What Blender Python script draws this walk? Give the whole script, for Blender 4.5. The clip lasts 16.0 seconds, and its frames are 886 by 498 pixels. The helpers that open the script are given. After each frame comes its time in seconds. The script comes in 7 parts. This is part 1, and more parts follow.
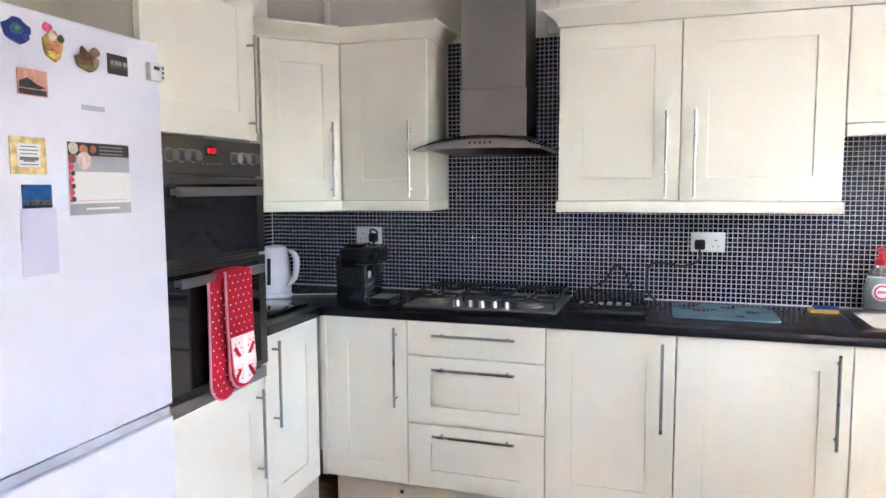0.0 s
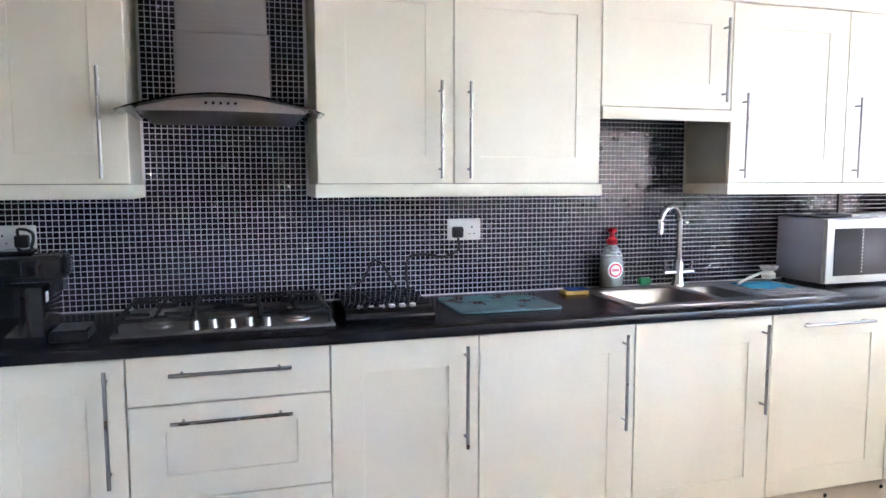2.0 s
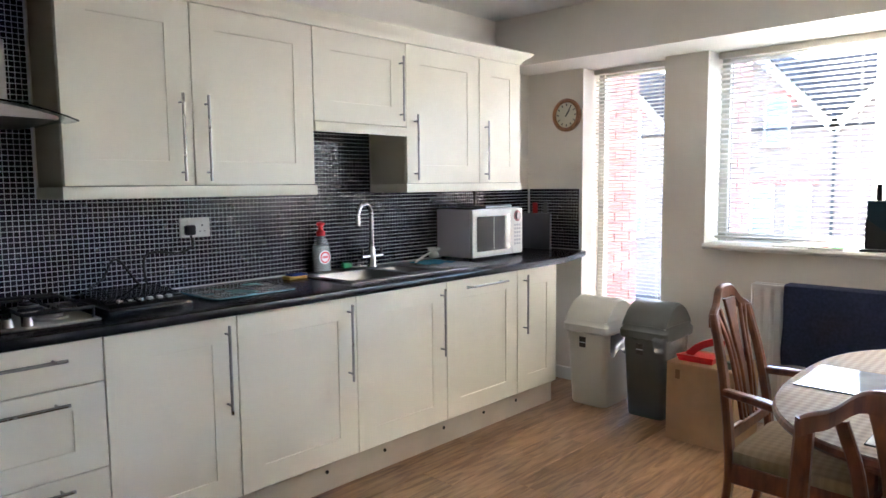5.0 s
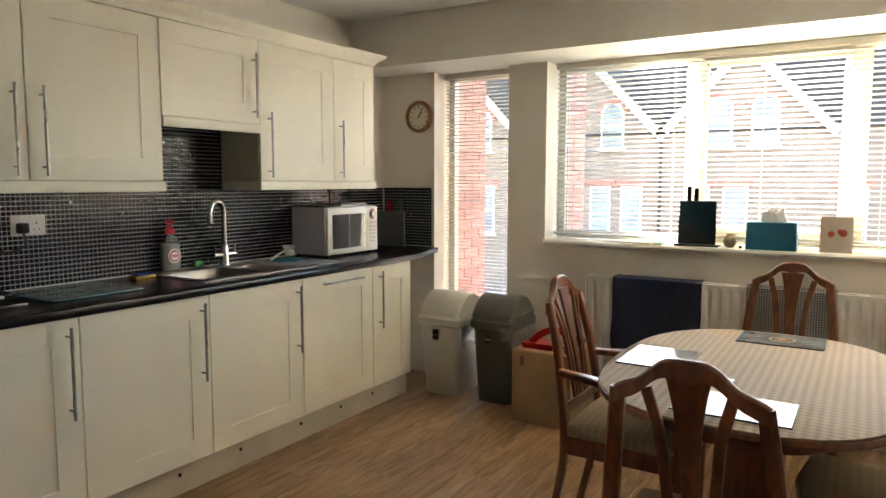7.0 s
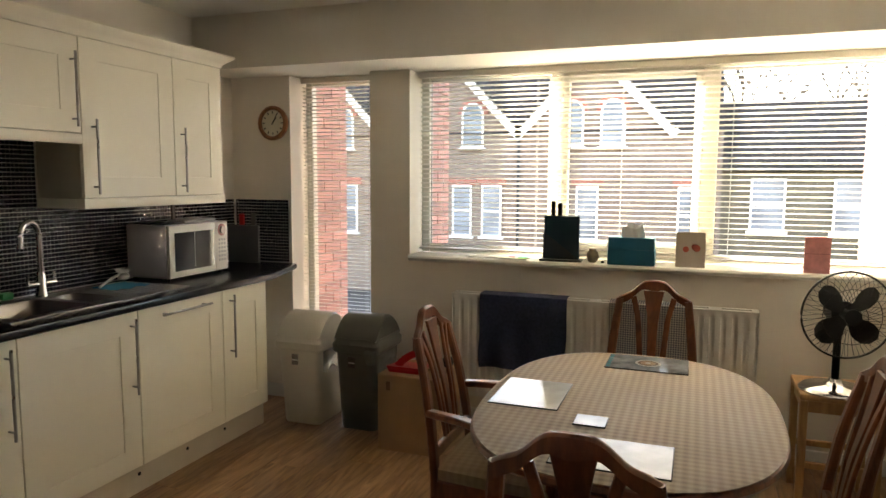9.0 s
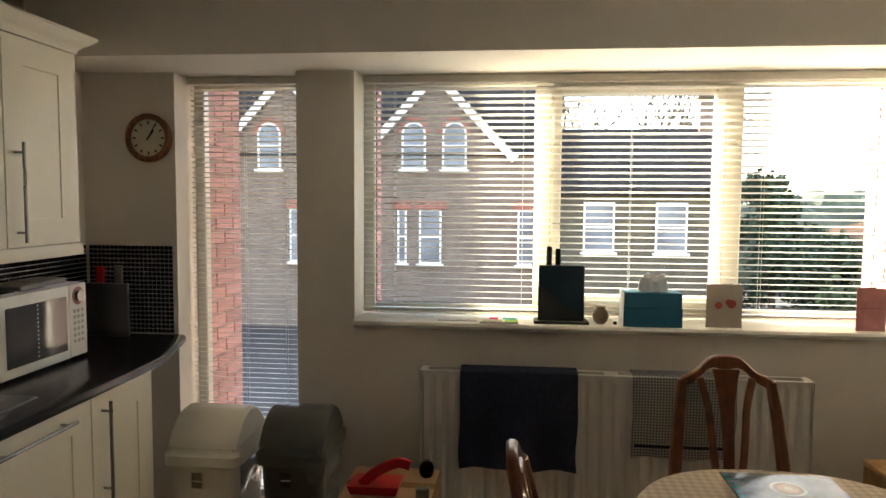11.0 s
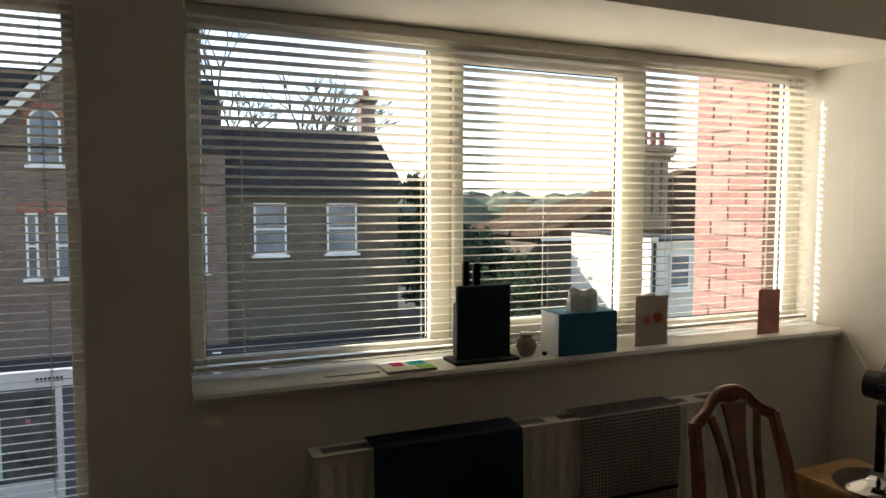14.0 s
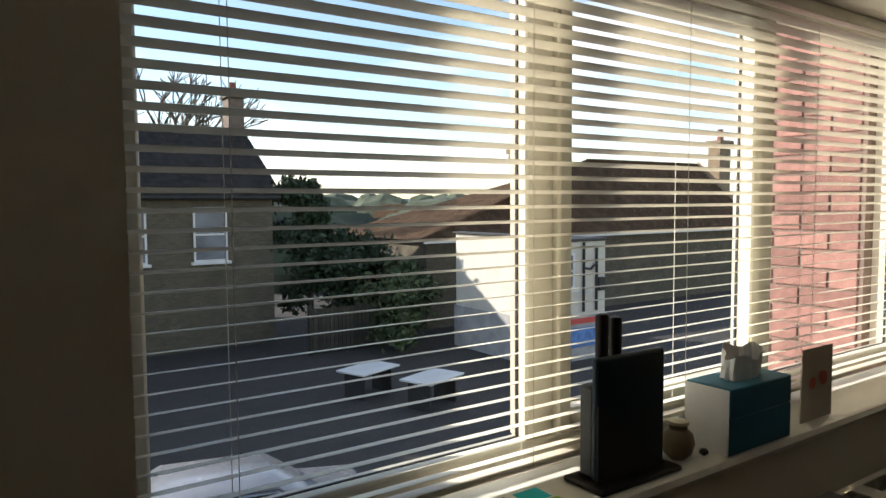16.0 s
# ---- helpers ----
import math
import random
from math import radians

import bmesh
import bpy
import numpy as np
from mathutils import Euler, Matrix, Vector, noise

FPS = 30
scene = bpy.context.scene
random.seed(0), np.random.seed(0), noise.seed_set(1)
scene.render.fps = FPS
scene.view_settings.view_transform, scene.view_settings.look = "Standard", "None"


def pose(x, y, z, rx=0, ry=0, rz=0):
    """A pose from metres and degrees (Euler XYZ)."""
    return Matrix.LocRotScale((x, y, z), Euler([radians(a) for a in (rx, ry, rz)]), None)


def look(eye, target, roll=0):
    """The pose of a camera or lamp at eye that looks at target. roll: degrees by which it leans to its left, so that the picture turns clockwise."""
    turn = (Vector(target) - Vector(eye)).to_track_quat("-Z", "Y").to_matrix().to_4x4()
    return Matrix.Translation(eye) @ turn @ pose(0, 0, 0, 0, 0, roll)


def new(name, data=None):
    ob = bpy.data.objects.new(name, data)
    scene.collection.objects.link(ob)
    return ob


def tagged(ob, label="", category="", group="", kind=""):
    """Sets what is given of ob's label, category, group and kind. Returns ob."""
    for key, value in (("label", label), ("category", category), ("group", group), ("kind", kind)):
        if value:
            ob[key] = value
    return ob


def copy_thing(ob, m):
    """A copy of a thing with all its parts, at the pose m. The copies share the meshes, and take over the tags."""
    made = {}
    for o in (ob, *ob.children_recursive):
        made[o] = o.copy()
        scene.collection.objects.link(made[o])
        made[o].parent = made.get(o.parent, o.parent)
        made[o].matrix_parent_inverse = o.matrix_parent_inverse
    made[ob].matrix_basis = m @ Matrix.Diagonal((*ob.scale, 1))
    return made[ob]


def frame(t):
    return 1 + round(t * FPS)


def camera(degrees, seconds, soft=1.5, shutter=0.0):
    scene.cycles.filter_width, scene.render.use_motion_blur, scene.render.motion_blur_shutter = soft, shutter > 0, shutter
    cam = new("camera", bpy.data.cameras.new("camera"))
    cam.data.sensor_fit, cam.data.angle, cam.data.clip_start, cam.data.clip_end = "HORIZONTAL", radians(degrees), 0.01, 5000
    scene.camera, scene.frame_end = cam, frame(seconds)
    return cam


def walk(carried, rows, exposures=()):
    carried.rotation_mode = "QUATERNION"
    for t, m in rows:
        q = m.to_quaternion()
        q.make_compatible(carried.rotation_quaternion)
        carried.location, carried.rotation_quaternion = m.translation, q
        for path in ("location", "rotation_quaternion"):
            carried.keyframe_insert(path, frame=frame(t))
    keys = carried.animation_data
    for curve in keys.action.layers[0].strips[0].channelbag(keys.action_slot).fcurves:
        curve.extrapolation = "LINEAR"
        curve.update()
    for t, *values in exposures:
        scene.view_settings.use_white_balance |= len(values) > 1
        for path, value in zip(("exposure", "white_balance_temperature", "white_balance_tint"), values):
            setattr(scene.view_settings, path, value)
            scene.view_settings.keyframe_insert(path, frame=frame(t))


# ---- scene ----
cam = camera(65.6, 16.0)
PATH = [
    (0, (0.447, -0.13, 1.461), (-0.165, 1.765, 1.277), -0.3),
    (0.5, (0.309, 0.048, 1.444), (-0.056, 2.006, 1.263), -0.5),
    (1, (0.183, 0.254, 1.419), (0.134, 2.244, 1.235), -0.4),
    (1.5, (-0.019, 0.325, 1.411), (0.269, 2.294, 1.208), -0.3),
    (2, (-0.256, 0.447, 1.397), (0.303, 2.358, 1.203), -0.1),
    (2.5, (-0.42, 0.515, 1.38), (0.339, 2.356, 1.193), -0.4),
    (3, (-0.612, 0.466, 1.378), (0.343, 2.215, 1.204), -0.6),
    (3.5, (-0.782, 0.373, 1.394), (0.348, 2.013, 1.209), -0.5),
    (4, (-0.809, 0.302, 1.379), (0.462, 1.835, 1.193), -0.5),
    (6.5, (-0.947, 0.098, 1.412), (0.677, 1.249, 1.215), -0.1),
    (7, (-0.944, 0.112, 1.39), (0.751, 1.155, 1.195), 0.1),
    (7.5, (-0.927, 0.095, 1.424), (0.818, 1.051, 1.22), 0.0),
    (8, (-0.913, 0.097, 1.488), (0.879, 0.962, 1.288), 0.1),
    (8.5, (-0.887, 0.1, 1.487), (0.939, 0.893, 1.292), 0.2),
    (9, (-0.726, 0.214, 1.496), (1.14, 0.903, 1.29), 0.3),
    (9.5, (-0.494, 0.397, 1.514), (1.411, 0.973, 1.316), 0.3),
    (10, (-0.272, 0.634, 1.543), (1.667, 1.091, 1.369), 0.4),
    (12.5, (0.511, 1.9, 1.578), (2.486, 1.612, 1.442), 0.3),
    (13, (0.63, 2.024, 1.579), (2.566, 1.543, 1.443), 0.3),
    (13.5, (0.874, 2.025, 1.565), (2.759, 1.368, 1.433), 0.1),
    (14, (1.135, 1.989, 1.562), (2.969, 1.202, 1.427), 0.1),
    (14.5, (1.444, 1.962, 1.572), (3.197, 1.01, 1.436), 0.1),
    (15, (1.773, 1.963, 1.58), (3.487, 0.94, 1.446), 0.0),
    (15.5, (2.07, 2.003, 1.572), (3.761, 0.942, 1.44), 0.1),
    (16, (2.289, 2.04, 1.588), (3.938, 0.915, 1.457), -0.4),
]
EXPO = [(0, 6.15, 5580, 18), (3, 5.75, 5300, 18), (4.0, 5.45, 5320, 18), (6.5, 4.75, 6550, 10), (9, 3.97, 7450, 12), (10, 3.7, 7350, 12), (12.5, 2.8, 7100, 13), (14, 1.93, 6900, 11), (16, 1.3, 6950, 10)]
walk(cam, [(t, look(eye, target, roll)) for t, eye, target, roll in PATH], EXPO)

# ---- world and light ----
world = bpy.data.worlds.new("world")
scene.world = world
world.use_nodes = True
wn = world.node_tree
SUN_DIR = Vector((0.67, 0.62, 0.42)).normalized()
sky = wn.nodes.new("ShaderNodeTexSky")
sky.sky_type = "NISHITA"
sky.sun_disc = False
sky.dust_density, sky.ozone_density = 0.3, 2.0
sky.sun_elevation = math.asin(SUN_DIR.z)
sky.sun_rotation = math.atan2(SUN_DIR.x, SUN_DIR.y)
wn.nodes["Background"].inputs[1].default_value = 0.105
# thin broken cloud in front of the blue
ctc = wn.nodes.new("ShaderNodeTexCoord")
cmp_ = wn.nodes.new("ShaderNodeMapping")
cmp_.inputs["Scale"].default_value = (1.0, 1.0, 3.5)
cno = wn.nodes.new("ShaderNodeTexNoise")
cno.inputs["Scale"].default_value, cno.inputs["Detail"].default_value, cno.inputs["Roughness"].default_value = 2.6, 6.0, 0.55
crm = wn.nodes.new("ShaderNodeMapRange")
crm.inputs[1].default_value, crm.inputs[2].default_value, crm.inputs[3].default_value, crm.inputs[4].default_value = 0.47, 0.66, 0.0, 0.65
cmx = wn.nodes.new("ShaderNodeMix")
cmx.data_type = "RGBA"
cmx.inputs[7].default_value = (6.0, 6.1, 6.4, 1)
wn.links.new(ctc.outputs["Generated"], cmp_.inputs[0])
wn.links.new(cmp_.outputs[0], cno.inputs[0])
wn.links.new(cno.outputs[0], crm.inputs[0])
wn.links.new(crm.outputs[0], cmx.inputs[0])
wn.links.new(sky.outputs[0], cmx.inputs[6])
wn.links.new(cmx.outputs[2], wn.nodes["Background"].inputs[0])
sun = new("sun", bpy.data.lights.new("sun", "SUN"))
sun.data.energy, sun.data.angle, sun.data.color = 3.4, radians(0.53), (1.0, 0.97, 0.925)
sun.matrix_world = look(SUN_DIR * 30, (0, 0, 0))


# ---- materials ----
def mat(name, color, rough=0.5, metal=0.0, var=0.06, scale=6.0, bump=0.0, bscale=120.0, spec=0.5, coat=0.0, trans=0.0, ior=1.45, island=0.0, objrand=0.0, rvar=0.05, stretch=(1, 1, 1)):
    m = bpy.data.materials.new(name)
    m.use_nodes = True
    nt = m.node_tree
    N, L = nt.nodes, nt.links
    b = N["Principled BSDF"]
    tc = N.new("ShaderNodeTexCoord")
    mp = N.new("ShaderNodeMapping")
    mp.inputs["Scale"].default_value = stretch
    L.new(tc.outputs["Object"], mp.inputs[0])
    n1 = N.new("ShaderNodeTexNoise")
    n1.inputs["Scale"].default_value = scale
    n1.inputs["Detail"].default_value = 5
    L.new(mp.outputs[0], n1.inputs["Vector"])
    hsv = N.new("ShaderNodeHueSaturation")
    hsv.inputs["Color"].default_value = (*color, 1)
    mr = N.new("ShaderNodeMapRange")
    mr.inputs[1].default_value, mr.inputs[2].default_value = 0.3, 0.7
    mr.inputs[3].default_value, mr.inputs[4].default_value = 1 - var, 1 + var
    L.new(n1.outputs[0], mr.inputs[0])
    src = mr.outputs[0]
    for amount, kind in ((island, "i"), (objrand, "o")):
        if amount:
            g = N.new("ShaderNodeNewGeometry" if kind == "i" else "ShaderNodeObjectInfo")
            mr2 = N.new("ShaderNodeMapRange")
            mr2.inputs[3].default_value, mr2.inputs[4].default_value = 1 - amount, 1 + amount
            L.new(g.outputs["Random Per Island" if kind == "i" else "Random"], mr2.inputs[0])
            mu = N.new("ShaderNodeMath")
            mu.operation = "MULTIPLY"
            L.new(src, mu.inputs[0])
            L.new(mr2.outputs[0], mu.inputs[1])
            src = mu.outputs[0]
    L.new(src, hsv.inputs["Value"])
    L.new(hsv.outputs[0], b.inputs["Base Color"])
    mrr = N.new("ShaderNodeMapRange")
    mrr.inputs[3].default_value, mrr.inputs[4].default_value = max(rough - rvar, 0.01), min(rough + rvar, 1)
    L.new(n1.outputs[0], mrr.inputs[0])
    L.new(mrr.outputs[0], b.inputs["Roughness"])
    b.inputs["Metallic"].default_value = metal
    b.inputs["Specular IOR Level"].default_value = spec
    b.inputs["Coat Weight"].default_value = coat
    b.inputs["Transmission Weight"].default_value = trans
    b.inputs["IOR"].default_value = ior
    if bump:
        n2 = N.new("ShaderNodeTexNoise")
        n2.inputs["Scale"].default_value = bscale
        n2.inputs["Detail"].default_value = 3
        L.new(mp.outputs[0], n2.inputs["Vector"])
        bp = N.new("ShaderNodeBump")
        bp.inputs["Strength"].default_value = bump
        bp.inputs["Distance"].default_value = 0.004
        L.new(n2.outputs[0], bp.inputs["Height"])
        L.new(bp.outputs[0], b.inputs["Normal"])
    return m


def emit(name, color, strength):
    m = mat(name, color, 0.4)
    b = m.node_tree.nodes["Principled BSDF"]
    b.inputs["Emission Color"].default_value = (*color, 1)
    b.inputs["Emission Strength"].default_value = strength
    return m


def wood(name, dark, light, scale=3.0, axis=(1, 12, 12), rough=0.4, bump=0.15, objrand=0.0, coat=0.0):
    m = mat(name, light, rough, bump=bump, bscale=40, objrand=objrand, stretch=axis, coat=coat, scale=scale)
    nt = m.node_tree
    N, L = nt.nodes, nt.links
    hsv = next(n for n in N if n.bl_idname == "ShaderNodeHueSaturation")
    mp = next(n for n in N if n.bl_idname == "ShaderNodeMapping")
    nz = N.new("ShaderNodeTexNoise")
    nz.inputs["Scale"].default_value, nz.inputs["Detail"].default_value, nz.inputs["Distortion"].default_value = scale, 8, 1.2
    vec = mp.outputs[0]
    if objrand:
        oi = N.new("ShaderNodeObjectInfo")
        ad = N.new("ShaderNodeVectorMath")
        sc = N.new("ShaderNodeVectorMath")
        sc.operation = "SCALE"
        sc.inputs["Scale"].default_value = 37.0
        cb = N.new("ShaderNodeCombineXYZ")
        for i in range(3):
            L.new(oi.outputs["Random"], cb.inputs[i])
        L.new(cb.outputs[0], sc.inputs[0])
        L.new(vec, ad.inputs[0])
        L.new(sc.outputs[0], ad.inputs[1])
        vec = ad.outputs[0]
    L.new(vec, nz.inputs["Vector"])
    r = N.new("ShaderNodeValToRGB")
    r.color_ramp.elements[0].position, r.color_ramp.elements[1].position = 0.32, 0.68
    r.color_ramp.elements[0].color, r.color_ramp.elements[1].color = (*dark, 1), (*light, 1)
    L.new(nz.outputs[0], r.inputs[0])
    L.new(r.outputs[0], hsv.inputs["Color"])
    return m


def check(name, c1, c2, pitch, line=0.35, rough=0.6, bump=0.1):
    """A woven check: bands of c2 over c1, square, every pitch metres."""
    m = mat(name, c1, rough, bump=bump, bscale=400)
    nt = m.node_tree
    N, L = nt.nodes, nt.links
    hsv = next(n for n in N if n.bl_idname == "ShaderNodeHueSaturation")
    tc = next(n for n in N if n.bl_idname == "ShaderNodeTexCoord")
    sep = N.new("ShaderNodeSeparateXYZ")
    L.new(tc.outputs["Object"], sep.inputs[0])
    outs = []
    for i in (0, 1):
        f = N.new("ShaderNodeMath")
        f.operation = "MULTIPLY"
        f.inputs[1].default_value = 2 * math.pi / pitch
        L.new(sep.outputs[i], f.inputs[0])
        s = N.new("ShaderNodeMath")
        s.operation = "SINE"
        L.new(f.outputs[0], s.inputs[0])
        r = N.new("ShaderNodeMapRange")
        r.inputs[1].default_value, r.inputs[2].default_value = -line, line
        r.inputs[3].default_value, r.inputs[4].default_value = 0, 0.5
        L.new(s.outputs[0], r.inputs[0])
        outs.append(r.outputs[0])
    ad = N.new("ShaderNodeMath")
    L.new(outs[0], ad.inputs[0])
    L.new(outs[1], ad.inputs[1])
    mx = N.new("ShaderNodeMix")
    mx.data_type = "RGBA"
    mx.inputs[6].default_value, mx.inputs[7].default_value = (*c1, 1), (*c2, 1)
    L.new(ad.outputs[0], mx.inputs[0])
    L.new(mx.outputs[2], hsv.inputs["Color"])
    return m


M_CREAM = mat("cream_door", (0.84, 0.805, 0.67), 0.42, var=0.025, scale=2.5, bump=0.03, bscale=300)
# brown painted in for the shade between door fronts
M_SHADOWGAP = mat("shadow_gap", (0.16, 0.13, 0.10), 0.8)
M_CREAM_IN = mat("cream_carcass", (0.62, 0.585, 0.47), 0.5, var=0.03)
M_WALL = mat("wall_paint", (0.82, 0.77, 0.68), 0.85, var=0.03, scale=1.5, bump=0.12, bscale=180)
M_CEIL = mat("ceiling_paint", (0.86, 0.84, 0.79), 0.9, var=0.03, scale=1.2, bump=0.1, bscale=150)
M_WHITE = mat("white_gloss", (0.80, 0.79, 0.74), 0.3, var=0.02, bump=0.02)
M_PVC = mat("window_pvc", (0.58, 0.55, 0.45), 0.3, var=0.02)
M_SLAT = mat("blind_slat", (0.74, 0.70, 0.60), 0.35, var=0.02)
M_STEEL = mat("brushed_steel", (0.33, 0.31, 0.30), 0.36, 1.0, var=0.04, scale=4, bump=0.02, bscale=60, stretch=(1, 1, 40))
M_HANDLE = mat("handle_steel", (0.36, 0.35, 0.33), 0.28, 1.0, var=0.05)
M_CHROME = mat("chrome", (0.50, 0.50, 0.52), 0.08, 1.0, var=0.02, rvar=0.03)
M_OVEN = mat("dark_steel", (0.14, 0.128, 0.112), 0.34, 1.0, var=0.06, stretch=(1, 30, 1))
M_BGLASS = mat("black_glass", (0.012, 0.012, 0.014), 0.05, spec=0.6, rvar=0.02)
M_BLACK = mat("black_plastic", (0.012, 0.012, 0.013), 0.3, var=0.1, spec=0.3, bump=0.03)
M_IRON = mat("cast_iron", (0.02, 0.02, 0.02), 0.55, var=0.2, bump=0.2)
M_WORKTOP = mat("worktop_laminate", (0.012, 0.011, 0.014), 0.24, spec=0.33, var=0.2, scale=220, bump=0.02, rvar=0.06)
M_TILE = mat("mosaic_tile", (0.014, 0.012, 0.020), 0.16, spec=0.32, var=0.35, scale=20, island=0.5, rvar=0.06)
M_TILEO = mat("mosaic_tile_single", (0.014, 0.012, 0.020), 0.16, spec=0.32, var=0.35, scale=20, objrand=0.5, rvar=0.06)
M_GROUT = mat("tile_grout", (0.78, 0.77, 0.78), 0.8, var=0.1, scale=30, bump=0.2)
M_FRIDGE = mat("fridge_white", (0.77, 0.76, 0.82), 0.34, var=0.004, rvar=0.01)
M_PLINTH = mat("plinth", (0.62, 0.55, 0.44), 0.5, var=0.05)
M_PLANK = wood("floor_plank", (0.195, 0.10, 0.048), (0.44, 0.265, 0.14), 3.0, (1.2, 9, 9), 0.36, 0.08, objrand=0.16)
M_CHAIR = wood("chair_wood", (0.13, 0.042, 0.017), (0.25, 0.088, 0.034), 4.0, (8, 8, 1.5), 0.33, 0.08, coat=0.3)
M_SEAT = check("seat_fabric", (0.32, 0.235, 0.145), (0.40, 0.30, 0.19), 0.03, 0.6, 0.9, 0.3)
M_CLOTH = check("table_vinyl", (0.40, 0.31, 0.20), (0.25, 0.175, 0.11), 0.028, 0.8, 0.62, 0.05)
M_BRICK = mat("red_brick", (0.29, 0.15, 0.125), 0.85, var=0.2, scale=25, bump=0.4, objrand=0.22)
M_MORTAR = mat("mortar", (0.21, 0.15, 0.125), 0.95, var=0.15, scale=30, bump=0.3)
M_NAVY = mat("navy_towel", (0.07, 0.088, 0.17), 0.95, var=0.2, scale=60, bump=0.8, bscale=500)
M_GLASS = mat("window_glass", (1, 1, 1), 0.0, var=0, rvar=0, trans=1.0, ior=1.05)
M_CLEAR = mat("hood_glass", (0.75, 0.85, 0.85), 0.03, var=0, rvar=0, trans=1.0)
M_PINE = wood("pine", (0.38, 0.20, 0.08), (0.55, 0.33, 0.15), 4.0, (6, 6, 1), 0.5)
M_CARD = mat("cardboard", (0.42, 0.27, 0.15), 0.8, var=0.08, scale=8, bump=0.1)
M_BINW = mat("bin_cream", (0.76, 0.72, 0.62), 0.4, var=0.03)
M_BING = mat("bin_grey", (0.105, 0.108, 0.098), 0.36, var=0.08, bump=0.06)
M_RED = mat("red_plastic", (0.50, 0.012, 0.015), 0.35)
M_GREEN = mat("green_plastic", (0.02, 0.22, 0.07), 0.4)
M_BLUE = mat("blue_card", (0.02, 0.16, 0.26), 0.6, var=0.1)
M_TISSUE = mat("tissue", (0.82, 0.82, 0.82), 0.9, bump=0.3, bscale=60)


# ---- mesh helpers ----
def finish(name, bm, m, parent=None, label="", smooth=False, kind=""):
    me = bpy.data.meshes.new(name)
    bm.normal_update()
    bm.to_mesh(me)
    bm.free()
    for mm in (m if isinstance(m, (list, tuple)) else [m]):
        me.materials.append(mm)
    if smooth:
        me.polygons.foreach_set("use_smooth", [True] * len(me.polygons))
        me.set_sharp_from_angle(angle=radians(38))
    ob = new(name, me)
    if parent is not None:
        ob.parent = parent
    return tagged(ob, label, kind=kind)


def part(name, bm, m, parent, label="", smooth=True):
    return finish(name, bm, m, parent, label, smooth)


def thing(name, label, category, at=(0, 0, 0), rz=0.0, group=""):
    ob = new(name)
    ob.matrix_basis = pose(*at, 0, 0, rz)
    return tagged(ob, label, category, group)


def box(bm, x0, x1, y0, y1, z0, z1, bevel=0.0, seg=1):
    m = Matrix.Translation(((x0 + x1) / 2, (y0 + y1) / 2, (z0 + z1) / 2)) @ Matrix.Diagonal((x1 - x0, y1 - y0, z1 - z0, 1))
    r = bmesh.ops.create_cube(bm, size=1, matrix=m)
    if bevel:
        es = list({e for v in r["verts"] for e in v.link_edges})
        bmesh.ops.bevel(bm, geom=es, offset=bevel, segments=seg, affect="EDGES", profile=0.5)
    return bm


def bx(*a, **k):
    return box(bmesh.new(), *a, **k)


def cyl(bm, p, q, r, r2=None, n=16, caps=True):
    p, q = Vector(p), Vector(q)
    d = q - p
    m = Matrix.Translation((p + q) / 2) @ d.to_track_quat("Z", "Y").to_matrix().to_4x4()
    bmesh.ops.create_cone(bm, cap_ends=caps, segments=n, radius1=r, radius2=r if r2 is None else r2, depth=d.length, matrix=m)
    return bm


def loft(bm, rings, close_ends=True, closed=True):
    """Faces between rings of points, each of the same length."""
    vs = [[bm.verts.new(p) for p in ring] for ring in rings]
    n = len(vs[0])
    for a, b in zip(vs, vs[1:]):
        for i in range(n if closed else n - 1):
            j = (i + 1) % n
            bm.faces.new((a[i], a[j], b[j], b[i]))
    if close_ends and closed:
        bm.faces.new(list(reversed(vs[0])))
        bm.faces.new(vs[-1])
    return bm


def lathe(bm, prof, at=(0, 0, 0), n=28, close=True):
    rings = [[(at[0] + r * math.cos(2 * math.pi * i / n), at[1] + r * math.sin(2 * math.pi * i / n), at[2] + z) for i in range(n)] for r, z in prof]
    return loft(bm, rings, close)


def tube(bm, pts, r, n=10, radii=None):
    pts = [Vector(p) for p in pts]
    rings = []
    up = Vector((0, 0, 1))
    for i, p in enumerate(pts):
        d = (pts[min(i + 1, len(pts) - 1)] - pts[max(i - 1, 0)]).normalized()
        side = d.cross(up)
        if side.length < 0.1:
            side = d.cross(Vector((0, 1, 0)))
        side.normalize()
        u2 = side.cross(d).normalized()
        rr = radii[i] if radii else r
        rings.append([p + rr * (math.cos(2 * math.pi * k / n) * side + math.sin(2 * math.pi * k / n) * u2) for k in range(n)])
    return loft(bm, rings)


def smoothpath(pts, n=8):
    pts = [Vector(p) for p in pts]
    ext = [2 * pts[0] - pts[1]] + pts + [2 * pts[-1] - pts[-2]]
    out = []
    for i in range(1, len(ext) - 2):
        p0, p1, p2, p3 = ext[i - 1:i + 3]
        for k in range(n):
            t = k / n
            out.append(0.5 * ((2 * p1) + (p2 - p0) * t + (2 * p0 - 5 * p1 + 4 * p2 - p3) * t * t + (3 * p1 - p0 - 3 * p2 + p3) * t ** 3))
    out.append(pts[-1])
    return out


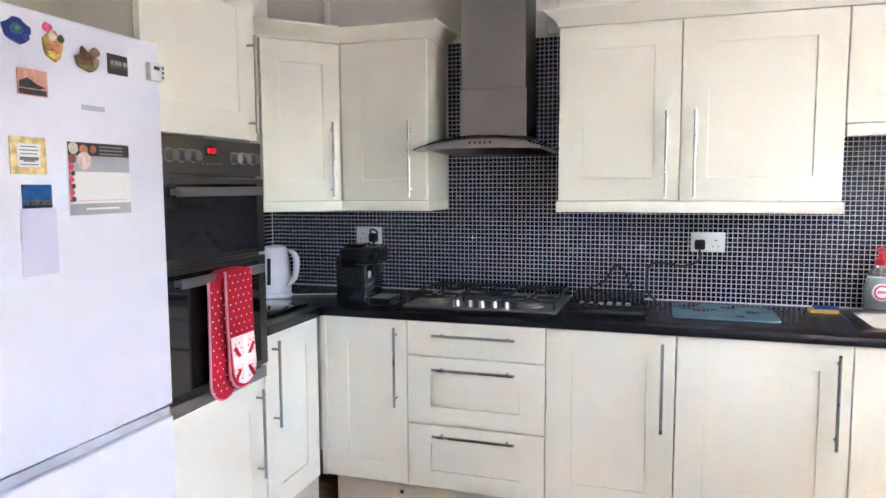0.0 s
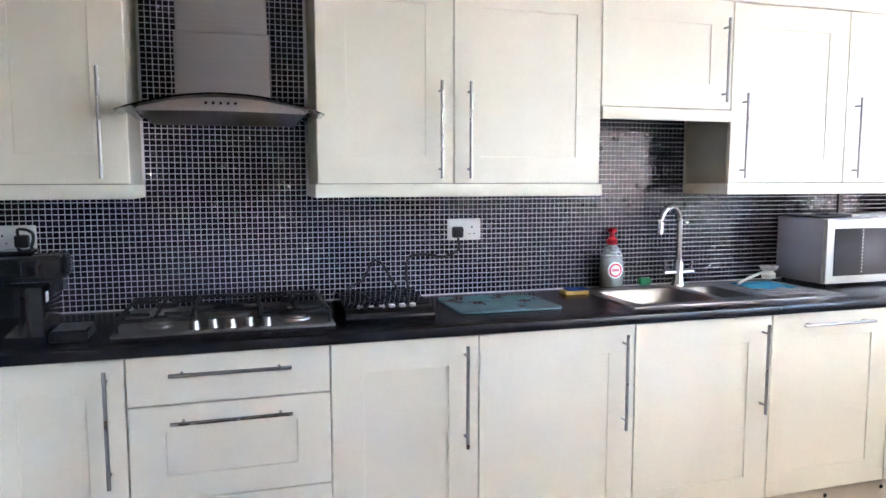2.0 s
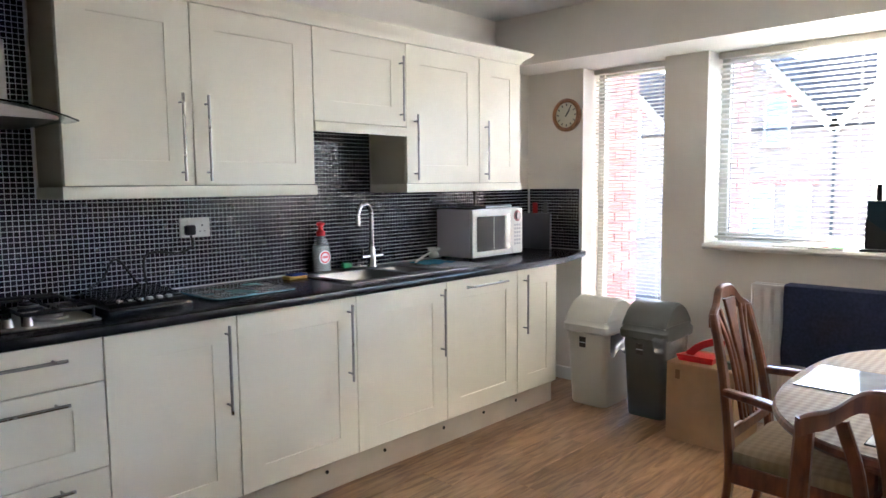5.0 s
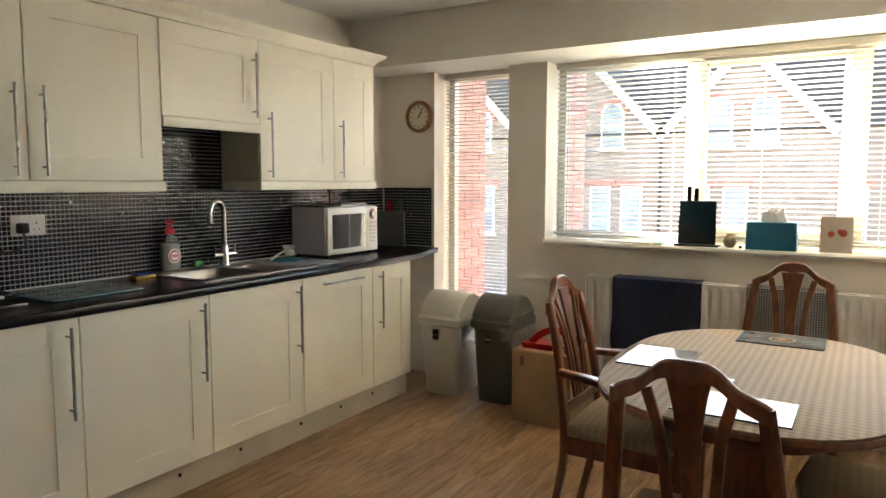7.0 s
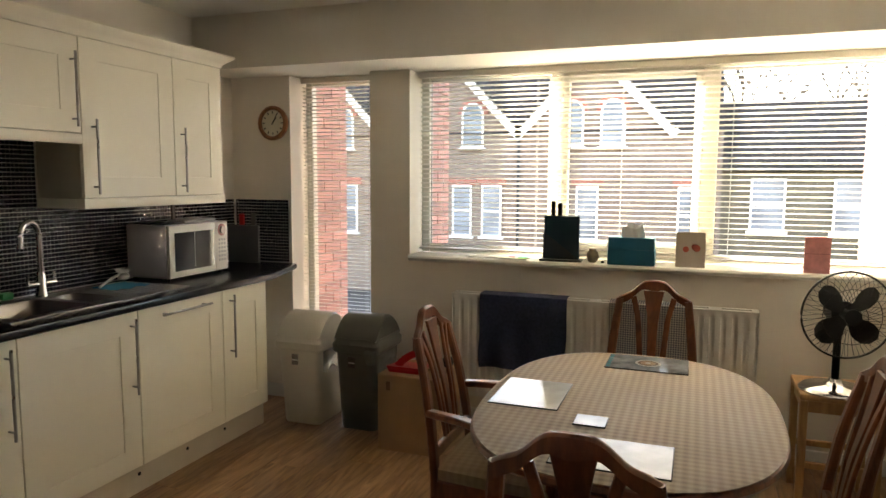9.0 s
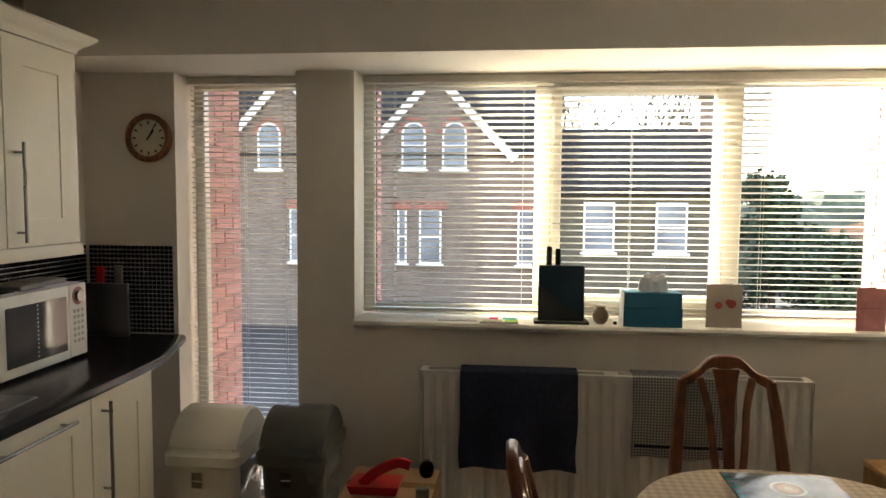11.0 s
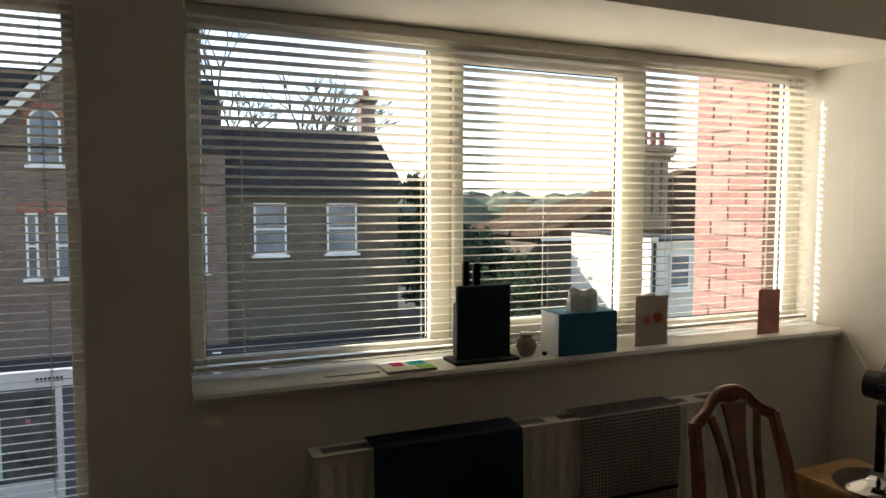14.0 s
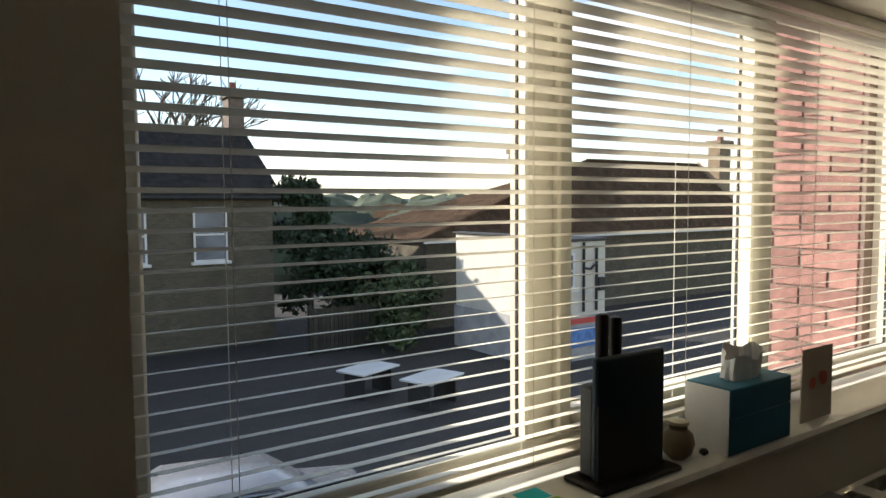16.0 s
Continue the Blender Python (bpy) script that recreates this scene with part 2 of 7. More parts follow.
def bar(bm, pts, w, t, normal=(0, 1, 0)):
    """A flat bar along pts: w wide across, t thick along normal."""
    pts = [Vector(p) for p in pts]
    nrm = Vector(normal).normalized()
    ws = w if isinstance(w, (list, tuple)) else [w] * len(pts)
    rings = []
    for i, p in enumerate(pts):
        d = (pts[min(i + 1, len(pts) - 1)] - pts[max(i - 1, 0)]).normalized()
        s = d.cross(nrm).normalized() * ws[i] / 2
        c = min(ws[i], t) * 0.22
        sc = s.normalized() * c
        h = nrm * t / 2
        hc = nrm * c
        rings.append([p + s + h - sc, p + s + h - hc, p + s - h + hc, p + s - h - sc, p - s - h + sc, p - s - h + hc, p - s + h - hc, p - s + h + sc])
    return loft(bm, rings)


def rect_loops(bm, loops):
    """loops: (x0,x1,z0,z1,y); the last is capped."""
    return loft(bm, [[(a, y, c), (b, y, c), (b, y, d), (a, y, d)] for a, b, c, d, y in loops])


def shaker_bm(w, h, st=0.106, rail=0.1, recess=0.004, panel=True):
    bm = bmesh.new()
    g = 0.0022
    L = [(g, w - g, g, h - g, 0.02), (g, w - g, g, h - g, 0.002), (g + 0.002, w - g - 0.002, g + 0.002, h - g - 0.002, 0)]
    if panel:
        L += [(st, w - st, rail, h - rail, 0), (st + 0.0015, w - st - 0.0015, rail + 0.0015, h - rail - 0.0015, recess)]
    return rect_loops(bm, L)


def handle_on(door, x, z, length, vertical=True):
    bm = bmesh.new()
    a = length / 2
    if vertical:
        cyl(bm, (x, -0.034, z - a), (x, -0.034, z + a), 0.006, n=12)
        for s in (-1, 1):
            cyl(bm, (x, -0.034, z + s * (a - 0.035)), (x, 0, z + s * (a - 0.035)), 0.0045, n=8)
    else:
        cyl(bm, (x - a, -0.034, z), (x + a, -0.034, z), 0.006, n=12)
        for s in (-1, 1):
            cyl(bm, (x + s * (a - 0.035), -0.034, z), (x + s * (a - 0.035), 0, z), 0.0045, n=8)
    return part("handle", bm, M_HANDLE, door, "brushed steel bar handle")


# ---- room ----
XL, XR, YN, YS, ZC = -1.61, 3.2, 3.19, -0.77, 2.47
XO = 3.52


def wallbox(name, *a):
    return finish(name, bx(*a), M_WALL, kind="structure")


wallbox("wall_north", XL - 0.15, XO, YN, YN + 0.2, -0.1, ZC + 0.1)
wallbox("wall_west", XL - 0.15, XL, YS - 0.15, YN, -0.1, ZC + 0.1)
wallbox("wall_south", XL, XO, YS - 0.2, YS, -0.1, ZC + 0.1)
bm = bmesh.new()
box(bm, XR, XO, 2.735, YN, -0.1, 2.15)
box(bm, XR, XO, 1.885, 2.155, -0.1, 2.15)
box(bm, XR, XO, YS, 1.885, -0.1, 0.985)
box(bm, XR, XO, 2.155, 2.735, -0.1, 0.06)
box(bm, XR, XO, YS, YN, 2.15, ZC + 0.1)
finish("wall_east", bm, M_WALL, kind="structure")
finish("ceiling_beam", bx(2.83, XR, YS, YN, 2.15, ZC), M_WALL, kind="structure")
finish("ceiling", bx(XL - 0.15, XO, YS - 0.2, YN + 0.2, ZC, ZC + 0.15), M_CEIL, kind="structure")
floor = finish("floor", bx(XL, XR, YS, YN, -0.1, -0.012), M_PLINTH, kind="structure")
finish("baseboard", bx(XR - 0.015, XR, YS, 2.1, 0, 0.09, bevel=0.004), M_WHITE, kind="structure")
finish("baseboard", bx(XR - 0.015, XR, 2.74, YN, 0, 0.09, bevel=0.004), M_WHITE, kind="structure")
finish("baseboard", bx(-0.9, XR - 0.02, YS, YS + 0.015, 0, 0.09, bevel=0.004), M_WHITE, kind="structure")

# window sill
bm = bmesh.new()
prof = [(3.39, 0.985), (3.18, 0.985), (3.166, 0.991), (3.16, 1.003), (3.166, 1.015), (3.18, 1.02), (3.39, 1.02)]
loft(bm, [[(x, y, z) for x, z in prof] for y in (YS + 0.002, 1.883)])
finish("window_sill", bm, M_WHITE, kind="structure", smooth=True)

# window frames and panes
FX0, FX1 = 3.40, 3.46


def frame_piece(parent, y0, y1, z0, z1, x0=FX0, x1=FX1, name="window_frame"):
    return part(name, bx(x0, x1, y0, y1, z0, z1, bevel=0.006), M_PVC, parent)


def pane(parent, y0, y1, z0, z1, x=3.435):
    p = part("pane", bx(x, x + 0.004, y0, y1, z0, z1), M_GLASS, parent, "clear glass pane", smooth=False)
    p.visible_shadow = False
    return p


big = tagged(thing("window_1", "wide three-light white plastic window with deep sill", "window"), kind="structure")
frame_piece(big, 1.83, 1.885, 1.02, 2.149)
frame_piece(big, YS, -0.68, 1.02, 2.149)
frame_piece(big, -0.68, 1.83, 1.02, 1.07)
frame_piece(big, -0.68, 1.83, 2.105, 2.149)
frame_piece(big, 0.985, 1.066, 1.07, 2.105)
frame_piece(big, 0.12, 0.205, 1.07, 2.105)
for a in ((0.205, 0.248, 1.07, 2.105), (0.942, 0.985, 1.07, 2.105), (0.248, 0.942, 1.07, 1.125), (0.248, 0.942, 2.062, 2.105)):
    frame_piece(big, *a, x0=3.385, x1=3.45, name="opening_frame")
pane(big, 1.066, 1.83, 1.07, 2.105)
pane(big, 0.248, 0.942, 1.125, 2.062)
pane(big, -0.68, 0.12, 1.07, 2.105)
M_GASKET = mat("black_gasket", (0.02, 0.02, 0.02), 0.6)
for y0, y1, z0, z1 in ((1.066, 1.83, 1.07, 2.105), (-0.68, 0.12, 1.07, 2.105), (0.248, 0.942, 1.125, 2.062)):
    bm = bmesh.new()
    for a in ((y0, y0 + 0.004, z0, z1), (y1 - 0.004, y1, z0, z1), (y0 + 0.004, y1 - 0.004, z0, z0 + 0.004), (y0 + 0.004, y1 - 0.004, z1 - 0.004, z1)):
        box(bm, 3.428, 3.434, *a)
    part("gasket", bm, M_GASKET, big, "black rubber gasket", smooth=False)
nar = tagged(thing("window_2", "tall narrow white plastic window reaching almost to the floor", "window"), kind="structure")
frame_piece(nar, 2.155, 2.205, 0.06, 2.149)
frame_piece(nar, 2.685, 2.735, 0.06, 2.149)
frame_piece(nar, 2.205, 2.685, 0.06, 0.12)
frame_piece(nar, 2.205, 2.685, 2.105, 2.149)
pane(nar, 2.205, 2.685, 0.12, 2.105)


def blind(name, label, y0, y1, ztop, zbot, x, w, pitch, tilt, cords):
    b = thing(name, label, "blind")
    part("headrail", bx(x - 0.018, x + 0.018, y0, y1, ztop - 0.035, ztop, bevel=0.003), M_SLAT, b)
    part("bottom_rail", bx(x - w / 2, x + w / 2, y0, y1, zbot, zbot + 0.014, bevel=0.004), M_SLAT, b)
    bm = bmesh.new()
    t = radians(tilt)
    pr = []
    for i in range(5):
        u = (i / 4 - 0.5) * w
        c = 0.0018 * (1 - (2 * i / 4 - 1) ** 2)
        pr.append((u * math.cos(t) - c * math.sin(t) * 0, c - u * math.sin(t)))
    ring = [(a, zz + 0.0003) for a, zz in pr] + [(a, zz - 0.0003) for a, zz in reversed(pr)]
    loft(bm, [[(a, yy, zz) for a, zz in ring] for yy in (y0 + 0.004, y1 - 0.004)])
    first = part("slat", bm, M_SLAT, b, smooth=True)
    z = zbot + 0.014 + pitch * 0.7
    first.location = (x, 0, z)
    while z + pitch < ztop - 0.04:
        z += pitch
        o = new("slat", first.data)
        o.parent = b
        o.location = (x, 0, z)
    for yc in cords:
        bm = bmesh.new()
        for dx in (-w / 2 - 0.001, w / 2 + 0.001):
            cyl(bm, (x + dx, yc, zbot), (x + dx, yc, ztop - 0.03), 0.0008, n=5)
        part("ladder_cord", bm, M_SLAT, b)
    return b


blind("venetian_blind", "cream aluminium venetian blind with open slats hanging in the wide window", YS + 0.03, 1.872, 2.148, 1.045, 3.335, 0.035, 0.0295, 12, (1.72, 1.12, 0.63, 0.05, -0.62))
blind("venetian_blind", "cream narrow-slat venetian blind with open slats in the tall window", 2.167, 2.725, 2.148, 0.12, 3.335, 0.025, 0.0245, 12, (2.66, 2.45, 2.25))

# ---- brick piers outside ----
BL, BH, BJ = 0.215, 0.065, 0.010


def brick_mesh(L, D=0.1):
    bm = bx(0, L, 0, D, 0, BH, bevel=0.003)
    me = bpy.data.meshes.new("brick")
    bm.to_mesh(me)
    bm.free()
    me.materials.append(M_BRICK)
    return me


def brick_pier(name, y0, y1):
    pier = finish(name, bx(XO, 3.992, y0 + 0.006, y1 - 0.006, -2.8, 3.2), M_MORTAR, kind="structure")
    return pier


piers = [brick_pier("brick_pier", 2.74, 3.6), brick_pier("brick_pier", 1.91, 2.155), brick_pier("brick_pier", -1.6, -0.70)]
finish("outer_wall", bx(XO, XO + 0.05, YS - 3, YS - 0.85, -2.8, 5), M_MORTAR, kind="structure")

# ---- kitchen units ----
YF, YU = 2.6, 2.885
ZB, ZD = 0.147, 0.885


def cabinet(name, label, x0, x1, z0, z1, yf, yb, doors, at=None, rz=0, origin=None):
    """doors: (dx0, dx1, dz0, dz1, panel, handle) in the cabinet's own frame; handle: (x, z, length, vertical)."""
    cab = thing(name, label, "kitchen cabinet", origin or (x0, yf, 0), rz)
    w = x1 - x0
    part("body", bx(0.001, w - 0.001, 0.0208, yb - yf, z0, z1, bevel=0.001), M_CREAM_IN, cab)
    # thin dark sheet added behind the doors, so their gaps look shaded
    part("gap_shade_sheet", bx(0.002, w - 0.002, 0.0202, 0.0204, min(d_[2] for d_ in doors) + 0.001, max(d_[3] for d_ in doors) - 0.001), M_SHADOWGAP, cab, smooth=False)
    for dx0, dx1, dz0, dz1, panel, hd in doors:
        nm = "drawer_front" if (dz1 - dz0) < 0.32 else "door"
        d = part(nm, shaker_bm(dx1 - dx0, dz1 - dz0, rail=0.1 if dz1 - dz0 > 0.35 else 0.08, panel=panel), M_CREAM, cab)
        d.location = (dx0, 0, dz0)
        if hd:
            handle_on(d, hd[0] - dx0, hd[1] - dz0, hd[2], hd[3])
    return cab


BASE = "cream shaker base cabinet with a bar handle under the black worktop"
HZ = ZD - 0.03 - 0.175
cabinet("base_cabinet", BASE, -0.99, -0.6, ZB, ZD, YF, 3.18, [(0, 0.39, ZB, ZD, True, (0.34, HZ, 0.35, True))])
cabinet("drawer_unit", "cream three-drawer base unit below the hob", -0.6, 0, ZB, ZD, YF, 3.18,
        [(0, 0.6, 0.733, ZD, False, (0.3, 0.83, 0.355, False)), (0, 0.6, 0.433, 0.733, True, (0.3, 0.683, 0.355, False)), (0, 0.6, ZB, 0.433, True, (0.3, 0.392, 0.355, False))])
cabinet("base_cabinet", BASE, 0, 0.5, ZB, ZD, YF, 3.18, [(0, 0.5, ZB, ZD, True, (0.45, HZ, 0.35, True))])
cabinet("base_cabinet", BASE, 0.5, 1.1, ZB, ZD, YF, 3.18, [(0, 0.6, ZB, ZD, True, (0.55, HZ, 0.35, True))])
cabinet("sink_cabinet", "cream shaker cabinet under the sink", 1.1, 1.7, ZB, 0.70, YF, 3.18, [(0, 0.6, ZB, ZD, True, (0.555, HZ, 0.35, True))])
cabinet("appliance_cabinet", "cream shaker front with a horizontal bar handle near its top", 1.7, 2.3, ZB, ZD, YF, 3.18, [(0, 0.6, ZB, ZD, True, (0.3, ZD - 0.045, 0.35, False))])
cabinet("base_cabinet", BASE, 2.3, 2.7, ZB, ZD, YF, 3.18, [(0, 0.4, ZB, ZD, True, (0.06, HZ, 0.35, True))])
finish("cabinet_filler", bx(-1.02, -0.99, YF, YF + 0.02, ZB, ZD, bevel=0.001), M_CREAM, kind="structure")
cabinet("base_cabinet", "cream shaker base cabinet on the short run beside the oven", 0, 0.43, ZB, ZD, 0, 0.58,
        [(0, 0.43, ZB, ZD, True, (0.055, HZ, 0.35, True))], rz=90, origin=(-1.02, 2.15, 0))
bm = bmesh.new()
box(bm, -0.97, 2.72, YF + 0.05, YF + 0.066, 0, ZB, bevel=0.001)
finish("plinth", bm, M_PLINTH, kind="structure")
finish("plinth", bx(-1.085, -1.07, 1.55, YF + 0.05, 0, ZB), M_PLINTH, kind="structure")
for x in (-0.65, 0.3, 0.95, 1.3, 1.72, 2.05, 2.35):
    bm = bmesh.new()
    cyl(bm, (x, YF + 0.047, 0.09), (x, YF + 0.05, 0.09), 0.009, n=12)
    finish("plinth_screw_cap", bm, M_BLACK, smooth=True, kind="structure")

# worktops
wt = thing("worktop", "black speckled laminate worktop with rounded front edge", "worktop")


def edge_profile(y, z0, z1, r=0.012):
    return [(y + 0.3, z0), (y + r, z0), (y + r * 0.3, z0 + r * 0.3), (y, z0 + r), (y, z1 - r), (y + r * 0.3, z1 - r * 0.3), (y + r, z1), (y + 0.3, z1)]


SK = (1.14, 2.14, 2.675, 3.125)
WT0 = 2.575
XE = 2.76
YE = 2.70
sl = (YE - WT0) / (3.197 - XE)
nose = [(0.09, ZD + 0.001), (0.012, ZD + 0.001), (0.003, ZD + 0.005), (0, ZD + 0.014), (0, 0.925 - 0.014), (0.003, 0.925 - 0.004), (0.012, 0.925), (0.09, 0.925)]
bm = loft(bmesh.new(), [[(x, WT0 + o + yo, z) for o, z in nose] for x, yo in ((-0.995, 0), (XE, 0), (3.197, YE - WT0))])
part("worktop_edge", bm, M_WORKTOP, wt)
ZT0 = ZD + 0.001


def slab(pts):
    bm = loft(bmesh.new(), [[(x, y, z) for x, y in pts] for z in (ZT0, 0.925)])
    bmesh.ops.recalc_face_normals(bm, faces=bm.faces[:])
    return part("worktop_slab", bm, M_WORKTOP, wt, smooth=False)


WB, WF = YN - 0.006, WT0 + 0.0898
slab([(-1.6, 2.152), (-1.0, 2.152), (-1.0, WF), (SK[0] + 0.03, WF), (SK[0] + 0.03, WB), (-1.6, WB)])
slab([(SK[0] + 0.0305, WF), (SK[1] - 0.0305, WF), (SK[1] - 0.0305, SK[2] + 0.02), (SK[0] + 0.0305, SK[2] + 0.02)])
slab([(SK[0] + 0.0305, SK[3] - 0.02), (SK[1] - 0.0305, SK[3] - 0.02), (SK[1] - 0.0305, WB), (SK[0] + 0.0305, WB)])
slab([(SK[1] - 0.03, WF), (XE, WF), (3.197, YE + 0.09), (3.197, WB), (SK[1] - 0.03, WB)])

# wall units
ZU0, ZU1 = 1.39, 2.13
WALLU = "cream shaker wall cabinet with a bar handle above the mosaic splashback"
HU = ZU0 + 0.02 + 0.175
cabinet("wall_cabinet", WALLU, -1.035, -0.6, ZU0, ZU1, YU, 3.18, [(0, 0.435, ZU0, ZU1, True, (0.355, HU, 0.35, True))])
cabinet("wall_cabinet", WALLU, 0, 0.5, ZU0, ZU1, YU, 3.18, [(0, 0.5, ZU0, ZU1, True, (0.445, HU, 0.35, True))])
cabinet("wall_cabinet", WALLU, 0.5, 1.1, ZU0, ZU1, YU, 3.18, [(0, 0.6, ZU0, ZU1, True, (0.055, HU, 0.35, True))])
cabinet("short_wall_cabinet", "short cream shaker wall cabinet over the sink", 1.1, 1.7, 1.69, ZU1, YU, 3.18, [(0, 0.6, 1.69, ZU1, True, (0.555, 1.886, 0.335, True))])
cabinet("wall_cabinet", WALLU, 1.7, 2.3, ZU0, ZU1, YU, 3.18, [(0, 0.6, ZU0, ZU1, True, (0.058, HU, 0.35, True))])
cabinet("wall_cabinet", WALLU, 2.3, 2.7, ZU0, ZU1, YU, 3.18, [(0, 0.4, ZU0, ZU1, True, (0.05, HU, 0.35, True))])
corner = thing("corner_wall_cabinet", "cream corner wall cabinet with an angled shaker door", "kitchen cabinet")
CS = 0.265
bm = bmesh.new()
pts = [(-1.037, YU + 0.02), (-1.037 - CS + 0.0, YU + 0.02 - CS), (XL + 0.002, YU + 0.02 - CS), (XL + 0.002, YN - 0.01), (-1.037, YN - 0.01)]
loft(bm, [[(x, y, z) for x, y in pts] for z in (ZU0, ZU1)])
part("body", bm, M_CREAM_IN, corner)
d = part("door", shaker_bm(CS * 1.414, ZU1 - ZU0, st=0.085), M_CREAM, corner)
d.matrix_basis = pose(-1.037 - CS - 0.003, YU - CS + 0.003, ZU0, 0, 0, 45)
handle_on(d, CS * 1.414 - 0.05, HU - ZU0, 0.35)


def moulding(name, path, prof, label, m=M_CREAM):
    """A moulding along path in plan; prof: (outward, z). Outward lies to the right of the way."""
    rings = []
    P = [Vector(p) for p in path]
    for i, p in enumerate(P):
        d0 = (P[i] - P[i - 1]).normalized() if i else (P[1] - P[0]).normalized()
        d1 = (P[i + 1] - P[i]).normalized() if i < len(P) - 1 else d0
        n0, n1 = Vector((d0.y, -d0.x)), Vector((d1.y, -d1.x))
        b = (n0 + n1).normalized()
        b /= max(b.dot(n0), 0.3)
        rings.append([(p.x + b.x * o, p.y + b.y * o, z) for o, z in prof])
    bm = loft(bmesh.new(), rings)
    bmesh.ops.recalc_face_normals(bm, faces=bm.faces[:])
    return tagged(finish(name, bm, m, smooth=True), label, "cabinet trim")


CORN = [(-0.02, 2.13), (0.004, 2.131), (0.008, 2.145), (0.022, 2.16), (0.045, 2.175), (0.052, 2.183), (0.06, 2.19), (0.06, 2.2), (-0.02, 2.2)]
moulding("cornice", [(0, 3.18), (0, YU), (2.7, YU), (2.7, 3.18)], CORN, "cream moulded cornice along the top of the wall cabinets")
moulding("cornice", [(XL + 0.01, YU - CS), (-1.037 - CS, YU - CS), (-1.037, YU), (-0.6, YU), (-0.6, 3.18)], CORN, "cream moulded cornice round the corner wall cabinets")
PEL = [(-0.015, 1.343), (0.004, 1.343), (0.007, 1.348), (0.007, 1.383), (0.004, 1.389), (-0.015, 1.389)]
PL = "cream pelmet strip under the wall cabinets"
moulding("pelmet", [(XL + 0.01, YU - CS), (-1.037 - CS, YU - CS), (-1.037, YU), (-0.6, YU), (-0.6, 3.18)], PEL, PL)
moulding("pelmet", [(0, 3.18), (0, YU), (1.1, YU), (1.1, 3.18)], PEL, PL)
moulding("pelmet", [(1.104, YU), (1.696, YU)], [(o, z + 0.3) for o, z in PEL], PL)
moulding("pelmet", [(1.7, 3.18), (1.7, YU), (2.7, YU), (2.7, 3.18)], PEL, PL)

# oven housing
hous = thing("oven_housing", "tall cream oven housing with shaker doors above and below the ovens", "kitchen cabinet", (-1.02, 1.55, 0), 90)
bm = bmesh.new()
box(bm, 0.001, 0.018, 0.0205, 0.58, ZB, 2.2)
box(bm, 0.577, 0.594, 0.0205, 0.58, ZB, 2.2)
box(bm, 0.018, 0.577, 0.0205, 0.58, ZB, 0.72)
box(bm, 0.018, 0.577, 0.0205, 0.58, 1.635, 2.2)
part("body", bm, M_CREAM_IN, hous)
d = part("door", shaker_bm(0.595, 0.725 - ZB), M_CREAM, hous)
d.location = (0, 0, ZB)
handle_on(d, 0.535, 0.725 - ZB - 0.205, 0.35)
d = part("door", shaker_bm(0.595, 2.2 - 1.628), M_CREAM, hous)
d.location = (0, 0, 1.628)
handle_on(d, 0.545, 0.205, 0.35)
oven = thing("double_oven", "built-in dark stainless double oven with black glass doors and red display", "oven", (-1.02, 1.55, 0), 90)
part("oven_body", bx(0.02, 0.575, 0.0, 0.5, 0.73, 1.62), M_OVEN, oven)
part("control_panel", bx(0.0, 0.595, -0.012, -0.001, 1.50, 1.622, bevel=0.003), M_OVEN, oven)
dp = part("display", bx(0.268, 0.324, -0.0145, -0.0125, 1.566, 1.596), M_BGLASS, oven, "black glass clock display")
M_LED = emit("led_red", (0.9, 0.02, 0.03), 0.012)
for k, dx in enumerate((0.275, 0.286, 0.300, 0.311)):
    bm = bmesh.new()
    for a in ((0, 0.0065, 0.0225, 0.024), (0, 0.0065, 0.0145, 0.016), (0, 0.0065, 0.006, 0.0075), (0, 0.0016, 0.006, 0.024), (0.005, 0.0065, 0.006, 0.024)):
        box(bm, dx + a[0], dx + a[1], -0.0152, -0.0147, 1.566 + a[2], 1.566 + a[3])
    part("digit", bm, M_LED, dp, "glowing red digit", smooth=False)
for kx in (0.085, 0.14, 0.195, 0.42, 0.475, 0.53):
    bm = bmesh.new()
    cyl(bm, (kx, -0.012, 1.56), (kx, -0.018, 1.56), 0.023, 0.023, n=24)
    cyl(bm, (kx, -0.018, 1.56), (kx, -0.042, 1.56), 0.019, 0.017, n=24)
    part("knob", bm, M_STEEL, oven)
for kx in range(6):
    part("button", bx(0.246 + kx * 0.019, 0.255 + kx * 0.019, -0.0155, -0.0125, 1.532, 1.541, bevel=0.001), M_STEEL, oven)
for z0, z1, nm in ((1.215, 1.49, "upper_door"), (0.785, 1.205, "lower_door")):
    dr = part(nm, bx(0.0, 0.595, -0.02, -0.001, z0, z1, bevel=0.003), M_OVEN, oven)
    part("door_glass", bx(0.035, 0.545, -0.023, -0.0205, z0 + 0.02, z1 - 0.02, bevel=0.001), M_BGLASS, dr, "black glass oven door panel")
    bm = bmesh.new()
    box(bm, 0.07, 0.53, -0.062, -0.045, z1 - 0.06, z1 - 0.03, bevel=0.003)
    box(bm, 0.075, 0.09, -0.045, -0.02, z1 - 0.055, z1 - 0.035)
    box(bm, 0.51, 0.525, -0.045, -0.02, z1 - 0.055, z1 - 0.035)
    part("door_handle", bm, M_STEEL, dr)
part("vent", bx(0.0, 0.595, -0.012, -0.001, 0.728, 0.77, bevel=0.002), M_STEEL, oven)

